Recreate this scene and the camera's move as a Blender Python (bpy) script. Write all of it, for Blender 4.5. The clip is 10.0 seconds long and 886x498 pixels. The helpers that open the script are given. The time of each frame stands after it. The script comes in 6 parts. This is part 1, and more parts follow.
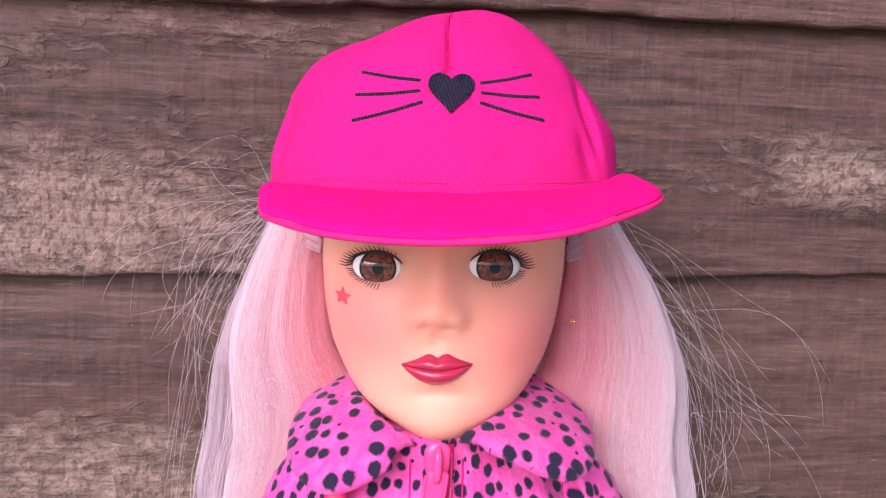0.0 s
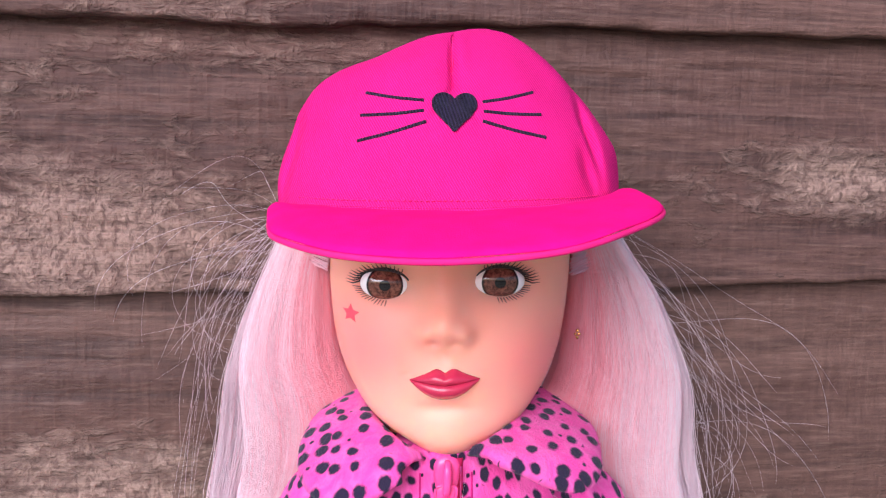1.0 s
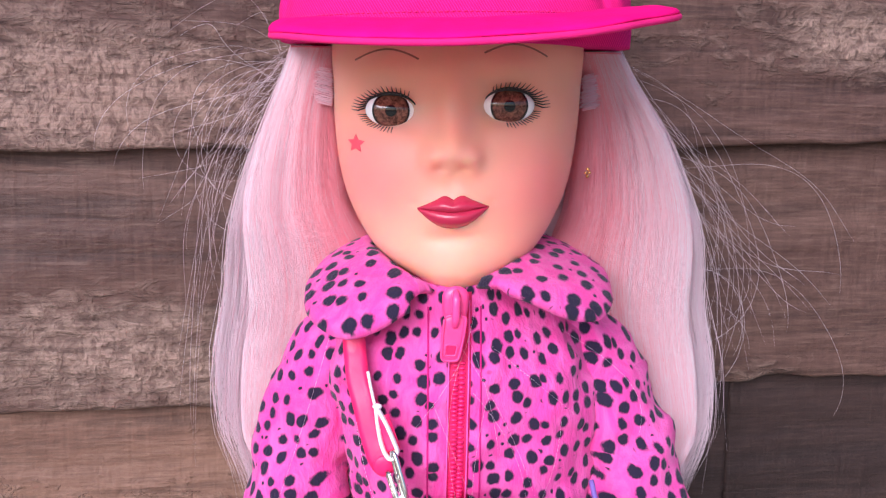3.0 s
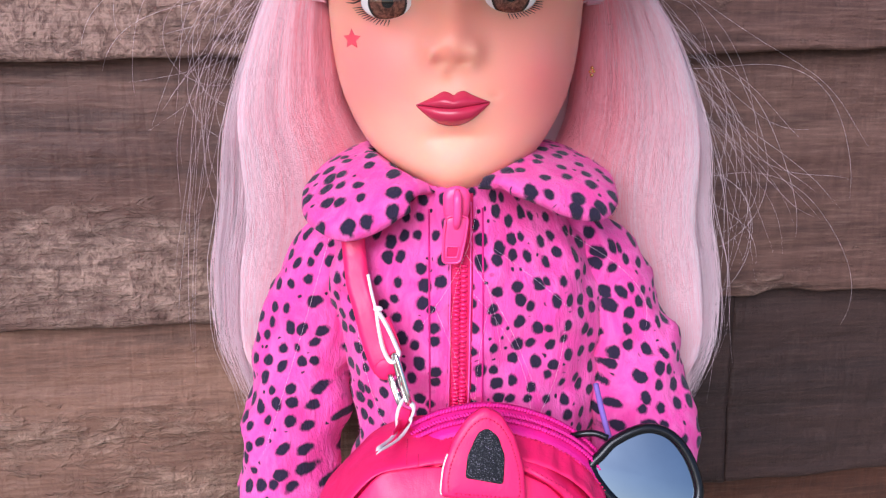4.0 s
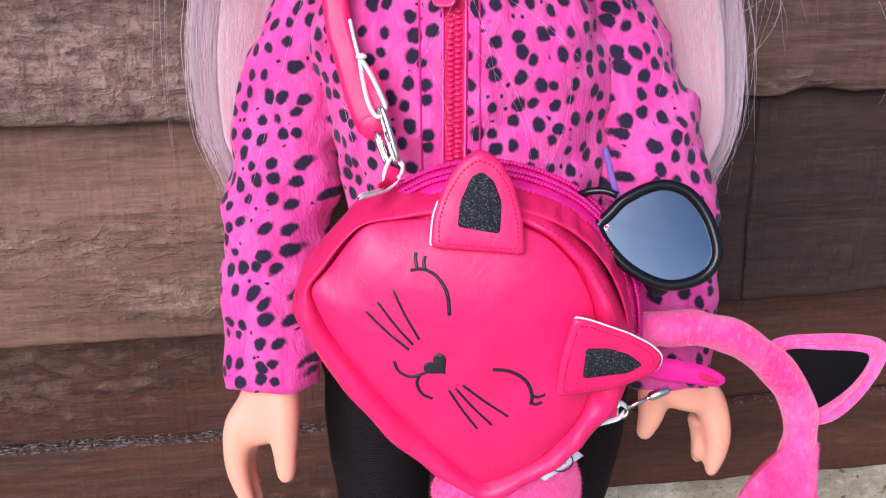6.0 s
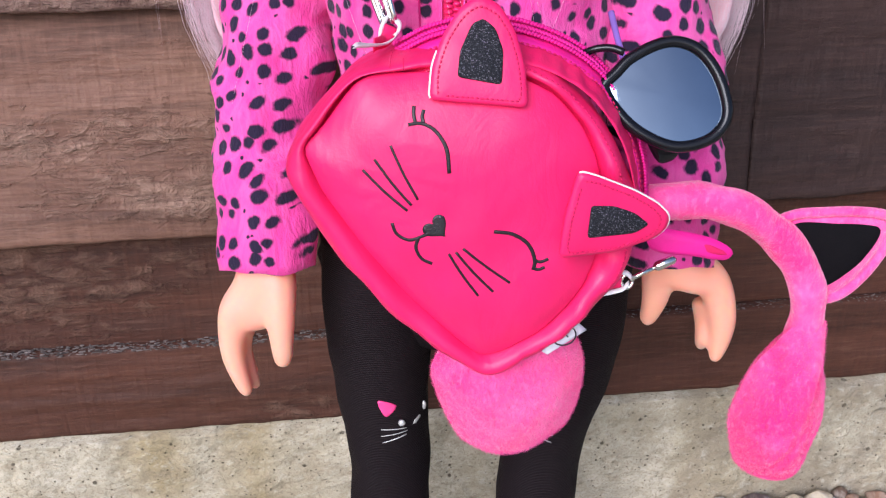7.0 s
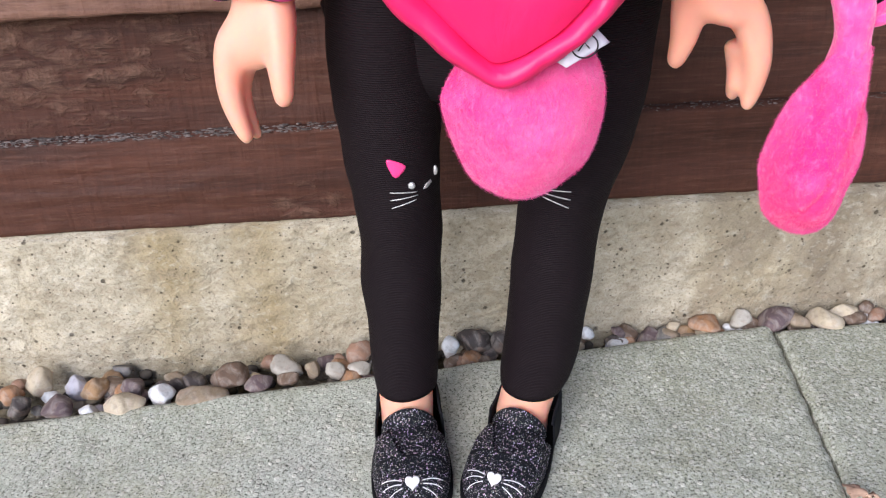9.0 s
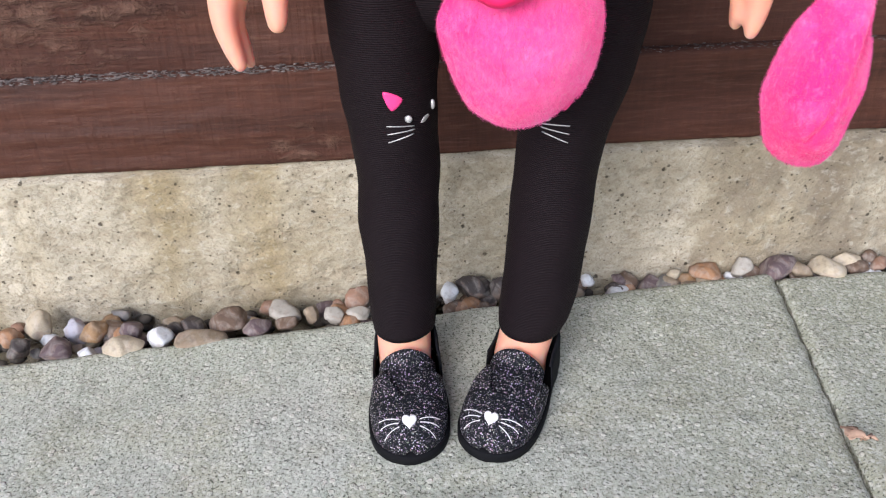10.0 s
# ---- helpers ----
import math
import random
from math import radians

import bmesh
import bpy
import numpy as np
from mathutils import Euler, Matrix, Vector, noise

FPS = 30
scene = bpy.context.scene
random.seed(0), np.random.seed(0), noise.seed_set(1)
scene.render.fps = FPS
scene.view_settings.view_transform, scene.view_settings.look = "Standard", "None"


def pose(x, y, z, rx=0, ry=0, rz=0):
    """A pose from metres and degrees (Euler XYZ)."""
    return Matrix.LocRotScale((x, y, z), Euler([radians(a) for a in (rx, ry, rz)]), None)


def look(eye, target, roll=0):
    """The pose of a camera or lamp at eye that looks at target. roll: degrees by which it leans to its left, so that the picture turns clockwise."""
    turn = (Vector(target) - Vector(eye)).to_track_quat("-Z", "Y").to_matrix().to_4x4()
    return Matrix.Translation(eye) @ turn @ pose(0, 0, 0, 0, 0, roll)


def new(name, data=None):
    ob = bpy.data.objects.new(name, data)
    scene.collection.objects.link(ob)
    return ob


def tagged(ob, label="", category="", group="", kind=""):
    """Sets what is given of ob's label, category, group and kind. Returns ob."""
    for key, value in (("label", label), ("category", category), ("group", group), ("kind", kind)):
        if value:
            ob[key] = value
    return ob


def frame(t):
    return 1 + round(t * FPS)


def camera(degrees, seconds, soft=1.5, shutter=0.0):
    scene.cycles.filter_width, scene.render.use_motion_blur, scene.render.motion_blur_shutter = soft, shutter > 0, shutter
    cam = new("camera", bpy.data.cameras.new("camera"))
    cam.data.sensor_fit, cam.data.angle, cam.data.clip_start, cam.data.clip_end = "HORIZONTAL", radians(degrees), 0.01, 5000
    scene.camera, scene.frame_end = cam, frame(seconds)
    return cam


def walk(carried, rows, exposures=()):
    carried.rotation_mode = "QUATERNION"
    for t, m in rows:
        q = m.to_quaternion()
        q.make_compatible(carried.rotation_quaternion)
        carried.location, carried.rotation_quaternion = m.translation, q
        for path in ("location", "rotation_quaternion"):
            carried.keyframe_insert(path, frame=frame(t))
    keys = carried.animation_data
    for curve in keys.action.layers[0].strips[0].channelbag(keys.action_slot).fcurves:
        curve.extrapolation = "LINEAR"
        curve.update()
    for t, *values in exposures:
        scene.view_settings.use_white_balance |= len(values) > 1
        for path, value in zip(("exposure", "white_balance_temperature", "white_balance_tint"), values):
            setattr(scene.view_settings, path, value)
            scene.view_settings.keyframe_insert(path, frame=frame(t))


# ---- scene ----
cam = camera(56.4, 10.0, 1.25)
PATH = [
    (0, (-0.037, -0.325, 0.421), (0.239, 1.631, 0.111), 2.6),
    (0.5, (-0.037, -0.326, 0.424), (0.236, 1.633, 0.127), 1.5),
    (1, (-0.038, -0.328, 0.424), (0.228, 1.632, 0.133), 1.6),
    (1.5, (-0.038, -0.329, 0.419), (0.226, 1.63, 0.113), 1.7),
    (2, (-0.038, -0.329, 0.415), (0.223, 1.626, 0.082), 1.5),
    (2.2, (-0.037, -0.328, 0.408), (0.221, 1.626, 0.072), 1.4),
    (3.5, (-0.04, -0.329, 0.378), (0.224, 1.596, -0.094), 1.0),
    (4, (-0.038, -0.326, 0.37), (0.217, 1.587, -0.154), 0.6),
    (4.5, (-0.036, -0.323, 0.357), (0.206, 1.581, -0.205), 0.4),
    (5, (-0.035, -0.319, 0.343), (0.203, 1.569, -0.272), 0.2),
    (5.5, (-0.035, -0.316, 0.332), (0.196, 1.551, -0.345), 0.1),
    (5.7, (-0.03, -0.316, 0.329), (0.184, 1.542, -0.378), 0.0),
    (6.8, (-0.031, -0.32, 0.302), (0.184, 1.493, -0.516), -0.4),
    (7, (-0.031, -0.319, 0.298), (0.18, 1.483, -0.542), -0.3),
    (7.5, (-0.03, -0.319, 0.285), (0.167, 1.459, -0.609), -0.5),
    (8, (-0.031, -0.324, 0.272), (0.151, 1.431, -0.671), -0.5),
    (8.5, (-0.031, -0.325, 0.258), (0.136, 1.405, -0.731), -0.6),
    (9, (-0.03, -0.328, 0.247), (0.122, 1.373, -0.795), -1.0),
    (9.5, (-0.029, -0.332, 0.239), (0.114, 1.345, -0.842), -1.0),
    (10, (-0.028, -0.332, 0.236), (0.108, 1.33, -0.868), -1.0),
]
walk(cam, [(t, look(eye, target, roll)) for t, eye, target, roll in PATH], [(0.0, 0.28, 5600, 15), (3.5, 0.16, 5560, 15), (6.0, -0.04, 5600, 16), (8.0, 0.14, 5680, 14), (10.0, 0.14, 5740, 13)])

# ---- light ----
world = bpy.data.worlds.new("sky")
scene.world = world
world.use_nodes = True
_w = world.node_tree
_sky = _w.nodes.new("ShaderNodeTexSky")
_sky.sky_type = "NISHITA"
_sky.sun_disc = False
SUN_ELEV, SUN_AZ = 32.5, 210.0
_sky.sun_elevation = radians(SUN_ELEV)
_sky.sun_rotation = radians(SUN_AZ)
_sky.dust_density = 2.0
_bg = _w.nodes["Background"]
_bg.inputs["Strength"].default_value = 0.135
_w.links.new(_sky.outputs["Color"], _bg.inputs["Color"])
_sun = bpy.data.lights.new("sun", "SUN")
_sun.energy = 3.4
_sun.angle = radians(40)
_sun.color = (1.0, 0.965, 0.935)
sun = new("sun", _sun)
_az, _el = radians(SUN_AZ), radians(SUN_ELEV)
sun.matrix_basis = look((3 * math.sin(_az) * math.cos(_el), 3 * math.cos(_az) * math.cos(_el), 3 * math.sin(_el)), (0, 0, 0.2))


# ---- material helpers ----
class Nodes:
    """A small wrapper round one node material."""

    def __init__(self, name):
        self.mat = bpy.data.materials.new(name)
        self.mat.use_nodes = True
        self.tree = self.mat.node_tree
        self.bsdf = self.tree.nodes["Principled BSDF"]
        self.coord = self.tree.nodes.new("ShaderNodeTexCoord").outputs["Object"]

    def put(self, node, key, value):
        if hasattr(value, "is_output"):
            self.tree.links.new(value, node.inputs[key])
        elif value is not None:
            node.inputs[key].default_value = value

    def stretch(self, sx, sy, sz, rot=(0, 0, 0)):
        n = self.tree.nodes.new("ShaderNodeMapping")
        self.put(n, "Vector", self.coord)
        n.inputs["Scale"].default_value = (sx, sy, sz)
        n.inputs["Rotation"].default_value = rot
        return n.outputs[0]

    def noise(self, scale, detail=4.0, rough=0.55, vec=None, distort=0.0):
        n = self.tree.nodes.new("ShaderNodeTexNoise")
        self.put(n, "Vector", vec or self.coord)
        n.inputs["Scale"].default_value = scale
        n.inputs["Detail"].default_value = detail
        n.inputs["Roughness"].default_value = rough
        n.inputs["Distortion"].default_value = distort
        return n.outputs["Fac"]

    def voronoi(self, scale, vec=None, feature="F1", randomness=1.0, out="Distance"):
        n = self.tree.nodes.new("ShaderNodeTexVoronoi")
        n.feature = feature
        self.put(n, "Vector", vec or self.coord)
        n.inputs["Scale"].default_value = scale
        n.inputs["Randomness"].default_value = randomness
        return n.outputs[out]

    def wave(self, scale, vec=None, distort=0.0, direction="X", detail=1.0, dscale=1.0):
        n = self.tree.nodes.new("ShaderNodeTexWave")
        n.bands_direction = direction
        self.put(n, "Vector", vec or self.coord)
        n.inputs["Scale"].default_value = scale
        n.inputs["Distortion"].default_value = distort
        n.inputs["Detail"].default_value = detail
        n.inputs["Detail Scale"].default_value = dscale
        return n.outputs["Fac"]

    def ramp(self, fac, *stops):
        n = self.tree.nodes.new("ShaderNodeValToRGB")
        self.put(n, "Fac", fac)
        els = n.color_ramp.elements
        while len(els) < len(stops):
            els.new(0.5)
        for e, (p, c) in zip(els, stops):
            e.position = p
            e.color = (c, c, c, 1) if isinstance(c, (int, float)) else (*c, 1)
        return n.outputs["Color"]

    def mix(self, fac, a, b, mode="MIX"):
        n = self.tree.nodes.new("ShaderNodeMix")
        n.data_type = "RGBA"
        n.blend_type = mode
        self.put(n, 0, fac)
        for k, v in ((6, a), (7, b)):
            if isinstance(v, tuple):
                v = (*v[:3], 1)
            self.put(n, k, v)
        return n.outputs[2]

    def math(self, op, a, b=None, clamp=False):
        n = self.tree.nodes.new("ShaderNodeMath")
        n.operation = op
        n.use_clamp = clamp
        self.put(n, 0, a)
        self.put(n, 1, b)
        return n.outputs[0]

    def sep(self, vec=None):
        n = self.tree.nodes.new("ShaderNodeSeparateXYZ")
        self.put(n, 0, vec or self.coord)
        return n.outputs

    def bump(self, height, strength=0.3, dist=0.001, under=None):
        n = self.tree.nodes.new("ShaderNodeBump")
        n.inputs["Strength"].default_value = strength
        n.inputs["Distance"].default_value = dist
        self.put(n, "Height", height)
        if under:
            self.put(n, "Normal", under)
        self.put(self.bsdf, "Normal", n.outputs[0])
        return n.outputs[0]

    def island(self):
        return self.tree.nodes.new("ShaderNodeNewGeometry").outputs["Random Per Island"]

    def random(self):
        return self.tree.nodes.new("ShaderNodeObjectInfo").outputs["Random"]

    def done(self, color=None, rough=0.5, metal=0.0, spec=None, sheen=0.0, sss=0.0, coat=0.0):
        if isinstance(color, tuple):
            color = (*color[:3], 1)
        self.put(self.bsdf, "Base Color", color)
        self.put(self.bsdf, "Roughness", rough)
        self.put(self.bsdf, "Metallic", metal)
        if spec is not None:
            self.put(self.bsdf, "Specular IOR Level", spec)
        self.put(self.bsdf, "Sheen Weight", sheen)
        self.put(self.bsdf, "Coat Weight", coat)
        if sss:
            self.put(self.bsdf, "Subsurface Weight", sss)
            self.put(self.bsdf, "Subsurface Radius", (0.007, 0.002, 0.001))
            self.put(self.bsdf, "Subsurface Scale", 1.0)
        return self.mat


def plain(name, color, rough=0.5, metal=0.0, vary=0.12, scale=120.0, bump=0.15, fine=900.0, **more):
    """One colour with soft mottling at one scale and a fine relief at another."""
    n = Nodes(name)
    a = tuple(c * (1 - vary) for c in color)
    b = tuple(min(1, c * (1 + vary)) for c in color)
    col = n.mix(n.ramp(n.noise(scale), (0.3, 0.0), (0.7, 1.0)), a, b)
    n.bump(n.noise(fine, 3), bump, 0.0004)
    return n.done(col, rough, metal, **more)


def fabric_twill(name, color, angle=-1.0):
    n = Nodes(name)
    v = n.stretch(1, 1, 1, (0, angle, 0))
    w = n.wave(470, v, 0.3, "Z")
    soft = n.noise(70, 4)
    col = n.mix(n.ramp(soft, (0.3, 0.0), (0.75, 1.0)), tuple(c * 0.84 for c in color), color)
    col = n.mix(n.math("MULTIPLY", w, 0.5), col, (0.93, 0.035, 0.29))
    col = n.mix(n.math("MULTIPLY", n.math("SUBTRACT", 1.0, w), 0.6), col, tuple(c * 0.58 for c in color))
    b = n.bump(w, 0.35, 0.0005)
    n.bump(n.noise(240, 3), 0.12, 0.0012, b)
    return n.done(col, 0.9, spec=0.15)


def plush_spots(name, ground, spot, lean=(0.6, 1.06, 0.0)):
    """Short-pile plush with irregular printed dots."""
    n = Nodes(name)
    warp = n.tree.nodes.new("ShaderNodeTexNoise")
    n.put(warp, "Vector", n.coord)
    warp.inputs["Scale"].default_value = 190
    warp.inputs["Detail"].default_value = 2
    add = n.tree.nodes.new("ShaderNodeMix")
    add.data_type = "VECTOR"
    add.inputs[0].default_value = 0.0022
    n.put(add, 4, n.coord)
    n.put(add, 5, warp.outputs["Color"])
    axes = n.sep(add.outputs[1])
    side = n.math("TANH", n.math("MULTIPLY", axes[0], 50.0))
    flat = n.tree.nodes.new("ShaderNodeCombineXYZ")
    n.put(flat, 0, n.math("ADD", axes[0], n.math("MULTIPLY", n.math("MULTIPLY", n.math("ADD", axes[1], 0.032), side), lean[0])))
    n.put(flat, 1, n.math("ADD", n.math("MULTIPLY", axes[2], lean[1]), n.math("MULTIPLY", axes[1], lean[2])))

    def dots(scale, loose, out):
        vor = n.tree.nodes.new("ShaderNodeTexVoronoi")
        vor.voronoi_dimensions = "2D"
        n.put(vor, "Vector", flat.outputs[0])
        vor.inputs["Scale"].default_value = scale
        vor.inputs["Randomness"].default_value = loose
        return vor.outputs[out]

    d, size = dots(148, 0.66, "Distance"), dots(148, 0.66, "Color")
    edge = n.math("ADD", n.math("MULTIPLY", n.sep(size)[0], 0.13), 0.285)
    fuzz = n.math("MULTIPLY", n.math("SUBTRACT", n.noise(1300, 3, 0.6, n.stretch(1, 1, 0.45)), 0.5), 0.16)
    fac = n.math("MULTIPLY", n.math("SUBTRACT", n.math("ADD", edge, fuzz), d), 9.0, True)
    tiny = n.math("MULTIPLY", n.math("SUBTRACT", n.math("ADD", 0.24, fuzz), dots(270, 0.9, "Distance")), 9.0, True)
    tiny = n.math("MULTIPLY", tiny, n.ramp(n.sep(dots(270, 0.9, "Color"))[1], (0.74, 0.0), (0.76, 1.0)))
    fac = n.math("MAXIMUM", fac, n.math("MULTIPLY", tiny, n.ramp(d, (0.50, 0.0), (0.54, 1.0))))
    v = n.stretch(1.0, 1.0, 0.35)
    pile = n.noise(620, 4, 0.65, v)
    tone = n.mix(n.ramp(n.noise(60, 3), (0.35, 0.0), (0.7, 1.0)), tuple(c * 0.86 for c in ground), ground)
    tone = n.mix(n.math("MULTIPLY", pile, 0.35), tone, tuple(min(1, c * 1.12 + 0.03) for c in ground))
    nap = n.noise(130, 4, 0.6, n.stretch(1, 1, 0.45), 0.8)
    tone = n.mix(n.math("MULTIPLY", n.ramp(nap, (0.42, 0.0), (0.62, 1.0)), 0.4), tone, (0.84, 0.20, 0.50))
    col = n.mix(fac, tone, spot)
    b = n.bump(nap, 0.4, 0.0022)
    n.bump(pile, 0.7, 0.0011, b)
    return n.done(col, 0.95, spec=0.1, sheen=0.12)


def plush_plain(name, color):
    """Longer-pile plush: brushed patches that lie light or deep, with streaky pile."""
    n = Nodes(name)
    pile = n.noise(640, 4, 0.65, n.stretch(1, 1, 0.6), 0.3)
    deep = (color[0] * 0.94, color[1] * 0.36, color[2] * 0.77)
    light = (0.97, 0.165, 0.455)
    brushed = n.noise(48, 5, 0.6, n.stretch(1, 1, 0.7), 0.7)
    tone = n.mix(n.ramp(brushed, (0.36, 0.0), (0.62, 1.0)), deep, color)
    tone = n.mix(n.ramp(n.noise(30, 4, 0.6, None, 0.6), (0.42, 0.0), (0.66, 1.0)), tone, light)
    tone = n.mix(n.math("MULTIPLY", n.ramp(pile, (0.36, 1.0), (0.5, 0.0)), 0.2), tone, deep)
    col = n.mix(n.math("MULTIPLY", n.ramp(pile, (0.52, 0.0), (0.72, 1.0)), 0.45), tone, (0.98, 0.26, 0.55))
    b = n.bump(brushed, 0.4, 0.0035)
    n.bump(pile, 0.6, 0.0014, b)
    return n.done(col, 0.9, spec=0.1, sheen=0.5)


def glitter(name, base, bright, scale=900.0, share=0.86, rough=0.45, reach=0.6, rainbow=0.3):
    """Dark ground with scattered reflecting flakes of two sizes."""
    n = Nodes(name)
    col = n.mix(n.noise(80), base, tuple(c * 1.6 for c in base))
    flakes = None
    for k, dim in ((1.75, 0.4), (1.0, 1.0)):
        cell = n.voronoi(scale * k, out="Color")
        dist = n.voronoi(scale * k)
        s = n.sep(cell)
        size = n.math("ADD", dist, n.math("MULTIPLY", s[1], 0.16))
        pick = n.math("MULTIPLY", n.ramp(s[0], (share - 0.02, 0.0), (share + 0.02, 1.0)), n.ramp(size, (reach - 0.06, 1.0), (reach, 0.0)))
        glow = n.math("MULTIPLY", n.math("ADD", n.math("MULTIPLY", s[2], 0.6), 0.4), dim)
        col = n.mix(n.math("MULTIPLY", pick, glow), col, n.mix(rainbow, bright, cell))
        flakes = pick if flakes is None else n.math("MAXIMUM", flakes, pick)
    n.bump(n.voronoi(scale), 0.5, 0.0004)
    return n.done(col, n.ramp(flakes, (0, rough), (1, 0.3)), 0.0, spec=0.25)


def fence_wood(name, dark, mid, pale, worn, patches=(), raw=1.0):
    """Rough-sawn stained softwood: saw marks, long grain and weathered patches."""
    n = Nodes(name)
    rnd = n.random()
    shift = n.tree.nodes.new("ShaderNodeCombineXYZ")
    n.put(shift, 0, n.math("MULTIPLY", rnd, 7.0))
    n.put(shift, 2, n.math("MULTIPLY", rnd, 3.0))
    place = n.tree.nodes.new("ShaderNodeVectorMath")
    n.put(place, 0, n.coord)
    n.put(place, 1, shift.outputs[0])
    pos = place.outputs[0]

    def scaled(sx, sy, sz):
        m = n.tree.nodes.new("ShaderNodeMapping")
        n.put(m, "Vector", pos)
        m.inputs["Scale"].default_value = (sx, sy, sz)
        return m.outputs[0]

    grain = n.noise(120, 6, 0.65, scaled(0.05, 0.3, 1.0), 0.4)
    streak = n.noise(26, 5, 0.6, scaled(0.12, 0.4, 1.0), 0.8)
    patch = n.noise(9, 5, 0.62, scaled(0.55, 1, 1.2), 0.6)
    blister = n.noise(200, 5, 0.65, scaled(0.42, 1, 1.0), 0.6)
    saw = n.noise(420, 2, 0.5, scaled(1.0, 1.0, 0.06))
    col = n.mix(n.ramp(streak, (0.3, 0.0), (0.72, 1.0)), dark, mid)
    col = n.mix(n.math("MULTIPLY", n.ramp(grain, (0.38, 1.0), (0.48, 0.0)), 0.8 * raw), col, tuple(c * 0.45 for c in dark))
    flake = n.math("ADD", n.math("MULTIPLY", patch, 0.75), n.math("MULTIPLY", blister, 0.32))
    flake = n.math("ADD", flake, n.math("MULTIPLY", n.sep()[0], -0.24))
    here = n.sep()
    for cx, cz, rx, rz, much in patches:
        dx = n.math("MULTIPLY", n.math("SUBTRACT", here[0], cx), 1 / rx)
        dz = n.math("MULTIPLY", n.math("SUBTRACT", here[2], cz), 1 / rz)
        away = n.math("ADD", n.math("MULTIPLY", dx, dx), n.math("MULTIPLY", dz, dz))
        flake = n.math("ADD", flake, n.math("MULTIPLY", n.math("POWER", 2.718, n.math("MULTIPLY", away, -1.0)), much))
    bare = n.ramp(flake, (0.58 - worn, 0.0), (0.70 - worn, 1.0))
    knob = n.noise(330, 4, 0.6, scaled(1.0, 1.0, 0.75), 0.5)
    col = n.mix(n.math("MULTIPLY", bare, 0.75), col, pale)
    torn = n.math("MULTIPLY", bare, n.ramp(knob, (0.40, 1.0), (0.52, 0.0)))
    col = n.mix(n.math("MULTIPLY", torn, 0.6), col, dark)
    col = n.mix(n.math("MULTIPLY", n.ramp(blister, (0.32, 1.0), (0.45, 0.0)), 0.3 * raw), col, tuple(c * 0.4 for c in dark))
    col = n.mix(n.math("MULTIPLY", n.ramp(saw, (0.45, 0.0), (0.7, 1.0)), 0.16), col, tuple(c * 1.35 for c in mid))
    fibre = n.noise(800, 4, 0.6, scaled(0.07, 0.5, 1.0), 0.3)
    col = n.mix(n.math("MULTIPLY", n.ramp(fibre, (0.40, 1.0), (0.5, 0.0)), 0.4 * raw), col, tuple(c * 0.5 for c in dark))
    col = n.mix(n.math("MULTIPLY", n.ramp(fibre, (0.54, 0.0), (0.68, 1.0)), 0.13), col, pale)
    b = n.bump(n.math("MULTIPLY", bare, knob), 0.8, 0.003)
    b = n.bump(grain, 0.8 * raw, 0.0022, b)
    b = n.bump(fibre, 0.4, 0.0008, b)
    b = n.bump(blister, 0.75 * raw, 0.0022, b)
    n.bump(saw, 0.6, 0.0011, b)
    return n.done(col, n.ramp(patch, (0.3, 0.62), (0.7, 0.85)), spec=0.35)


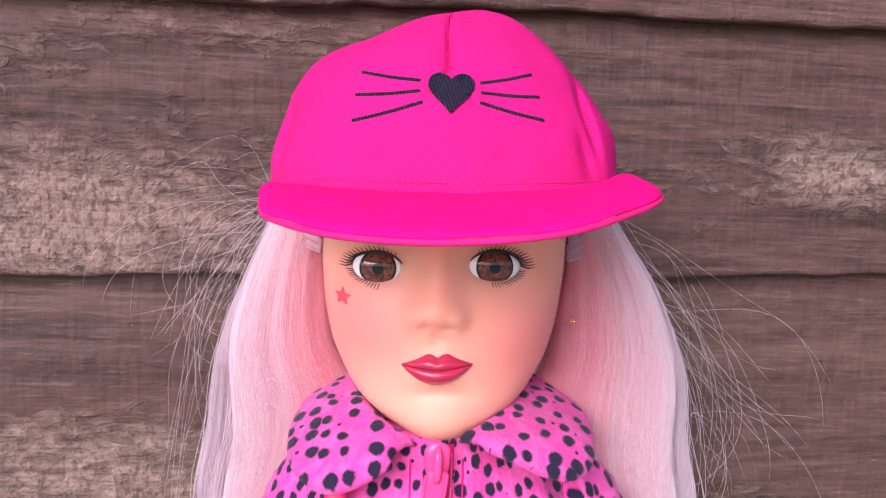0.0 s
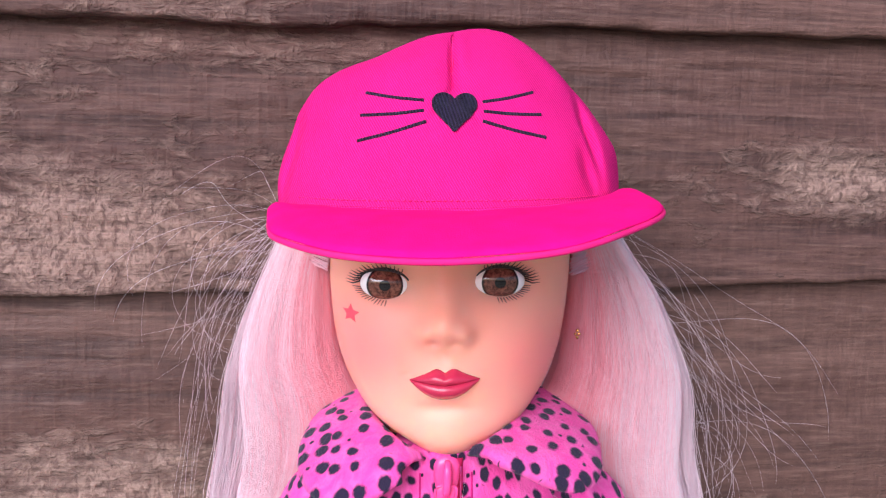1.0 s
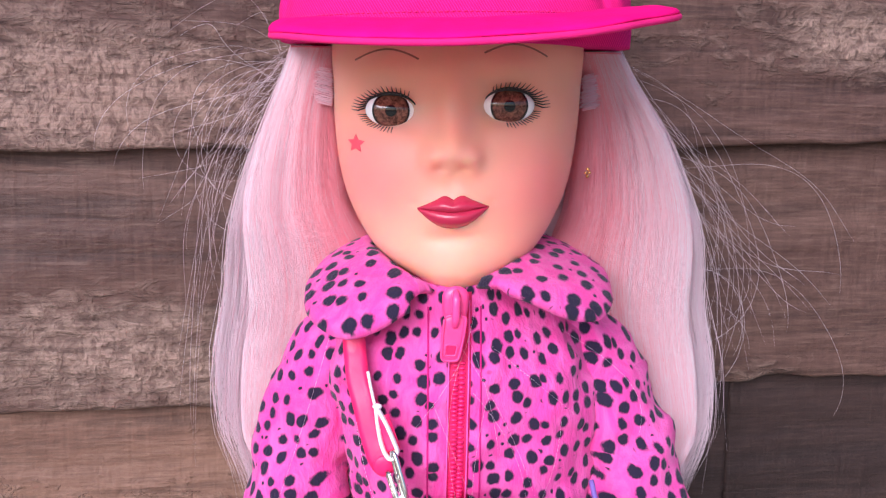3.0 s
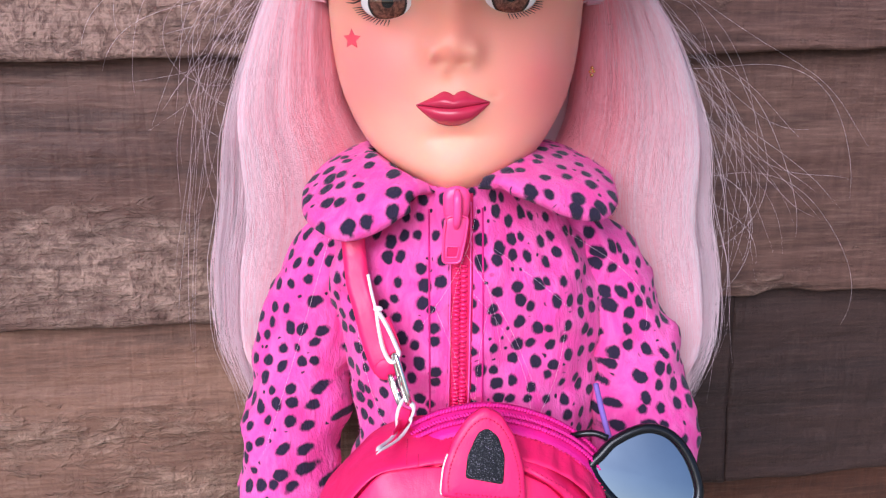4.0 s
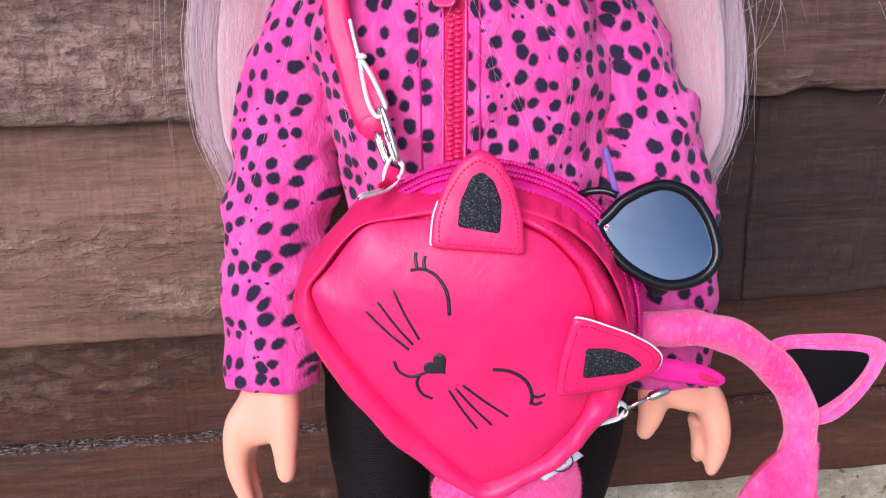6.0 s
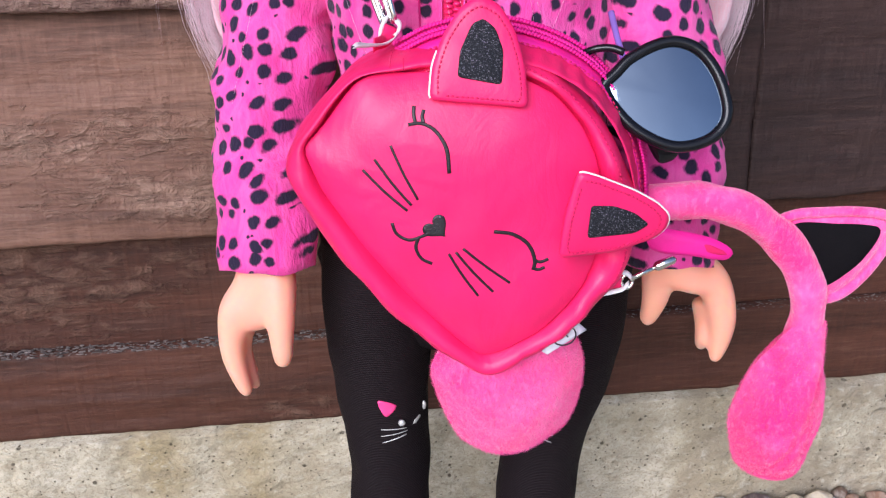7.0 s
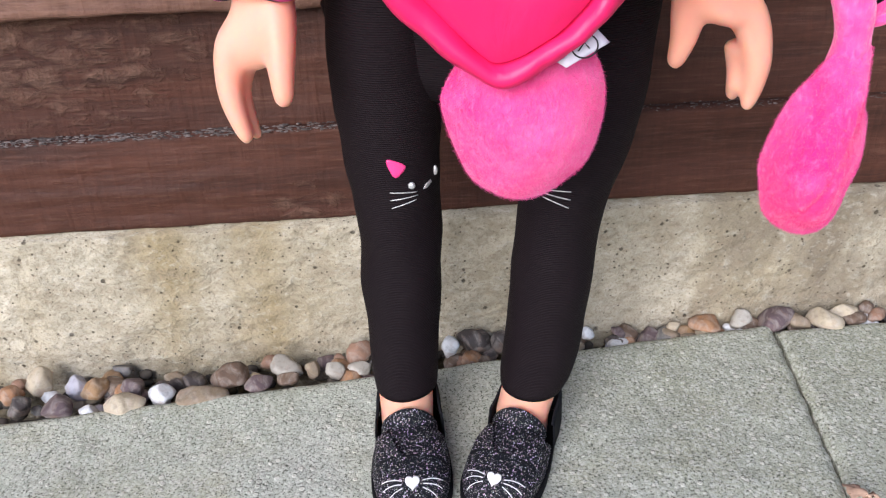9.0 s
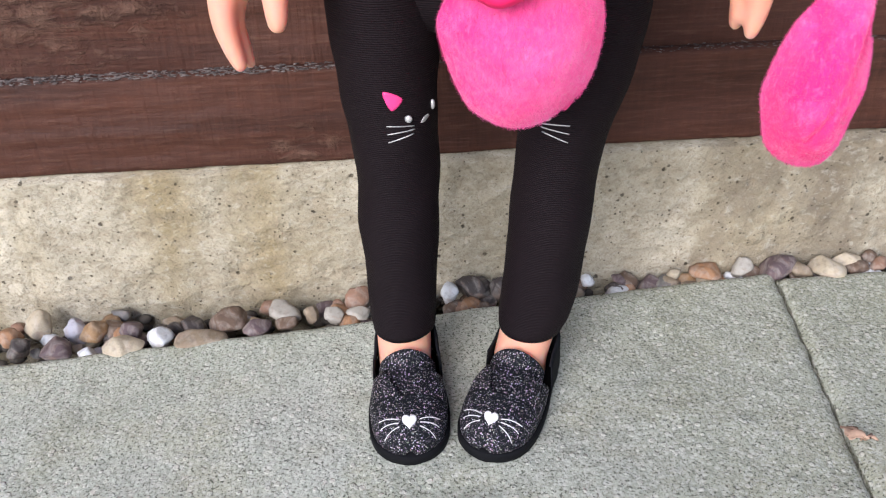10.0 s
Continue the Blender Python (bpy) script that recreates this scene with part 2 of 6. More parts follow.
def concrete_mat(name):
    """Cast concrete with rain stains, a broad grey-brown zone on the right, small scattered pits and a trowelled, sandy
    face.
    """
    n = Nodes(name)
    broad = n.noise(13, 6, 0.6)
    stain = n.noise(8, 5, 0.6, n.stretch(1.4, 1, 0.3), 0.6)
    col = n.mix(n.ramp(broad, (0.30, 0.0), (0.64, 1.0)), (0.345, 0.30, 0.208), (0.62, 0.55, 0.415))
    col = n.mix(n.math("MULTIPLY", n.ramp(stain, (0.50, 0.0), (0.62, 1.0)), 0.55), col, (0.36, 0.285, 0.16))
    here = n.sep()
    # three narrow ochre streaks, then one broad darker zone centred at x 0.19
    for cx, wide, much in ((-0.128, 0.016, 0.9), (-0.087, 0.014, 0.95), (0.03, 0.02, 0.3), (0.19, 0.095, 1.0)):
        dx = n.math("MULTIPLY", n.math("ADD", n.math("SUBTRACT", here[0], cx), n.math("MULTIPLY", n.math("SUBTRACT", broad, 0.5), 0.05)), 1 / wide)
        strip_mask = n.math("MULTIPLY", n.math("POWER", 2.718, n.math("MULTIPLY", n.math("MULTIPLY", dx, dx), -1.0)), n.ramp(n.noise(45, 5, 0.6, n.stretch(1, 1, 0.6)), (0.3, 0.0), (0.62, 1.0)))
        col = n.mix(n.math("MULTIPLY", strip_mask, much), col, (0.34, 0.265, 0.14) if wide < 0.05 else (0.25, 0.205, 0.145))
    mid = n.noise(120, 6, 0.68, n.stretch(0.7, 1, 1.1), 0.3)
    col = n.mix(n.math("MULTIPLY", n.ramp(mid, (0.38, 1.0), (0.52, 0.0)), 0.5), col, (0.33, 0.27, 0.18))
    grit = n.noise(750, 4, 0.7)
    col = n.mix(n.math("MULTIPLY", n.ramp(grit, (0.38, 1.0), (0.48, 0.0)), 0.55), col, (0.23, 0.18, 0.12))
    holes = None
    for scale, share, size in ((105, 0.55, 0.12), (230, 0.64, 0.14), (420, 0.72, 0.19)):
        seed = n.sep(n.voronoi(scale, out="Color"))
        wide = n.math("ADD", n.voronoi(scale), n.math("MULTIPLY", n.math("SUBTRACT", n.noise(900, 2), 0.5), 0.10))
        wide = n.math("ADD", wide, n.math("MULTIPLY", seed[1], 0.08))
        h = n.math("MULTIPLY", n.ramp(wide, (size, 1.0), (size + 0.04, 0.0)), n.ramp(seed[0], (share, 0.0), (share + 0.02, 1.0)))
        holes = h if holes is None else n.math("MAXIMUM", holes, h)
    col = n.mix(n.math("MULTIPLY", holes, 0.78), col, (0.08, 0.06, 0.04))
    pock = n.voronoi(95, n.stretch(0.9, 0.4, 1.1))
    keep = n.ramp(n.sep(n.voronoi(95, n.stretch(0.9, 0.4, 1.1), out="Color"))[2], (0.66, 0.0), (0.72, 1.0))
    crater = n.math("MULTIPLY", n.ramp(pock, (0.0, 0.2), (0.16, 0.25), (0.24, 1.0), (0.38, 0.45)), keep)
    dint = n.noise(260, 5, 0.7, n.stretch(0.8, 1, 1.1), 0.4)
    col = n.mix(n.math("MULTIPLY", n.ramp(dint, (0.34, 1.0), (0.46, 0.0)), 0.45), col, (0.25, 0.195, 0.125))
    col = n.mix(n.math("MULTIPLY", n.ramp(dint, (0.54, 0.0), (0.66, 1.0)), 0.35), col, (0.66, 0.61, 0.50))
    b = n.bump(n.noise(52, 4, 0.6, n.stretch(0.9, 1, 1.1), 0.5), 0.5, 0.006)
    b = n.bump(n.voronoi(130, n.stretch(0.8, 1, 1), "SMOOTH_F1"), 0.3, 0.003, b)
    b = n.bump(mid, 0.6, 0.0024, b)
    b = n.bump(n.math("MULTIPLY", crater, dint), 0.5, 0.0016, b)
    b = n.bump(dint, 0.6, 0.0014, b)
    b = n.bump(grit, 0.5, 0.0008, b)
    n.bump(n.math("MULTIPLY", holes, -1.0), 1.0, 0.0022, b)
    return n.done(col, 0.92, spec=0.2)


def paving_mat(name):
    """Grey-green sanded concrete paving with exposed grit, tiny pores and shade painted in to the right."""
    n = Nodes(name)
    broad = n.noise(11, 5, 0.6)
    col = n.mix(n.ramp(broad, (0.3, 0.0), (0.7, 1.0)), (0.455, 0.47, 0.365), (0.625, 0.64, 0.53))
    col = n.mix(n.math("MULTIPLY", n.ramp(n.noise(5, 3), (0.5, 0.0), (0.75, 1.0)), 0.3), col, (0.56, 0.555, 0.54))
    col = n.mix(n.math("MULTIPLY", n.ramp(n.noise(26, 4), (0.5, 0.0), (0.66, 1.0)), 0.42), col, (0.49, 0.46, 0.30))
    # worn rises with x: the doll's shade as a darker tone, noise-edged
    worn = n.math("MULTIPLY", n.math("ADD", n.sep()[0], n.math("MULTIPLY", n.math("SUBTRACT", broad, 0.5), 0.25)), 6.0)
    col = n.mix(n.math("MULTIPLY", n.ramp(n.math("ADD", worn, 0.25), (0.0, 0.0), (0.9, 1.0)), 0.58), col, (0.35, 0.345, 0.24))
    ripple = n.noise(14, 4, 0.6, n.stretch(1.0, 0.28, 1, (0, 0, 0.7)), 0.8)
    col = n.mix(n.math("MULTIPLY", n.ramp(ripple, (0.52, 0.0), (0.66, 1.0)), 0.4), col, (0.29, 0.295, 0.21))
    grain = n.voronoi(680, None, "F1", 1.0, "Color")
    gap = n.voronoi(680)
    shade = n.sep(grain)
    col = n.mix(n.math("MULTIPLY", n.ramp(shade[0], (0.5, 0.0), (0.95, 1.0)), 0.55), col, (0.70, 0.69, 0.60))
    sand = n.noise(560, 6, 0.8)
    col = n.mix(n.math("MULTIPLY", n.ramp(sand, (0.36, 1.0), (0.48, 0.0)), 0.4), col, (0.20, 0.20, 0.15))
    pore = n.noise(1050, 3, 0.6)
    col = n.mix(n.math("MULTIPLY", n.ramp(pore, (0.38, 1.0), (0.44, 0.0)), 0.9), col, (0.07, 0.07, 0.05))
    col = n.mix(n.math("MULTIPLY", n.ramp(pore, (0.58, 0.0), (0.68, 1.0)), 0.5), col, (0.64, 0.63, 0.55))
    col = n.mix(n.math("MULTIPLY", n.ramp(gap, (0.5, 0.0), (0.8, 1.0)), 0.35), col, (0.20, 0.20, 0.15))
    chip = n.sep(n.voronoi(290, out="Color"))
    chips = n.math("MULTIPLY", n.ramp(chip[0], (0.55, 0.0), (0.57, 1.0)), n.ramp(n.voronoi(290), (0.26, 1.0), (0.36, 0.0)))
    col = n.mix(n.math("MULTIPLY", chips, n.math("ADD", 0.2, n.math("MULTIPLY", chip[1], 0.5))), col, (0.66, 0.63, 0.54))
    b = n.bump(n.noise(420, 4, 0.75), 0.3, 0.0009)
    b = n.bump(chips, 0.5, 0.0008, b)
    b = n.bump(n.math("MULTIPLY", gap, -1.0), 0.28, 0.0006, b)
    n.bump(sand, 0.28, 0.0010, b)
    return n.done(col, 0.95, spec=0.18)


def stone_mat(name):
    """River pebbles: each stone takes its own tone, with veins and speckle."""
    n = Nodes(name)
    tone = n.tree.nodes.new("ShaderNodeObjectInfo").outputs["Color"]
    vein = n.noise(110, 5, 0.6, None, 1.2)
    col = n.mix(n.math("MULTIPLY", n.ramp(vein, (0.45, 0.0), (0.6, 1.0)), 0.36), tone, (0.50, 0.45, 0.39))
    col = n.mix(n.math("MULTIPLY", n.ramp(n.noise(75, 3, 0.6, None, 0.8), (0.5, 0.0), (0.62, 1.0)), 0.32), col, (0.30, 0.17, 0.11))
    col = n.mix(n.math("MULTIPLY", n.ramp(n.noise(420, 3), (0.5, 0.0), (0.7, 1.0)), 0.3), col, (0.07, 0.06, 0.055))
    n.bump(n.noise(260, 5, 0.65), 0.45, 0.0010)
    return n.done(col, 0.6, spec=0.35)


def skin_mat(name):
    """Painted vinyl with rosy cheeks."""
    n = Nodes(name)
    s = n.sep()

    def spot(cx, cz, r):
        dx = n.math("MULTIPLY", n.math("SUBTRACT", s[0], cx), 1 / r)
        dz = n.math("MULTIPLY", n.math("SUBTRACT", s[2], cz), 1 / r)
        dd = n.math("ADD", n.math("MULTIPLY", dx, dx), n.math("MULTIPLY", dz, dz))
        return n.math("POWER", 2.718, n.math("MULTIPLY", dd, -1.0))

    blush = n.math("ADD", spot(-0.0245, 0.3570, 0.0165), spot(0.0300, 0.3530, 0.0165), True)
    base = n.mix(n.noise(40, 2), (0.87, 0.40, 0.275), (0.89, 0.425, 0.30))
    col = n.mix(n.math("MULTIPLY", blush, 0.85), base, (0.86, 0.23, 0.225))
    n.bump(n.noise(1200, 2), 0.03, 0.0003)
    return n.done(col, 0.42, spec=0.32, sss=0.6)


def hair_sheet(name):
    """Smooth combed hair: long soft streaks from rose near the face to pale lilac outside."""
    n = Nodes(name)
    s = n.sep()
    out = n.math("ABSOLUTE", n.math("SUBTRACT", s[0], 0.004))
    fine = n.noise(420, 5, 0.62, n.stretch(1.0, 0.4, 0.022), 0.2)
    broad = n.noise(85, 3, 0.5, n.stretch(1.0, 0.4, 0.05), 0.3)
    reach = n.math("ADD", n.math("ADD", out, n.math("MULTIPLY", n.math("SUBTRACT", broad, 0.5), 0.03)), n.math("MULTIPLY", n.math("SUBTRACT", s[2], 0.33), -0.10))
    col = n.mix(n.ramp(n.math("MULTIPLY", reach, 10.0), (0.42, 0.0), (0.66, 1.0)), (0.99, 0.34, 0.41), (0.99, 0.54, 0.61))
    col = n.mix(n.ramp(n.math("MULTIPLY", reach, 10.0), (0.60, 0.0), (0.92, 1.0)), col, (1.0, 0.74, 0.795))
    col = n.mix(n.math("MULTIPLY", n.ramp(fine, (0.38, 1.0), (0.52, 0.0)), 0.16), col, (0.97, 0.45, 0.53))
    col = n.mix(n.math("MULTIPLY", n.ramp(fine, (0.55, 0.0), (0.72, 1.0)), 0.3), col, (0.99, 0.72, 0.79))
    n.bump(fine, 0.08, 0.0004)
    mat = n.done(col, 0.46, spec=0.6, sheen=0.1)
    glow = n.tree.nodes.new("ShaderNodeBsdfTranslucent")
    n.put(glow, "Color", col)
    both = n.tree.nodes.new("ShaderNodeMixShader")
    both.inputs[0].default_value = 0.08
    n.tree.links.new(n.bsdf.outputs[0], both.inputs[1])
    n.tree.links.new(glow.outputs[0], both.inputs[2])
    n.tree.links.new(both.outputs[0], n.tree.nodes["Material Output"].inputs[0])
    return mat


def hair_mat(name, a, b):
    n = Nodes(name)
    col = n.mix(n.island(), a, b)
    mat = n.done(col, 0.46, spec=0.6, sheen=0.1)
    glow = n.tree.nodes.new("ShaderNodeBsdfTranslucent")
    n.put(glow, "Color", col)
    both = n.tree.nodes.new("ShaderNodeMixShader")
    both.inputs[0].default_value = 0.4
    n.tree.links.new(n.bsdf.outputs[0], both.inputs[1])
    n.tree.links.new(glow.outputs[0], both.inputs[2])
    n.tree.links.new(both.outputs[0], n.tree.nodes["Material Output"].inputs[0])
    return mat


def leatherette(name, color):
    """Soft coated cloth: slack dents, creases and a fine grain."""
    n = Nodes(name)
    slack = n.noise(34, 3, 0.5, None, 0.6)
    crease = n.noise(95, 4, 0.6, n.stretch(1, 1, 0.5), 1.2)
    col = n.mix(n.ramp(n.noise(60), (0.3, 0.0), (0.7, 1.0)), tuple(c * 0.92 for c in color), tuple(min(1, c * 1.05) for c in color))
    b = n.bump(slack, 0.35, 0.006)
    b = n.bump(crease, 0.16, 0.002, b)
    n.bump(n.noise(1500, 3), 0.14, 0.0004, b)
    return n.done(col, n.ramp(crease, (0.3, 0.36), (0.7, 0.52)), spec=0.45)


def satin(name, color):
    """Dense satin stitch: fine parallel threads."""
    n = Nodes(name)
    w = n.wave(330, n.stretch(1, 1, 1, (0, 0.35, 0)), 3.0, "X", 2.0, 30.0)
    n.bump(w, 1.0, 0.0006)
    return n.done(n.mix(w, tuple(c * 0.4 for c in color), tuple(c * 3.5 for c in color)), 0.5)


def stone_grit(name, a, b):
    n = Nodes(name)
    return n.done(n.mix(n.island(), a, b), 0.9)


HOT, BAG = (0.81, 0.004, 0.185), (0.83, 0.013, 0.128)
M = dict(
    cap=fabric_twill("cap_twill", HOT),
    cap_trim=plain("cap_trim", (0.80, 0.003, 0.17), 0.85),
    stitch=plain("pink_thread", (0.95, 0.10, 0.42), 0.7),
    thread=satin("navy_thread", (0.016, 0.011, 0.030)),
    spots=plush_spots("spotted_plush", (0.80, 0.064, 0.335), (0.026, 0.018, 0.040)),
    spots_collar=plush_spots("spotted_plush_collar", (0.80, 0.064, 0.335), (0.026, 0.018, 0.040), (0.0, 0.62, 0.78)),
    zip=plain("zip_tape", (0.66, 0.005, 0.10), 0.75, fine=2200, bump=0.4),
    seam=plain("plush_seam", (0.52, 0.02, 0.17), 0.95, spec=0.05),
    teeth=plain("zip_teeth", (0.80, 0.012, 0.14), 0.4),
    slider=plain("zip_slider", (0.92, 0.06, 0.25), 0.35),
    bag=leatherette("bag_leatherette", BAG),
    bagzip=plain("bag_zip", (0.80, 0.008, 0.27), 0.65, fine=2000, bump=0.4),
    white=plain("white_edging", (0.80, 0.77, 0.76), 0.5),
    print=plain("black_print", (0.014, 0.010, 0.014), 0.35, fine=2500, bump=0.5),
    glit=glitter("black_glitter", (0.009, 0.009, 0.012), (0.16, 0.16, 0.19), 2900, 0.62, 0.8, 0.5, 0.04),
    shoe=glitter("shoe_glitter", (0.0030, 0.0035, 0.0055), (0.90, 0.97, 1.0), 1550, 0.64, 0.8, 0.46, 0.42),
    shoe_dark=plain("shoe_fabric", (0.008, 0.008, 0.010), 0.85, spec=0.15),
    sole=plain("shoe_rubber", (0.007, 0.007, 0.008), 0.8, spec=0.12),
    silver=plain("silver_thread", (0.62, 0.60, 0.58), 0.4, 0.5),
    metal=plain("chrome", (0.72, 0.70, 0.66), 0.16, 1.0, vary=0.03, bump=0.02),
    gold=plain("gold", (0.85, 0.52, 0.18), 0.22, 1.0),
    plush=plush_plain("pink_plush", (0.91, 0.058, 0.285)),
    rib=None,
    acetate=plain("black_acetate", (0.006, 0.006, 0.008), 0.2, bump=0.0, spec=0.35),
    lens=plain("dark_lens", (0.21, 0.26, 0.33), 0.03, 1.0, vary=0.03, bump=0.0),
    felt=plain("black_felt", (0.007, 0.006, 0.007), 0.95, spec=0.08, fine=2500, bump=0.6),
    violet=plain("violet_plastic", (0.22, 0.13, 0.45), 0.2),
    label=plain("white_label", (0.74, 0.70, 0.76), 0.6),
    skin=skin_mat("doll_vinyl"),
    hair_mass=hair_sheet("hair_combed"),
    hair=hair_mat("hair_pale", (1.0, 0.60, 0.665), (1.0, 0.76, 0.81)),
    hair_deep=hair_mat("hair_rose", (0.99, 0.35, 0.42), (0.99, 0.49, 0.56)),
    hair_light=hair_mat("hair_white", (1.0, 0.80, 0.85), (1.0, 0.90, 0.93)),
    lash=plain("lash", (0.012, 0.008, 0.008), 0.5),
    lip=plain("lip_paint", (0.50, 0.025, 0.07), 0.27, bump=0.02),
    star=plain("star_print", (0.82, 0.07, 0.105), 0.4),
    brow=plain("brow_paint", (0.30, 0.13, 0.08), 0.5),
    concrete=concrete_mat("cast_concrete"),
    paving=paving_mat("paving_concrete"),
    stone=stone_mat("pebble_stone"),
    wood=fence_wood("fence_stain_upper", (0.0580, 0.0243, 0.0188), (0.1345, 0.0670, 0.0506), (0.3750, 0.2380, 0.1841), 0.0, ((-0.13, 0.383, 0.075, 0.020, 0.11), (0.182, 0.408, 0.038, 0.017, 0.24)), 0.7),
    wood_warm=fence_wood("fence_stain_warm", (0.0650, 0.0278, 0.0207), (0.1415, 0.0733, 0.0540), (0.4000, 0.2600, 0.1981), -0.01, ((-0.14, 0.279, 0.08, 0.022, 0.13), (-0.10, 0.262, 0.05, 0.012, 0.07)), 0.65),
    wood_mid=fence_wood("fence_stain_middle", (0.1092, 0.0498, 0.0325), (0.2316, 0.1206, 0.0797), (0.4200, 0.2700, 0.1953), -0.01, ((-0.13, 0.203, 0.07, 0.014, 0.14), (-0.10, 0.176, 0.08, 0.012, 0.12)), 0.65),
    # the negative patch drops pale wear on the right, painting in shade
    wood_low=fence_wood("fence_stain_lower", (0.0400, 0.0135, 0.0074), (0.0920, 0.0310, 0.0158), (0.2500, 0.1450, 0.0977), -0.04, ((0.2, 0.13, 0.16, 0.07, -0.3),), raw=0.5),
    # fence stain darkened to hold the shade right of the doll
    wood_dark=fence_wood("fence_stain_shaded", (0.0200, 0.0088, 0.0070), (0.0450, 0.0215, 0.0168), (0.1250, 0.0740, 0.0570), -0.06, raw=0.6),
    dust=stone_grit("ledge_dust", (0.040, 0.030, 0.026), (0.22, 0.18, 0.16)),
    leaf=plain("dry_leaf", (0.50, 0.32, 0.22), 0.8, vary=0.3, scale=200),
    soil=plain("soil", (0.09, 0.075, 0.06), 0.95, vary=0.4, bump=0.8, fine=300),
)


def ribbed(name, color):
    n = Nodes(name)
    v = n.stretch(1, 1, 1)
    w = n.wave(430, v, 1.5, "Z", 1.0, 6.0)
    col = n.mix(n.math("MULTIPLY", w, 0.5), color, tuple(c * 2.3 for c in color))
    n.bump(w, 0.6, 0.0005)
    return n.done(col, 0.7, spec=0.15)


M["rib"] = ribbed("leggings_rib", (0.0070, 0.0038, 0.0048))


def painted_eye(name, centres):
    """Glossy eyeball: dark pupil, flecked brown iris with a dark rim, white outside."""
    n = Nodes(name)
    s = n.sep()
    near = None
    for cx, cz in centres:
        dx, dz = n.math("SUBTRACT", s[0], cx), n.math("SUBTRACT", s[2], cz)
        r = n.math("SQRT", n.math("ADD", n.math("MULTIPLY", dx, dx), n.math("MULTIPLY", dz, dz)))
        near = r if near is None else n.math("MINIMUM", near, r)
    r = n.math("MULTIPLY", near, 100.0)
    fleck = n.noise(800, 4, 0.7, None, 0.6)
    brown = n.mix(n.ramp(fleck, (0.35, 0.0), (0.68, 1.0)), (0.050, 0.016, 0.011), (0.27, 0.105, 0.065))
    col = n.mix(n.ramp(r, (0.16, 0.0), (0.185, 1.0)), (0.010, 0.006, 0.006), brown)
    col = n.mix(n.ramp(r, (0.47, 0.0), (0.52, 1.0)), col, (0.014, 0.008, 0.008))
    col = n.mix(n.ramp(r, (0.55, 0.0), (0.57, 1.0)), col, (0.90, 0.87, 0.85))
    return n.done(col, 0.07, spec=0.5)

# ---- geometry helpers (doll measures in millimetres, in the doll's own axes) ----
from mathutils.bvhtree import BVHTree

DOLL = pose(0.0, -0.045, 0.0, 0, 0, -6.2)
MM = 0.001


def curve(ts, vals, t):
    """Smooth Catmull-Rom value (or point) at t through vals at ts."""
    ts, vals = np.asarray(ts, float), np.asarray(vals, float)
    i = int(np.clip(np.searchsorted(ts, t) - 1, 0, len(ts) - 2))
    h = ts[i + 1] - ts[i]
    u = np.clip((t - ts[i]) / h, 0, 1)

    def slope(k):
        a, b = max(k - 1, 0), min(k + 1, len(ts) - 1)
        return (vals[b] - vals[a]) / (ts[b] - ts[a])

    return ((2 * u**3 - 3 * u**2 + 1) * vals[i] + (u**3 - 2 * u**2 + u) * h * slope(i)
            + (-2 * u**3 + 3 * u**2) * vals[i + 1] + (u**3 - u**2) * h * slope(i + 1))


def spline(points, n, closed=False):
    """n points along a smooth line through the given ones."""
    p = np.asarray(points, float)
    if closed:
        p = np.vstack([p[-2:], p, p[:3]])
        d = np.r_[0, np.cumsum(np.linalg.norm(np.diff(p, axis=0), axis=1))]
        return np.array([curve(d, p, t) for t in np.linspace(d[2], d[-3], n, endpoint=False)])
    d = np.r_[0, np.cumsum(np.linalg.norm(np.diff(p, axis=0), axis=1))]
    return np.array([curve(d, p, t) for t in np.linspace(0, d[-1], n)])


def weld(*geos):
    """One (verts, faces) from several."""
    vs, fs, k = [], [], 0
    for v, f in geos:
        vs.append(np.asarray(v, float))
        fs += [tuple(i + k for i in q) for q in f]
        k += len(v)
    return np.vstack(vs), fs


def loft(rings, caps=True):
    """Closed rings of equal length, skinned one to the next."""
    m, n = len(rings), len(rings[0])
    v = np.vstack(rings)
    f = [(i * n + j, i * n + (j + 1) % n, (i + 1) * n + (j + 1) % n, (i + 1) * n + j) for i in range(m - 1) for j in range(n)]
    if caps:
        f += [tuple(range(n - 1, -1, -1)), tuple(range((m - 1) * n, m * n))]
    return v, f


def tube(path, radius, n=8, flat=1.0, up=(0, 1, 0)):
    """A round (or flattened along up) tube along a path."""
    p = np.asarray(path, float)
    r = np.broadcast_to(np.asarray(radius, float), (len(p),))
    t = np.gradient(p, axis=0)
    t /= np.linalg.norm(t, axis=1)[:, None] + 1e-12
    up = np.asarray(up, float)
    rings = []
    for q, d, rr in zip(p, t, r):
        a = np.cross(d, up)
        la = np.linalg.norm(a)
        a = a / la if la > 1e-3 else np.array([1.0, 0, 0])
        b = np.cross(a, d)
        rings.append([q + rr * (math.cos(w) * a + flat * math.sin(w) * b) for w in np.linspace(0, 2 * math.pi, n, endpoint=False)])
    return loft(rings)


def grid(P, wrap=False):
    m, n = len(P), len(P[0])
    v = np.asarray(P, float).reshape(-1, 3)
    k = n if wrap else n - 1
    return v, [(i * n + j, i * n + (j + 1) % n, (i + 1) * n + (j + 1) % n, (i + 1) * n + j) for i in range(m - 1) for j in range(k)]


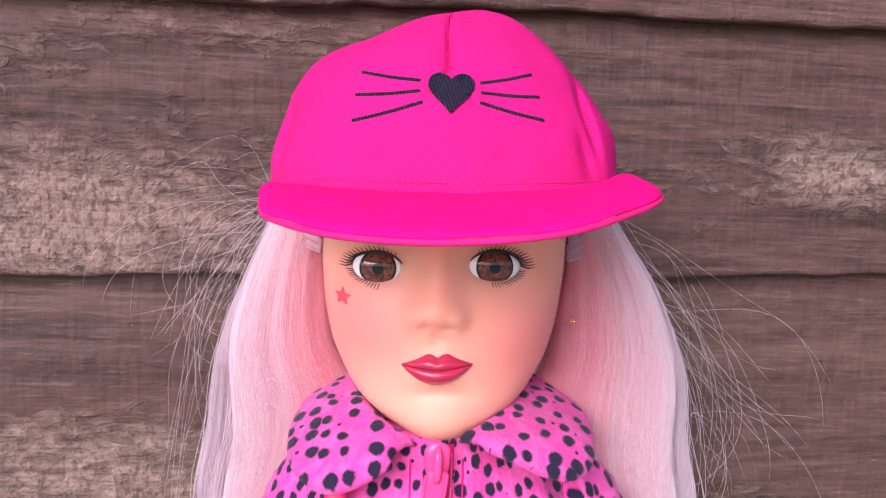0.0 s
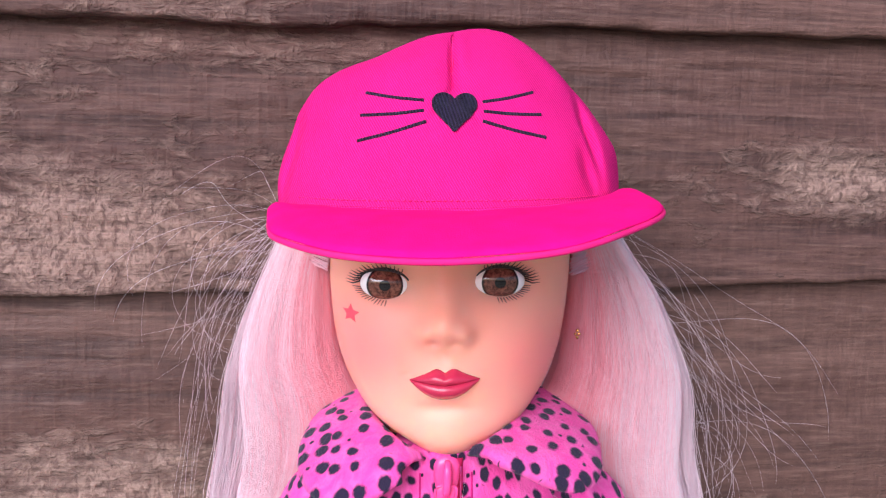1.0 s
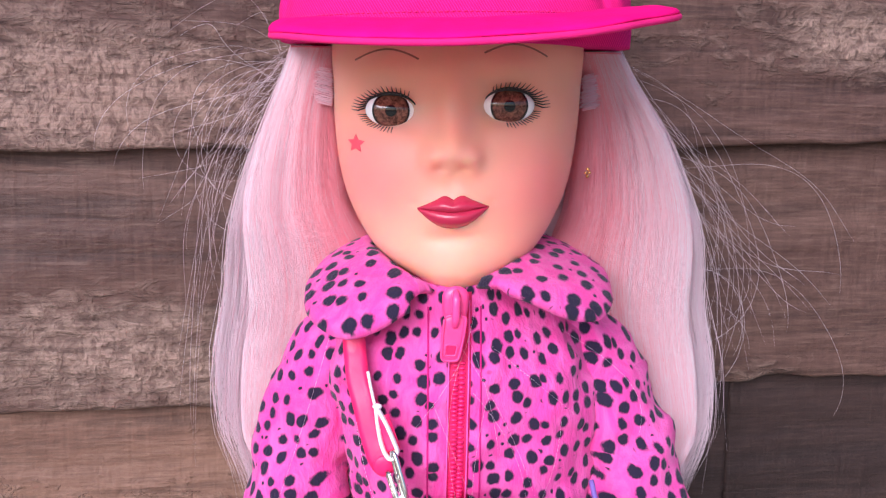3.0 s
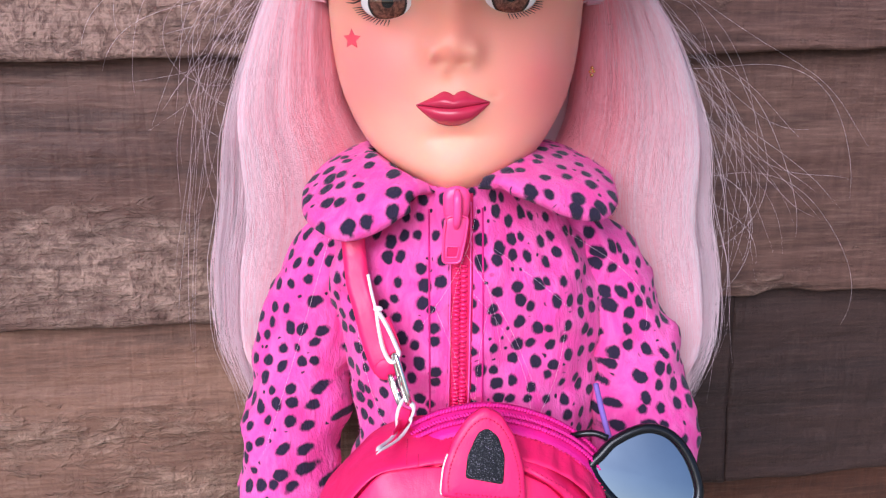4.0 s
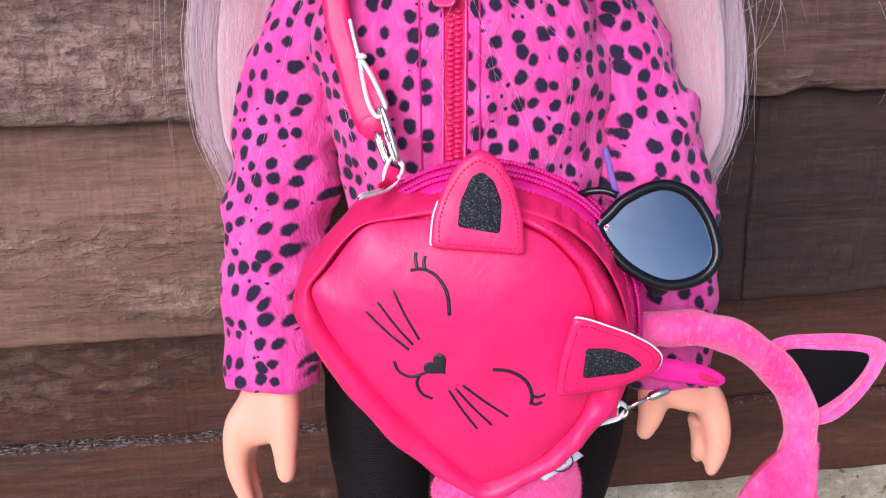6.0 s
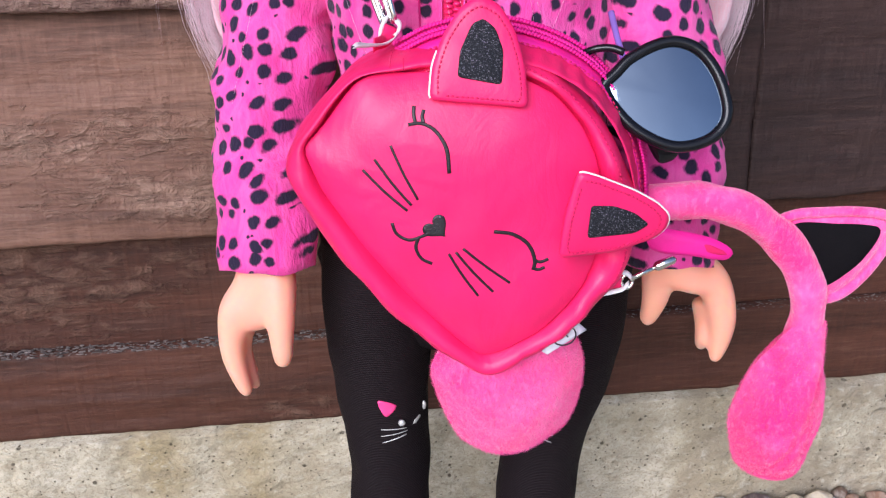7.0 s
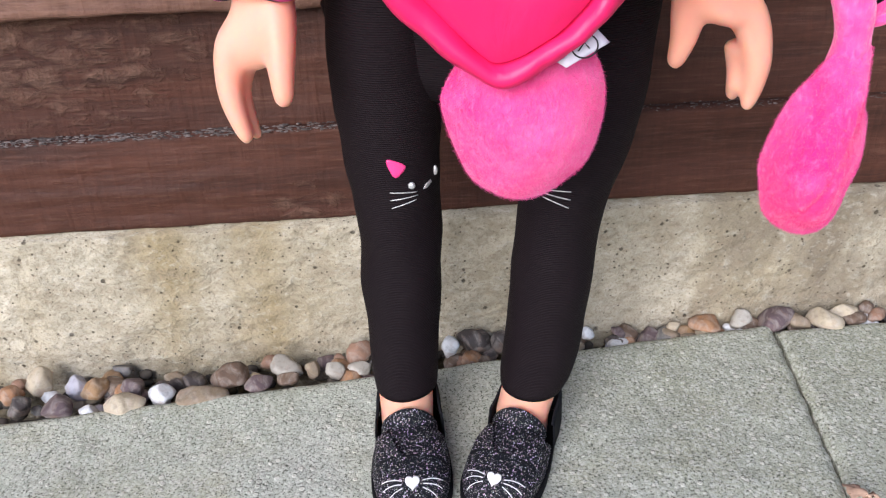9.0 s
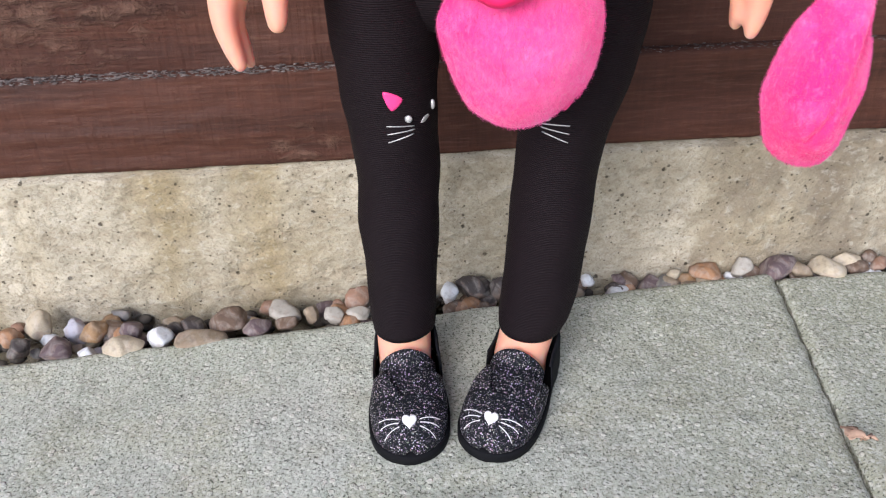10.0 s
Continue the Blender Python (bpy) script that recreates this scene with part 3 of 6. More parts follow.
def sheet(P, thick):
    """A closed slab from a grid of points, thickened to one side of its normals, with a rounded rim."""
    P = np.asarray(P, float)
    du, dv = np.gradient(P, axis=0), np.gradient(P, axis=1)
    nr = np.cross(du, dv)
    nr /= np.linalg.norm(nr, axis=2)[..., None] + 1e-9
    m, n = P.shape[:2]
    mid = P + nr * thick / 2
    edge = np.zeros((m, n))
    edge[0], edge[-1], edge[:, 0], edge[:, -1] = 1, 1, 1, 1
    half = np.where(edge > 0, 0.12, 0.5)[..., None] * thick
    top, bot = mid - nr * half, mid + nr * half
    v = np.vstack([top.reshape(-1, 3), bot.reshape(-1, 3)])
    k = m * n
    f = []
    for i in range(m - 1):
        for j in range(n - 1):
            a, b, c, d = i * n + j, i * n + j + 1, (i + 1) * n + j + 1, (i + 1) * n + j
            f += [(a, b, c, d), (d + k, c + k, b + k, a + k)]
    rim = [i for i in range(n)] + [i * n + n - 1 for i in range(1, m)] + [(m - 1) * n + j for j in range(n - 2, -1, -1)] + [i * n for i in range(m - 2, 0, -1)]
    f += [(rim[i], rim[i] + k, rim[(i + 1) % len(rim)] + k, rim[(i + 1) % len(rim)]) for i in range(len(rim))]
    return v, f


def puff(outline, edge_y, front_y, back_y, power=2.4, centre=None, steps=9):
    """A cushion: an outline in x, z that swells to front_y and back_y from its edge."""
    o = np.asarray(outline, float)
    c = np.asarray(centre if centre is not None else o.mean(axis=0), float)
    ey = np.broadcast_to(np.asarray(edge_y, float), (len(o),))
    rings = []
    ss = [math.sin(a) for a in np.linspace(0.03, math.pi / 2, steps)]
    for s in ss:
        w = 1 - s**power
        q = c + (o - c) * s
        rings.append(np.c_[q[:, 0], ey + (back_y - ey) * w, q[:, 1]])
    for s in ss[-2::-1]:
        w = 1 - s**power
        q = c + (o - c) * s
        rings.append(np.c_[q[:, 0], ey + (front_y - ey) * w, q[:, 1]])
    return loft(rings)


def outline_of(points, n, round_=2):
    """A closed outline through corners in x, z, evenly spaced and slightly rounded."""
    p = np.array(points + points[:1], float)
    d = np.r_[0, np.cumsum(np.linalg.norm(np.diff(p, axis=0), axis=1))]
    t = np.linspace(0, d[-1], n, endpoint=False)
    o = np.c_[np.interp(t, d, p[:, 0]), np.interp(t, d, p[:, 1])]
    for _ in range(round_):
        o = (np.roll(o, 1, 0) + 2 * o + np.roll(o, -1, 0)) / 4
    return o


def disc(rings):
    """Open rings closed in the middle by one point."""
    v, f = loft(rings, False)
    n, k = len(rings[0]), len(v)
    v = np.vstack([v, np.mean(rings[-1], axis=0)])
    return v, f + [((len(rings) - 1) * n + j, (len(rings) - 1) * n + (j + 1) % n, k) for j in range(n)]


def ball(c, r, n=24, m=14):
    c, r = np.asarray(c, float), np.asarray(r, float)
    rings = [[c + r * (math.sin(a) * math.cos(b), math.sin(a) * math.sin(b), math.cos(a)) for b in np.linspace(0, 2 * math.pi, n, endpoint=False)]
             for a in np.linspace(math.pi - 0.02, 0.02, m)]
    return loft(rings)


def tree_of(geo):
    return BVHTree.FromPolygons([tuple(q) for q in geo[0]], geo[1])


def on(bvh, x, z, lift=0.0, fallback=-72.0):
    """The front of a surface at x, z, lifted towards the viewer."""
    hit = bvh.ray_cast(Vector((x, -400, z)), Vector((0, 1, 0)))[0]
    return np.array([x, (hit.y if hit else fallback) - lift, z])


def stroke(bvh, pts, width, n=14, lift=0.1, flat=0.45, smooth=True, taper=False):
    """A raised line that follows a surface, through x, z points."""
    p = spline([(a, 0, b) for a, b in pts], n) if smooth else np.array([(a, 0, b) for a, b in pts], float)
    path = [on(bvh, q[0], q[2], lift) for q in p]
    r = np.full(n if smooth else len(pts), width / 2)
    if taper:
        r = r * np.linspace(1, 0.25, len(r))
    return tube(path, r, 6, flat)


def patch(bvh, outline, lift=0.25, rings=5):
    """A thin raised shape on a surface, from an outline in x, z."""
    o = np.asarray(outline, float)
    c = o.mean(axis=0)
    out = [np.array([on(bvh, *q, -0.2) for q in o])]
    for s in np.linspace(1, 0.03, rings):
        out.append(np.array([on(bvh, *(c + (q - c) * s), lift * (1 - 0.3 * s**6)) for q in o]))
    return loft(out)


def heart(cx, cz, w, h, n=40, turn=0.0):
    t = np.linspace(0, 2 * math.pi, n, endpoint=False)
    x = 16 * np.sin(t) ** 3 / 32 * w
    z = (13 * np.cos(t) - 5 * np.cos(2 * t) - 2 * np.cos(3 * t) - np.cos(4 * t) + 2.3) / 29 * h
    ca, sa = math.cos(turn), math.sin(turn)
    return np.c_[cx + ca * x - sa * z, cz + sa * x + ca * z]


def fuzz(geo, count, length, seed, width=0.09, droop=0.3):
    """Short fibres standing on a surface: one slim triangle each."""
    rng = np.random.default_rng(seed)
    v = np.asarray(geo[0], float)
    q = np.array([f for f in geo[1] if len(f) == 4])
    a, b, c, d = v[q[:, 0]], v[q[:, 1]], v[q[:, 2]], v[q[:, 3]]
    nr = np.cross(c - a, d - b)
    area = np.linalg.norm(nr, axis=1)
    nr = nr / (area[:, None] + 1e-12)
    k = rng.choice(len(q), count, p=area / area.sum())
    u, w = rng.random((count, 1)), rng.random((count, 1))
    p = (a[k] * (1 - u) + b[k] * u) * (1 - w) + (d[k] * (1 - u) + c[k] * u) * w
    dirn = nr[k] + rng.normal(0, 0.35, (count, 3)) + np.array([0, 0, -droop])
    dirn /= np.linalg.norm(dirn, axis=1)[:, None]
    side = np.cross(dirn, rng.normal(0, 1, (count, 3)))
    side /= np.linalg.norm(side, axis=1)[:, None]
    tip = p + dirn * length * rng.uniform(0.5, 1.2, (count, 1))
    vs = np.stack([p - side * width - nr[k] * 0.1, p + side * width - nr[k] * 0.1, tip], 1).reshape(-1, 3)
    return vs, [(3 * i, 3 * i + 1, 3 * i + 2) for i in range(count)]


def wobble(v, amount, size, seed=0.0):
    """Soft uneven folds, in place."""
    v = np.array(v, float)
    for i, p in enumerate(v):
        v[i] += amount * np.array(noise.noise_vector(Vector(p) / size + Vector((seed, seed * 2, -seed))))
    return v


def fuse(geo, voxel, rounds=6):
    """Melts overlapping forms into one smooth skin (millimetres)."""
    me = bpy.data.meshes.new("melt")
    me.from_pydata([tuple(q) for q in geo[0]], [], geo[1])
    ob = new("melt", me)
    mod = ob.modifiers.new("melt", "REMESH")
    mod.mode = "VOXEL"
    mod.voxel_size = voxel
    bpy.context.view_layer.update()
    ev = ob.evaluated_get(bpy.context.evaluated_depsgraph_get())
    bm = bmesh.new()
    bm.from_mesh(ev.to_mesh())
    for _ in range(rounds):
        bmesh.ops.smooth_vert(bm, verts=bm.verts, factor=0.5, use_axis_x=True, use_axis_y=True, use_axis_z=True)
    bm.verts.index_update()
    v = np.array([q.co[:] for q in bm.verts])
    f = [tuple(w.index for w in q.verts) for q in bm.faces]
    bm.free()
    bpy.data.objects.remove(ob)
    bpy.data.meshes.remove(me)
    return v, f


def mesh_of(name, verts, faces, mats, index=None, smooth=True):
    me = bpy.data.meshes.new(name)
    me.from_pydata([tuple(q) for q in verts], [], faces)
    for m in mats:
        me.materials.append(m)
    if index is not None:
        me.polygons.foreach_set("material_index", np.asarray(index, np.int32))
    if smooth:
        me.polygons.foreach_set("use_smooth", np.ones(len(me.polygons), bool))
    bm = bmesh.new()
    bm.from_mesh(me)
    bmesh.ops.recalc_face_normals(bm, faces=bm.faces)
    bm.to_mesh(me)
    bm.free()
    me.update()
    return me


BASES = {}


def thing(name, label, category, base, group="", at=None):
    """An Empty at a thing's base, which its parts hang from. base: millimetres in the doll's axes."""
    ob = new(name)
    ob.empty_display_size = 0.01
    ob.matrix_basis = (at or DOLL) @ Matrix.Translation(Vector(base) * MM)
    BASES[ob] = np.array(base, float)
    return tagged(ob, label, category, group)


def part(name, geo, material, parent, label="", smooth=True):
    base = BASES[parent]
    ob = new(name, mesh_of(name, (np.asarray(geo[0]) - base) * MM, geo[1], [material], None, smooth))
    ob.parent = parent
    BASES[ob] = base
    if label:
        ob["label"] = label
    return ob


def oval(cx, cz, hw, yf, yb, n=72, e=1.0, ef=1.0):
    """A ring at one height: half width hw, front at yf, back at yb; e below 1 squares it."""
    yc = (yf + yb) / 2
    out = []
    for a in np.linspace(0, 2 * math.pi, n, endpoint=False):
        s, c = math.sin(a), math.cos(a)
        x = cx + hw * math.copysign(abs(s) ** e, s)
        y = yc - (yb - yf) / 2 * math.copysign(abs(c) ** (ef if c > 0 else e), c)
        out.append((x, y, cz))
    return np.array(out)


# ---- setting: fence, concrete board, paving, gravel ----
SLOPE = 0.019


def fence_board(name, z0, z1, y0, y1, x0, x1, nx, nz, parent, mat, seed, edge=0.0022, thick=0.012, tilt=SLOPE, rough=1.0, split=None):
    """One sawn board: uneven lower edge, grain ridges and a thick foot."""
    xs, rows = np.linspace(x0, x1, nx), []

    def row(zf, yoff):
        out = []
        for x in xs:
            low = z0 + tilt * x + edge * (noise.noise(Vector((x * 9, seed, 0))) + 0.6 * noise.noise(Vector((x * 45, seed, 3))))
            chip = max(0.0, noise.noise(Vector((x * 22, seed * 3.1, 9))) - 0.42) * edge * 6
            zz = low + chip * (1 - zf) ** 6 + (z1 + tilt * x - low) * zf
            d = 0.0016 * noise.noise(Vector((x * 5, zz * 70, seed))) + 0.0009 * noise.noise(Vector((x * 26, zz * 230, seed + 5)))
            d += 0.0006 * noise.noise(Vector((x * 160, zz * 160, seed + 9)))
            if split:
                over = zz - split - 0.0012 * noise.noise(Vector((x * 14, seed, 7))) + 0.006 * (x - 0.13)
                d += 0.0022 * np.clip(over / 0.0012 + 0.5, 0, 1) * np.clip((x - 0.03) / 0.03, 0, 1)
            out.append((x, y0 + (y1 - y0) * zf + rough * d + yoff, zz))
        return out

    rows.append(row(0.0, thick))
    rows.append(row(0.0, 0.0015))
    rows += [row(zf, 0.0) for zf in np.linspace(0.012, 1, nz)]
    rows.append(row(1.0, thick * 0.5))
    v, f = grid(rows)
    n = nx
    m = len(rows)
    f += [(j, (m - 1) * n + j, (m - 1) * n + j + 1, j + 1) for j in range(n - 1)]
    f += [tuple(i * n for i in range(m)), tuple(i * n + n - 1 for i in range(m - 1, -1, -1))]
    ob = new(name, mesh_of(name, v, f, [mat], None, True))
    ob.parent = parent
    return ob


fence = new("fence")
tagged(fence, "brown stained overlapping rough-sawn timber fence boards", "fence", kind="structure")
LOWS = [0.162, 0.253, 0.358, 0.4635, 0.569]
for k, z in enumerate(LOWS):
    near = k < 4
    up = (LOWS[k + 1] if k + 1 < len(LOWS) else z + 0.105) + 0.016
    if k == 0:  # three lengths of board butted together, the right two with shade painted in
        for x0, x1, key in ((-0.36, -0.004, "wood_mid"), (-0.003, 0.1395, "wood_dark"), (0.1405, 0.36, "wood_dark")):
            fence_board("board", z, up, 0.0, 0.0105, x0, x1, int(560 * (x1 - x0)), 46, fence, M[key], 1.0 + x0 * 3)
        continue
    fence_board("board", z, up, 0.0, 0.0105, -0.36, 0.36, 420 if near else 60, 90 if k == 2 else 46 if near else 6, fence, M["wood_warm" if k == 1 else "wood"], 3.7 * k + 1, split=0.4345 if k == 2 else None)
for k in range(5, 16):
    z = 0.569 + 0.105 * (k - 4)
    fence_board("board", z, z + 0.12, 0.0, 0.0105, -1.5, 1.5, 40, 3, fence, M["wood"], 3.7 * k)
for k, z in enumerate(LOWS):
    for sx in (-1, 1):
        fence_board("board", z, z + 0.12, 0.0, 0.0105, min(sx * 0.362, sx * 1.5), max(sx * 0.362, sx * 1.5), 24, 3, fence,
                    M["wood_mid"] if k < 1 else M["wood"], 3.7 * k + 21)
fence_board("board", 0.100, 0.180, 0.0075, 0.012, -1.5, 1.5, 700, 26, fence, M["wood_low"], 51.0, 0.0005, 0.01, SLOPE * 0.6)
fence_board("rail", 0.0665, 0.109, 0.000, 0.0005, -1.5, 1.5, 760, 24, fence, M["wood_low"], 63.0, 0.0012, 0.02, 0.004)
# debris lying on the rail's top
rngd = np.random.default_rng(5)
crumbs = []
for k in range(3600):
    x = rngd.uniform(-0.34, 0.34)
    r = rngd.uniform(0.00012, 0.00042) * (1.25 if x < -0.02 else 0.8)
    if x > 0 and k % 2:
        continue
    c = (x, rngd.uniform(-0.0005, 0.0075), 0.1088 + 0.004 * x + r * 0.4 + rngd.uniform(0, 0.0009))
    crumbs.append(ball(c, (r * rngd.uniform(1.0, 4.0), r, r * 0.7), 5, 4))
crumb = new("debris", mesh_of("debris", *weld(*crumbs), [M["dust"]], None, False))
tagged(crumb, "grey grit and dust lying along the fence rail", "debris", kind="stuff")

# cast concrete board under the fence
xs, zs = np.linspace(-0.42, 0.42, 460), np.linspace(-0.06, 0.0655, 80)


def concrete_y(x, z):
    d = 0.0010 * noise.noise(Vector((x * 18, z * 18, 2))) + 0.0011 * noise.noise(Vector((x * 75, z * 75, 5))) + 0.0007 * noise.noise(Vector((x * 190, z * 190, 7)))
    d -= max(0.0, noise.noise(Vector((x * 95, z * 95, 21))) - 0.45) * 0.0045
    pit = max(0.0, noise.noise(Vector((x * 130, z * 130, 13))) - 0.50) * 0.006
    return -0.0045 + d + pit


rows = [[(x, concrete_y(x, z), z + (0.0008 * noise.noise(Vector((x * 40, 1, 4))) if z > 0.06 else 0)) for x in xs] for z in zs]
rows.append([(x, 0.035, 0.0655) for x in xs])
board = new("concrete_gravel_board", mesh_of("concrete_gravel_board", *grid(rows), [M["concrete"]]))
tagged(board, "pale weathered pitted cast concrete board below the fence", "gravel board", kind="structure")
for sx in (-1, 1):
    g = weld(puff([(sx * 0.4205, -0.06), (sx * 1.5, -0.06), (sx * 1.5, 0.0655), (sx * 0.4205, 0.0655)], 0.0155, -0.0045, 0.035, 60.0))
    tagged(new("concrete_gravel_board", mesh_of("concrete_gravel_board", *g, [M["concrete"]], None, False)),
           "pale weathered pitted cast concrete board below the fence", "gravel board", kind="structure")

# ground sheet
gr = [[(x, y, -0.034) for x in (-60, -8, -2, 0, 2, 8, 60)] for y in (-60, -8, -2, 0, 2, 8, 60)]
tagged(new("ground", mesh_of("ground", *grid(gr), [M["soil"]], None, False)), "bare earth and sand under the paving", "ground", kind="structure")

pavement = tagged(new("pavement"), "grey-green textured concrete paving slabs with narrow joints", "pavement", kind="structure")


def slab(corners, nx, ny, seed, name="paving_slab", fine=True):
    """One slab with a worn, crumbling arris and a gritty top."""
    a, b, c, d = [np.array(q, float) for q in corners]  # near left, near right, far right, far left
    P = []
    for j in range(ny):
        v = j / (ny - 1)
        row = []
        for i in range(nx):
            u = i / (nx - 1)
            p = (a * (1 - u) + b * u) * (1 - v) + (d * (1 - u) + c * u) * v
            x, y = p
            e = min(u * np.linalg.norm(b - a), (1 - u) * np.linalg.norm(b - a), v * np.linalg.norm(d - a), (1 - v) * np.linalg.norm(d - a))
            if fine and v == 1:
                y += 0.0016 * noise.noise(Vector((x * 60, seed, 1))) + 0.0018 * noise.noise(Vector((x * 12, seed, 2)))
            if fine and (u == 0 or u == 1):
                x += 0.0012 * noise.noise(Vector((seed, y * 90, 1))) + 0.0009 * noise.noise(Vector((seed, y * 260, 4)))
            z = 0.0010 * noise.noise(Vector((x * 25, y * 25, seed))) + 0.0006 * noise.noise(Vector((x * 110, y * 110, seed)))
            z -= 0.0026 * max(0.0, 1 - e / (0.0042 + 0.002 * noise.noise(Vector((x * 60, y * 60, 9))))) ** 2
            row.append((x, y, z))
        P.append(row)
    P = np.array(P)
    low = lambda r: np.c_[r[:, 0], r[:, 1], np.full(len(r), -0.033)]
    rows_ = [low(P[0])] + list(P) + [low(P[-1])]
    g1 = grid(rows_)
    g2 = grid([low(P[:, 0]), P[:, 0]])
    g3 = grid([P[:, -1], low(P[:, -1])])
    ob = new(name, mesh_of(name, *weld(g1, g2, g3), [M["paving"]]))
    ob.parent = pavement
    return ob


def joint_x(y, off=0.0):
    return 0.1605 + (y + 0.024) * 0.171 + off


slab([(-0.44, -0.36), (joint_x(-0.36, -0.0008), -0.36), (joint_x(-0.015, -0.0008), -0.0135), (-0.36, -0.057)], 260, 150, 3.0)
slab([(joint_x(-0.36, 0.0006), -0.36), (0.62, -0.36), (0.62, -0.014), (joint_x(-0.02, 0.0006), -0.0185)], 170, 120, 8.0)
slab([(-1.1, -0.36), (-0.444, -0.36), (-0.364, -0.058), (-1.0, -0.1)], 20, 12, 11.0, fine=False)
slab([(0.624, -0.36), (1.8, -0.36), (1.8, -0.014), (0.624, -0.014)], 20, 8, 14.0, fine=False)
slab([(-1.8, -0.36), (-1.104, -0.36), (-1.004, -0.1), (-1.8, -0.14)], 20, 8, 17.0, fine=False)
for i in range(-3, 3):
    for j in range(4):
        slab([(i * 0.6, -0.963 - j * 0.6), (i * 0.6 + 0.596, -0.963 - j * 0.6), (i * 0.6 + 0.596, -0.364 - j * 0.6), (i * 0.6, -0.364 - j * 0.6)], 4, 4, i + j * 7.0, fine=False)

# pebbles between slab and concrete
TONES = [(0.34, 0.18, 0.09), (0.48, 0.40, 0.28), (0.12, 0.082, 0.085), (0.40, 0.38, 0.42), (0.30, 0.18, 0.085), (0.16, 0.15, 0.14),
         (0.70, 0.70, 0.70), (0.27, 0.205, 0.135), (0.14, 0.09, 0.06), (0.38, 0.345, 0.29), (0.27, 0.155, 0.10), (0.060, 0.048, 0.044)]


def pebble(x, y, z, rx, ry, rz, tone, seed):
    g = ball((0, 0, 0), (rx, ry, rz), 22, 13)
    v = np.array(g[0])
    for i, p in enumerate(v):
        q = Vector(p) / rx
        v[i] *= 1 + 0.5 * noise.noise(q * 0.8 + Vector((seed, 0, 0))) + 0.15 * noise.noise(q * 2.6 + Vector((0, seed, 0)))
    rp = random.Random(int(seed * 977))
    for _ in range(9):
        w = Vector((rp.uniform(-1, 1), rp.uniform(-1, 1), rp.uniform(-1, 1))).normalized()
        cut = rp.uniform(0.62, 0.90)
        for i, p in enumerate(v):
            q = Vector((p[0] / rx, p[1] / ry, p[2] / rz))
            over = q.dot(w) - cut
            if over > 0:
                q -= w * over * 0.85
                v[i] = (q.x * rx, q.y * ry, q.z * rz)
    ob = new("pebble", mesh_of("pebble", v, g[1], [M["stone"]]))
    ob.matrix_basis = pose(x, y, z, 0, 14 * math.sin(seed * 5), 40 * math.sin(seed * 3))
    c = TONES[tone]
    ob.color = (*c, 1)
    word = ("orange-brown", "cream", "mauve-brown", "pale lilac", "ochre", "grey", "white", "tan", "brown", "pale grey", "rust-brown", "dark grey")[tone]
    return tagged(ob, f"smooth {word} river pebble in the gravel strip by the paving", "pebble", "pebbles along the fence")


# x, y, half width and half height in millimetres, tone
LEFT = [(-200, -26, 6.5, 5, 0), (-190, -19, 7.9, 6.5, 1), (-176, -37, 8.6, 6.2, 2), (-171, -25, 6.3, 5.6, 3), (-163, -26, 7.2, 5.9, 4),
        (-193, -35, 5.6, 5, 11), (-147, -39, 10, 5.2, 1), (-132, -34, 6.4, 7, 6), (-146, -27, 6.2, 5, 2), (-114, -36, 11, 4.8, 7),
        (-103, -24, 10.5, 6, 8), (-89, -31, 7.6, 4.2, 2), (-78, -21, 7.9, 4.6, 9), (-75, -29, 5.9, 3.5, 8), (-65, -24, 4.2, 5.5, 7), (-54, -25, 5.6, 4.4, 9)]
RIGHT = [(-43, -14, 6.7, 7, 10), (-43, -25, 6.2, 3.2, 9), (0, -15, 5.4, 6.9, 6), (13, -12, 8.6, 7.6, 11), (25, -13, 5.4, 6, 11), (62, -13, 3.4, 3, 0),
         (68, -12, 3.6, 3.6, 6), (84, -12, 4.2, 2.6, 2), (112, -11, 4, 3.4, 1), (128, -10, 9.6, 4.4, 0), (146, -10, 5.8, 5.8, 9), (164, -11, 11, 6, 2),
         (175, -14, 6.7, 4, 7), (188, -13, 9, 5.8, 1), (201, -9, 7, 5, 1), (214, -8, 6.2, 4.6, 8), (216, -14, 5.5, 4, 10), (204, -14, 7, 3.6, 8)]
for k, (x, y, a, b, tone) in enumerate(LEFT + RIGHT):
    pebble(x * MM, y * MM, (b * 0.05 - 0.8) * MM, a * 0.95 * MM, min(a * 0.78, 7.5) * MM, b * 0.95 * MM, tone, k * 1.7 + 0.3)
rngp = np.random.default_rng(17)
for k in range(120):
    x = rngp.uniform(-0.34, 0.34)
    edge = -0.0135 + (x - 0.16) * 0.084 if x < 0.16 else -0.017
    r = rngp.uniform(0.003, 0.0065)
    y = rngp.uniform(min(edge + 0.003, -0.010), -0.007)
    pebble(x, y, -0.0055 + rngp.uniform(-0.003, 0.0015), r * 1.2, r, r * 0.85, int(rngp.integers(0, 12)), 40 + k * 0.77)
grit = [ball((rngp.uniform(-0.36, 0.5), rngp.uniform(-0.06, -0.004), -0.012 + rngp.uniform(-0.004, 0.002)), np.array((1.2, 1, 0.8)) * rngp.uniform(0.002, 0.004), 8, 6) for _ in range(600)]
gravel = new("gravel", mesh_of("gravel", *weld(*grit), [M["soil"]]))
tagged(gravel, "small dark gravel and sand beneath the pebbles", "gravel", kind="stuff")

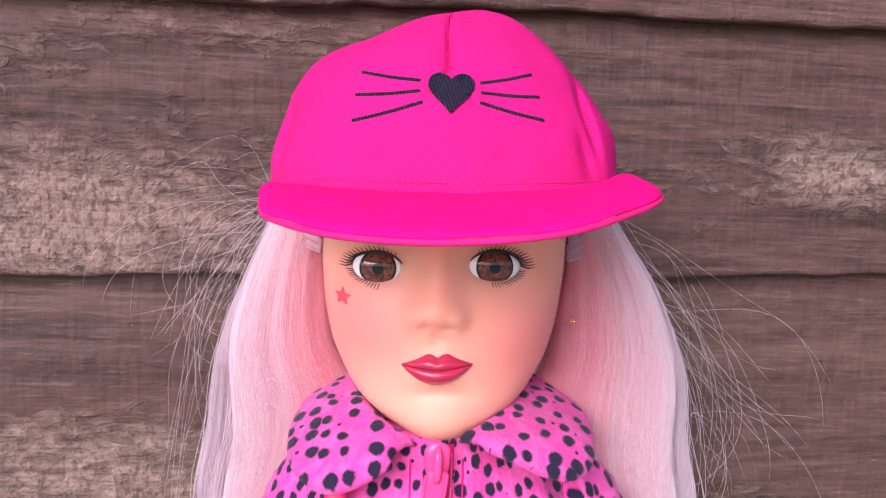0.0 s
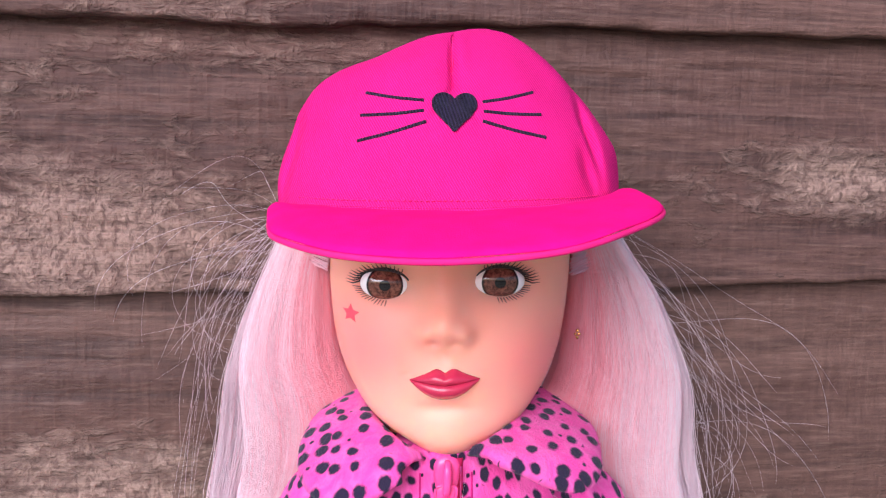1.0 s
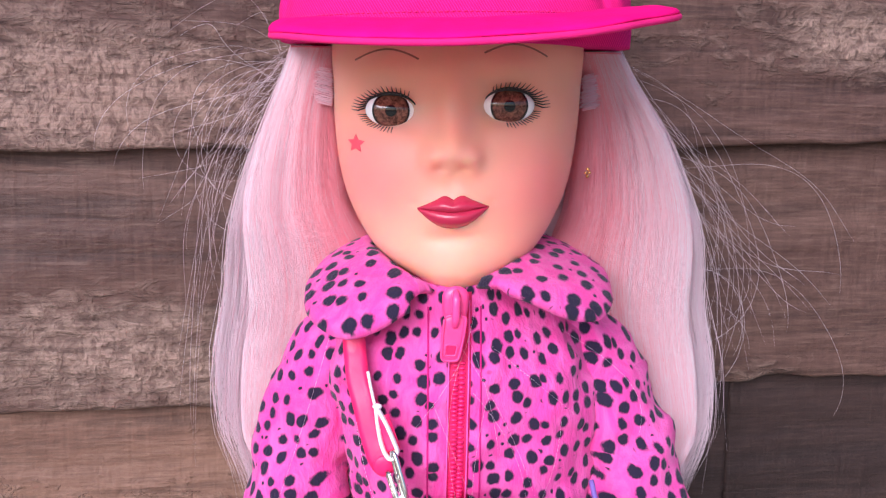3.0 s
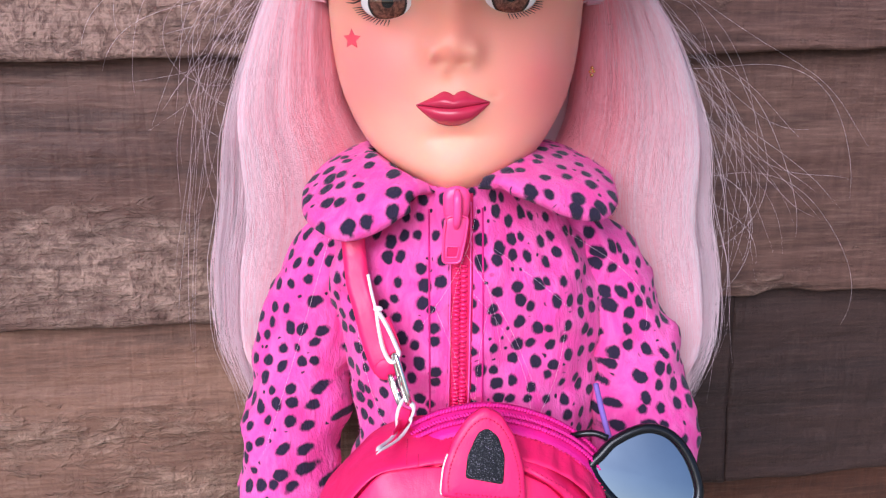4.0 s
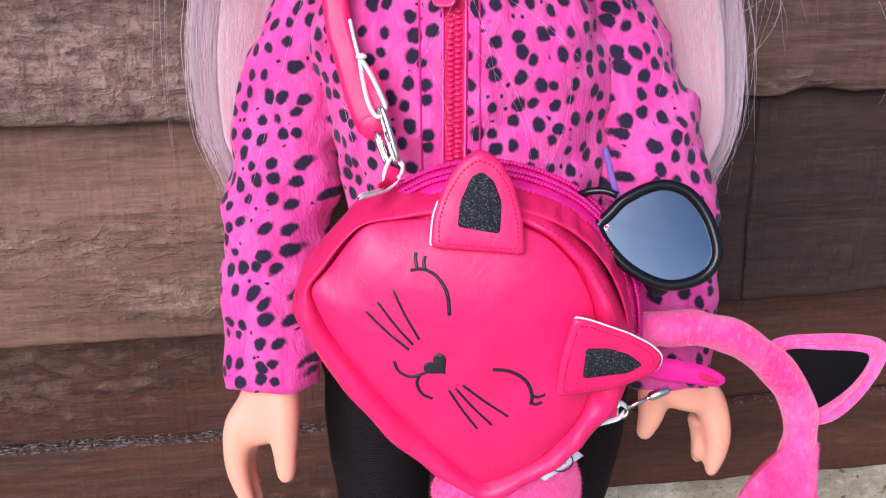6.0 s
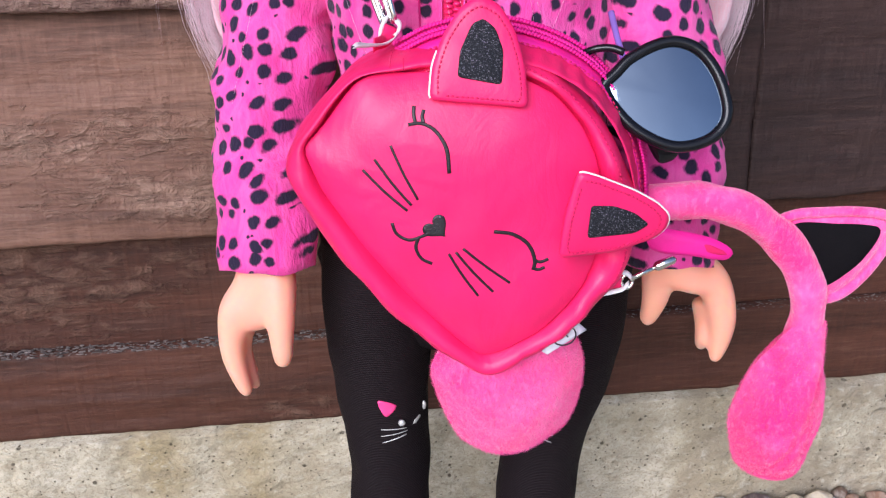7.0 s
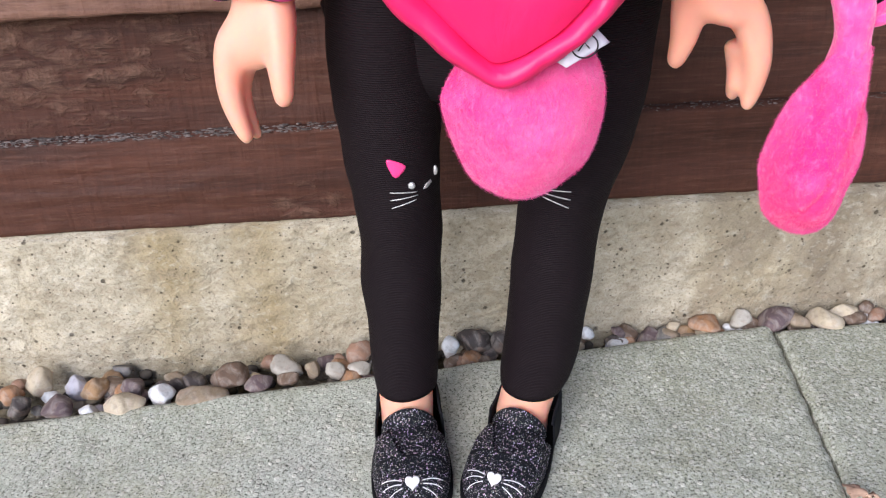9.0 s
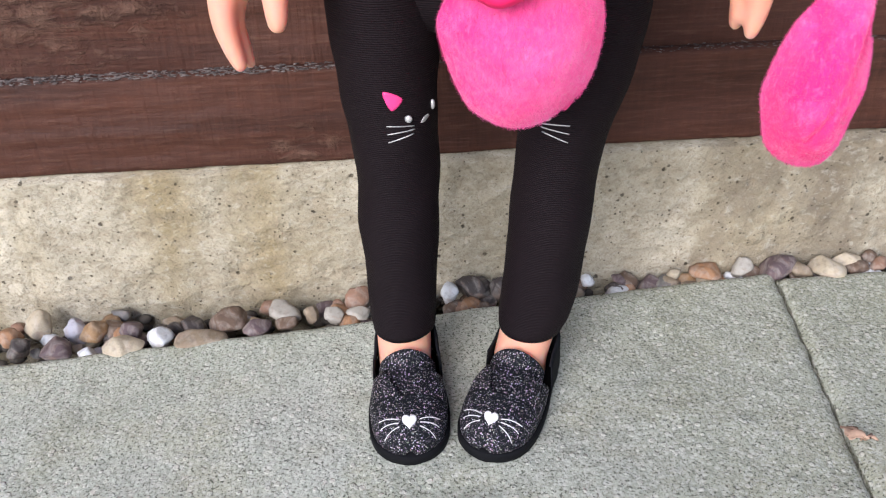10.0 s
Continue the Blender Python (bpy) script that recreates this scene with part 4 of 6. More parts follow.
# small dry leaf scrap on the right slab
lf = [[(0.1405 + u * 0.0105 + 0.0025 * v * math.sin(u * 6), -0.1275 + v * 0.0068 * (0.7 + 0.5 * math.sin(u * 5 + 1)) - 0.0015 * u, 0.0026 + 0.0018 * math.sin(3.1 * u) * math.cos(2 * v) + 0.0026 * noise.noise(Vector((u * 4, v * 4, 1))))
       for u in np.linspace(0, 1, 9)] for v in np.linspace(0, 1, 9)]
scrap = new("leaf_scrap", mesh_of("leaf_scrap", *sheet(lf, -0.0006), [M["leaf"]]))
tagged(scrap, "small curled dry brown leaf scrap on the paving", "leaf")

# ---- the doll: one mesh ----
pieces = []  # (verts, faces, material key)


def add(key, geo):
    pieces.append((np.asarray(geo[0], float), geo[1], key))


CX = 2.5
# heights, half width, front, back of the head
HZ = [318.5, 320, 322, 325, 328.5, 333.5, 345, 356, 370, 382, 400, 420, 435, 442, 444]
HW = [3, 7, 10.5, 16, 22, 27.8, 34.6, 38.2, 40.2, 40.8, 41, 36.5, 26, 14, 3]
HF = [-28, -33, -36, -38.3, -39.6, -40.4, -41.5, -42.5, -42.5, -42.5, -42, -34, -22, -10, -2]
HB = [-20, -10, -3, 4, 10, 17, 27, 34, 39, 41, 41, 36, 25, 12, 3]


def gauss(dx, dz, sx, sz):
    return math.exp(-(dx / sx) ** 2 - (dz / sz) ** 2)


EYES = ((-18.0, 376.0), (16.9, 378.1))
head_rings = []
for z in np.r_[np.linspace(318.5, 332, 16), np.linspace(333, 400, 96), np.linspace(402, 444, 20)]:
    ring = oval(CX, z, curve(HZ, HW, z), curve(HZ, HF, z), curve(HZ, HB, z), 230, 0.95, 0.74)
    for q in ring:
        if q[1] < 0:
            x, face = q[0] - 0.4, min(1.0, -q[1] / 20)
            d = 5.6 * gauss(x, z - 364.6, 5.8, 7.0 if z > 364.6 else 5.6)
            for w in (-6.4, 6.4):
                d += 3.0 * gauss(x - w, z - 362.8, 2.7, 3.2 if z > 362.8 else 3.8)
            for w in (-3.3, 3.3):
                d -= 1.3 * gauss(x - w, z - 359.6, 1.7, 1.2)
            d += 2.9 * gauss(x, z - 378, 5.4, 11.0) - 1.0 * gauss(x, z - 355.8, 1.9, 2.6)
            for ex, ez in EYES:
                d -= 3.6 * gauss(q[0] - ex * 0.8, z - ez, 10.5, 7.0)
                d += 1.3 * gauss(q[0] - ex, z - ez - 11.5, 11.0, 4.0)
            d += 1.8 * gauss(abs(x - 1) - 24, z - 357, 11, 9)
            d += 2.4 * gauss(x - 1, z - 347, 9, 6) + 1.9 * gauss(x - 1.5, z - 328, 10, 7) - 1.6 * gauss(x - 1.2, z - 338.2, 8, 2.6)
            d -= 0.55 * (gauss(x + 11.2, z - 348.6, 1.4, 1.2) + gauss(x - 12.7, z - 350.2, 1.4, 1.2))
            q[1] -= d * face
    head_rings.append(ring)
head = loft(head_rings)
head_tree = tree_of(head)
add("skin", head)
# neck, ears
add("skin", loft([oval(3, z, w, -24 + (330 - z) * 0.1, 10, 40) for z, w in ((296, 27), (308, 23), (316, 20), (330, 19), (338, 17))]))
for sx in (-1, 1):
    add("skin", ball((CX + sx * 38.2, 4, 366), (3.6, 8, 11), 20, 14))
# eyes
for ex, ez in EYES:
    ey = on(head_tree, ex, ez)[1]
    g = ball((ex * 0.97, ey + 0.25, ez + 0.1), (8.3, 3.8, 5.1), 84, 64)
    add("eye", g)
    side = -1 if ex < 0 else 1

    def rim(a, k=1.0):
        return np.array([ex + 7.8 * k * math.cos(a), 0, ez + 0.1 + 4.9 * k * math.sin(a)])

    def lifted(p, up):
        return on(head_tree, p[0], p[2], up)

    up_arc = [lifted(rim(a, 1.0), 1.6) for a in np.linspace(0.12 * math.pi, 0.88 * math.pi, 18)]
    add("lash", tube(up_arc, np.interp(np.linspace(0, 1, 18), [0, 0.5, 1], [0.18, 0.62, 0.18]), 6))
    rngl = random.Random(4 + side)
    outer = 0 if side > 0 else math.pi
    for k in range(17):
        a = abs(outer - math.pi * (0.03 + 0.68 * k / 16))
        fan = 1 - abs(a - outer) / math.pi
        p, q = rim(a, 1.0), rim(a + side * -0.12, 1.24 + 0.34 * fan + rngl.uniform(-0.04, 0.06))
        mid = (p + q) / 2 + np.array([0, 0, -0.5])
        add("lash", tube([lifted(p, 1.5), lifted(mid, 2.6), lifted(q, 3.0)], [0.26, 0.2, 0.06], 4))
    for k in range(13):
        a = outer + side * -(0.10 + 0.42 * k / 12) * math.pi
        p, q = rim(a, 1.02), rim(a + side * 0.06, 1.32 + rngl.uniform(-0.05, 0.06))
        add("lash", tube([lifted(p, 0.4), lifted(q, 0.5)], [0.16, 0.08], 4))
    brow = [(ex + side * t, ez + 14.5 + 3.2 * math.sin((t + 9) / 20 * math.pi)) for t in np.linspace(-8, 11, 7)]
    add("brow", stroke(head_tree, brow, 0.55, 14, 0.02))
# lips
LX0, LX1 = -10.0, 11.9


def lip_line(u):
    return 347.9 + 0.55 * u - 1.1 * (1 - u * u) ** 2 + 0.5 * (1 - u * u)


for upper in (True, False):
    P = []
    for v in np.linspace(0, 1, 9):
        row = []
        for u in np.linspace(-1, 1, 37):
            x = (LX0 + LX1) / 2 + u * (LX1 - LX0) / 2
            m = lip_line(u)
            if upper:
                t = m + curve([0, 0.12, 0.28, 0.5, 0.8, 1.0], [3.4, 4.2, 4.4, 2.9, 1.1, 0.08], abs(u))
                bulge = 2.2 * math.sin(math.pi * min(1, v * 0.95 + 0.12)) * (1 - u * u) ** 0.7
            else:
                t = m - 5.9 * (1 - abs(u) ** 2.3) - 0.05
                bulge = 2.6 * math.sin(math.pi * min(1, v * 0.9 + 0.1)) * (1 - u * u) ** 0.7
            m -= 0.7 * (1 - u * u) if upper else 0.0
            z = m + (t - m) * v
            row.append(on(head_tree, x, z, 0.12 + bulge))
        P.append(row)
    add("lip", sheet(P, 0.5 if upper else -0.5))
# star on the cheek
star = [(-28.9 + r * math.sin(a), 365.6 + r * math.cos(a)) for a, r in ((math.pi * k / 5, 3.0 if k % 2 == 0 else 1.5) for k in range(10))]
add("star", patch(head_tree, star, 0.12))

# hair: locks that fall behind the shoulders on both sides
rngh = np.random.default_rng(11)
OUTER = {-1: ([395, 383, 368, 348, 327, 300, 282, 252, 228, 200], [-53, -58, -65, -73, -79, -83, -86, -85, -77, -73]),
         1: ([395, 383, 368, 348, 327, 300, 282, 252, 228, 200], [58, 66, 77, 87, 95, 100, 104, 105, 97, 90])}
INNER = {-1: ([395, 380, 360, 340, 325, 305, 280, 250, 200], [-33, -36, -36, -33, -25, -25, -34, -42, -52]),
         1: ([395, 380, 360, 340, 325, 305, 280, 250, 200], [39, 43, 44, 43, 38, 38, 46, 60, 74])}


def strand_mesh(paths, width):
    """Three-sided fibres along paths (n, m, 3), all in one go."""
    n, m = paths.shape[:2]
    t = np.gradient(paths, axis=1)
    t /= np.linalg.norm(t, axis=2)[..., None] + 1e-9
    a = np.cross(t, np.array([0, 1.0, 0]))
    a /= np.linalg.norm(a, axis=2)[..., None] + 1e-9
    b = np.cross(a, t)
    w = np.asarray(width).reshape(-1, 1, 1) * np.r_[np.full(m - 4, 1.0), 0.85, 0.65, 0.4, 0.15].reshape(1, -1, 1)
    ring = np.stack([paths + w * (math.cos(q) * a + math.sin(q) * b) for q in (0.5, 2.6, 4.71)], 2)
    idx = np.arange(n * m * 3).reshape(n, m, 3)
    j = [1, 2, 0]
    f = np.stack([idx[:, :-1], idx[:, :-1][:, :, j], idx[:, 1:][:, :, j], idx[:, 1:]], -1).reshape(-1, 4)
    return ring.reshape(-1, 3), [tuple(q) for q in f.tolist()]


def lock_paths(side, u, depth, zend, wave, seed_off, m=20):
    out = []
    for i in range(len(u)):
        zz = np.linspace(396, zend[i], m)
        s = np.linspace(0, 1, m)
        inn = np.array([curve(INNER[side][0][::-1], INNER[side][1][::-1], z) for z in zz])
        oth = np.array([curve(OUTER[side][0][::-1], OUTER[side][1][::-1], z) for z in zz])
        clump = math.floor(u[i] * 9) / 9 + 0.055
        uu = u[i] + (clump - u[i]) * 0.35 * s**1.5
        x = inn + (oth - inn) * uu + wave[i] * np.sin(s * 6 + seed_off[i]) * s
        front = np.interp(zz, [200, 290, 312, 335, 396], [4, 3, 2, -10, -13])
        back = np.interp(zz, [200, 312, 335, 396], [24, 26, 26, 24])
        y = front + (back - front) * depth[i] + 1.2 * np.sin(s * 5 + seed_off[i] * 2)
        out.append(np.c_[x, y, zz])
    return np.array(out)


SOLID = {-1: 0.78, 1: 0.86}
TOPS = ([230, 300, 345, 395], [0.0, 0.02, 0.7, 1.0])  # how far the mass fills out to the edge higher up
mass_tree = {}
# inner mass of the hair
for side in (-1, 1):
    rings = []
    for z in np.linspace(208, 395, 66):
        a = curve(INNER[side][0][::-1], INNER[side][1][::-1], z)
        b = curve(OUTER[side][0][::-1], OUTER[side][1][::-1], z)
        b = a + (b - a) * (SOLID[side] + (0.99 - SOLID[side]) * np.interp(z, *TOPS)) * np.interp(z, [208, 250], [0.72, 1.0])
        yf = np.interp(z, [200, 285, 340, 396], [5, 2, -6, -12])
        ring = oval((a + b) / 2, z, abs(b - a) / 2, yf, 24, 60, 0.62, 0.62)
        for q in ring:
            q[1] -= 0.35 * noise.noise(Vector((q[0] / 5.0, z / 80, side * 3))) + 1.7 * noise.noise(Vector((q[0] / 13 + z / 260, z / 70, side * 5)))
        rings.append(ring)
    mass = loft(rings)
    mass_tree[side] = tree_of(mass)
    add("hair_mass", mass)
for side in (-1, 1):
    # combed hairs lying close over the mass, drifting across one another
    count, steps = 4200, 18
    u = rngh.random(count)
    drift = np.c_[rngh.normal(0, 4.0, count), rngh.normal(0, 2.0, count), rngh.normal(0, 1.0, count)]
    phase = rngh.uniform(0, 6.28, (count, 2))
    bunch = np.sin(np.floor(u * 11) * 2.4)
    ends = rngh.uniform(206, 256, count)
    lift = rngh.random(count) ** 2 * 0.22
    zs = np.linspace(200, 396, 197)
    ins = np.array([curve(INNER[side][0][::-1], INNER[side][1][::-1], z) for z in zs])
    outs = np.array([curve(OUTER[side][0][::-1], OUTER[side][1][::-1], z) for z in zs])
    outs = ins + (outs - ins) * (SOLID[side] + (0.99 - SOLID[side]) * np.interp(zs, *TOPS)) * np.interp(zs, [208, 250], [0.72, 1.0])
    paths = np.zeros((count, steps, 3))
    sv = np.linspace(0, 1, steps)
    for i in range(count):
        zz = 394.5 + (ends[i] - 394.5) * sv
        a, b = np.interp(zz, zs, ins), np.interp(zz, zs, outs)
        sway = drift[i, 0] * sv + drift[i, 1] * np.sin(3.5 * sv + phase[i, 0]) * sv + drift[i, 2] * np.sin(9 * sv + phase[i, 1]) * sv + 1.6 * bunch[i] * np.sin(5 * sv)
        lo, hi = np.minimum(a, b), np.maximum(a, b)
        xx = np.clip(a + (b - a) * (0.02 + 0.96 * u[i]) + sway, lo + 0.3, hi - 0.3)
        for j in range(steps):
            paths[i, j] = on(mass_tree[side], xx[j], zz[j], lift[i], 10.0)
    tone = u + rngh.normal(0, 0.16, count)
    for key, sel in (("hair_deep", tone < 0.42), ("hair", (tone >= 0.42) & (tone < 0.92)), ("hair_light", tone >= 0.92)):
        add(key, strand_mesh(paths[sel], rngh.uniform(0.03, 0.065, int(sel.sum()))))
    # looser hairs that fray the outer edge and the tips
    count = 640
    u = rngh.uniform(SOLID[side] - 0.02, 1.0, count) ** 1.1
    depth = rngh.uniform(0.3, 0.95, count)
    zend = rngh.uniform(204, 262, count) + 14 * np.abs(u - 0.6) - 6 * np.sin(u * 25)
    wave = rngh.normal(0, 1.8, count)
    off = rngh.uniform(0, 6.28, count)
    paths = lock_paths(side, u, depth, zend, wave, off)
    tone = u + rngh.normal(0, 0.13, count)
    for key, sel in (("hair_deep", tone < 0.24), ("hair", (tone >= 0.24) & (tone < 0.7)), ("hair_light", tone >= 0.7)):
        add(key, strand_mesh(paths[sel], rngh.uniform(0.05, 0.11, int(sel.sum()))))
    # loose outer hairs and fly-aways
    fly = []
    for k in range(34 if side < 0 else 26):
        s = np.linspace(0, 1, 26)[:, None]
        root = np.array([side * rngh.uniform(50, 58), rngh.uniform(-8, 20), rngh.uniform(376, 396)])
        if k < 20:
            end = np.array([side * (rngh.uniform(80, 100) if side < 0 else rngh.uniform(95, 122)), rngh.uniform(-5, 26), rngh.uniform(225, 320)])
            bow = np.array([side * rngh.uniform(2, 14 if side < 0 else 24), rngh.uniform(-8, 4), rngh.uniform(0, 22)])
        else:
            reach = rngh.uniform(70, 108)
            end = np.array([side * reach, rngh.uniform(-15, 22), rngh.uniform(325, 405) if side < 0 else rngh.uniform(300, 350)])
            bow = np.array([side * rngh.uniform(-6, 12), rngh.uniform(-6, 6), rngh.uniform(-14, 22)])
        p = root + (end - root) * s + bow * np.sin(s * math.pi) + np.sin(s * rngh.uniform(5, 11) + k) * s * rngh.uniform(0.5, 3.5) * np.array([1, 0.3, 0.8])
        fly.append(p)
    add("hair_light", strand_mesh(np.array(fly), rngh.uniform(0.025, 0.055, len(fly))))
    # combed-back strands over the ear
    tuft = []
    for k in range(150):
        s = np.linspace(0, 1, 10)[:, None]
        a = np.array([CX + side * 40.5, -16, 376.5 + k * 0.07])
        b = np.array([CX + side * 49, 2, 377 + k * 0.065])
        tuft.append(a + (b - a) * s + np.array([side * 3, 0, 1.2]) * np.sin(s * math.pi) + rngh.normal(0, 0.55, (1, 3)) + rngh.normal(0, 0.8, (1, 3)) * s)
    add("hair", strand_mesh(np.array(tuft), np.full(len(tuft), 0.16)))
# a few long hairs blown out to one side
blown = []
for k in range(9):
    s = np.linspace(0, 1, 26)[:, None]
    root = np.array([rngh.uniform(56, 70), rngh.uniform(0, 18), rngh.uniform(352, 392)])
    end = np.array([rngh.uniform(118, 158), rngh.uniform(-6, 18), rngh.uniform(285, 345)])
    blown.append(root + (end - root) * s + np.array([8, 0, rngh.uniform(-16, 6)]) * np.sin(s * math.pi) + np.sin(s * rngh.uniform(4, 9) + k) * s * 2.0 * np.array([0.6, 0.2, 1.0]))
add("hair_light", strand_mesh(np.array(blown), rngh.uniform(0.03, 0.055, len(blown))))
# loose hairs that curl away, on both sides
curls = []
for k in range(34):
    left = k < 18
    if left:
        at, head, turn = (rngh.uniform(-64, -48), rngh.uniform(-4, 18), rngh.uniform(366, 398)), rngh.uniform(2.6, 3.9), rngh.uniform(1.5, 5.2)
    else:
        at, head, turn = (rngh.uniform(58, 92), rngh.uniform(-4, 16), rngh.uniform(310, 380)), rngh.uniform(-0.9, 0.2), rngh.uniform(-4.2, -1.2)
    length, lean = rngh.uniform(45, 105), rngh.uniform(-0.25, 0.15)
    ss = np.linspace(0, 1, 30)
    ang = head + turn * ss**1.4 + 0.15 * np.sin(ss * 9 + k)
    step = length / 29
    x = at[0] + np.r_[0, np.cumsum(np.cos(ang[:-1]) * step)]
    z = at[2] + np.r_[0, np.cumsum(np.sin(ang[:-1]) * step)]
    curls.append(np.c_[x, at[1] + lean * length * ss, z])
curls = np.array(curls)
curls[:, :, 1] = np.minimum(curls[:, :, 1], 34)
add("hair_light", strand_mesh(curls, rngh.uniform(0.03, 0.048, len(curls))))
# stray hairs across the chest
stray = []
for k in range(12):
    s = np.linspace(0, 1, 22)[:, None]
    a = np.array([rngh.uniform(-46, 52), -34, rngh.uniform(285, 318)])
    b = a + np.array([rngh.uniform(-30, 30), -16, rngh.uniform(-75, -15)])
    stray.append(a + (b - a) * s + np.array([rngh.uniform(-9, 9), -11, 4]) * np.sin(s * math.pi))
add("hair_light", strand_mesh(np.array(stray), np.full(len(stray), 0.028)))
# back of the head
add("hair", loft([oval(3, z, w, yf, yb, 48) for z, w, yf, yb in ((240, 30, 16, 28), (290, 42, 14, 34), (330, 44, 4, 40), (370, 46, -2, 43), (396, 46, -8, 43), (430, 34, -6, 36))]))


# hands
def hand(thumb, fingers, palm):
    gs = [loft([np.array([c + np.array((rx * math.cos(a), ry * math.sin(a), 0)) for a in np.linspace(0, 2 * math.pi, 32, endpoint=False)])
                for c, rx, ry in palm])]
    gs.append(tube(spline(thumb[0], 14), np.interp(np.linspace(0, 1, 14), np.linspace(0, 1, len(thumb[1])), thumb[1]), 16))
    gs.append(ball(thumb[0][-1], (thumb[1][-1],) * 3, 16, 10))
    for pts, rs in fingers:
        gs.append(tube(spline(pts, 16), np.interp(np.linspace(0, 1, 16), np.linspace(0, 1, len(rs)), rs), 14))
        gs.append(ball(pts[-1], (rs[-1],) * 3, 14, 9))
    add("skin", fuse(weld(*gs), 0.75, 26))


def palm_of(rows):
    return [(np.array(c, float), rx, ry) for c, rx, ry in rows]


hand(([(-51.2, -46, 188), (-49.8, -50, 180), (-49.3, -55, 169), (-49.0, -58, 160.2)], [6.0, 5.5, 4.5, 3.3]),
     [([(-59, -47, 181), (-64.4, -49.5, 171.5), (-65.8, -52.5, 161), (-64.2, -54.5, 153), (-62.1, -55.5, 147)], [5.0, 5.8, 4.5, 3.6, 2.6]),
      ([(-60, -46, 172), (-64, -47, 160), (-62.6, -49, 151.5), (-60.4, -50, 145.6)], [4.4, 3.8, 3.1, 2.3]),
      ([(-62, -42, 168), (-65, -42, 160), (-63.5, -44, 152), (-61.5, -45, 147.6)], [4.2, 3.4, 2.6, 1.9]),
      ([(-55, -47, 176), (-57.6, -49, 170)], [5.0, 4.6])],
     palm_of([((-53.8, -43, 198), 9.0, 9), ((-54.4, -44, 186), 8.9, 9), ((-55.0, -45, 180), 9.9, 9.2), ((-56.6, -46, 175), 11.4, 9), ((-58.4, -47, 171.0), 11.4, 8), ((-60, -48, 167.0), 7.6, 5)]))
hand(([(70, -44, 190), (68.2, -45, 181), (67.8, -45, 172.5), (66.6, -44, 165.6)], [6.4, 5.6, 4.5, 3.1]),
     [([(78, -45, 187), (85.6, -46, 178.5), (89.5, -47, 168), (90, -47, 158.5), (89.2, -47, 152.6)], [5.5, 6.0, 4.9, 4.0, 2.6]),
      ([(86, -43, 171), (87, -42, 164), (85.8, -43, 157)], [4.4, 3.5, 2.7]),
      ([(85, -40, 170), (86.6, -40, 161), (86.2, -41, 153.6)], [4.2, 3.4, 2.6])],
     palm_of([((69.5, -43, 198), 9.3, 9), ((71.5, -43, 191), 10.2, 9), ((73.5, -44, 186), 11.6, 9), ((76, -45, 182), 11.4, 8.6), ((79, -46, 179), 8.5, 7), ((81, -46, 176.6), 4.4, 4)]))
# bare ankles and the body hidden inside the clothes
LEG = {-1: [(14, -20, -30, 12), (24, -20.2, -27, 12.2), (34, -20.2, -26, 13.0), (60, -20.2, -25, 14.2), (76, -20, -25, 14.9), (100, -19.6, -25, 14.8), (118, -20.5, -25, 15.8), (135, -21.5, -24, 17.2), (155, -21.5, -22, 19.2), (186, -20, -18, 20.5)],
       1: [(14, 27.2, -30, 12), (24, 29.8, -27, 12.2), (34, 32.2, -26, 14.2), (60, 35, -25, 15.0), (76, 36.2, -25, 15.2), (100, 37.2, -25, 15.0), (118, 39.5, -25, 16.5), (135, 42.4, -24, 19.0), (155, 43.8, -22, 21), (186, 44.3, -18, 22.6)]}
for side in (-1, 1):
    add("skin", loft([oval(c, z, r - 1.3, y - r + 1.3, y + r - 1.3, 32) for z, c, y, r in [(6, LEG[side][0][1], -32, 11.5)] + LEG[side][:4]]))
add("skin", loft([oval(8, z, w, -30, 8, 40) for z, w in ((186, 34), (230, 33), (280, 34), (300, 26))]))

M["eye"] = painted_eye("doll_eye", [(ex * MM, ez * MM) for ex, ez in EYES])
keys = ["skin", "hair_mass", "hair", "hair_deep", "hair_light", "eye", "lash", "lip", "star", "brow"]
verts, faces, index, k = [], [], [], 0
for v, f, key in pieces:
    verts.append(v)
    faces += [tuple(i + k for i in q) for q in f]
    index += [keys.index(key)] * len(f)
    k += len(v)
doll = new("doll", mesh_of("doll", np.vstack(verts) * MM, faces, [M[q] for q in keys], index))
doll.matrix_basis = DOLL
tagged(doll, "vinyl fashion doll with long pale pink hair standing on the paving", "doll")

# earrings
for x in (46.4,):
    e = thing("earring", "small gold stud earring with clustered balls on the doll's ear", "earring", (x, -13, 356), "earrings")
    for dx, dz, r in ((0, 1.1, 0.6), (0.6, 0.0, 0.55), (-0.6, -0.1, 0.55), (0, -1.2, 0.6)):
        part("bead", ball((x + dx, -13.5, 356 + dz), (r, r, r), 12, 8), M["gold"], e)

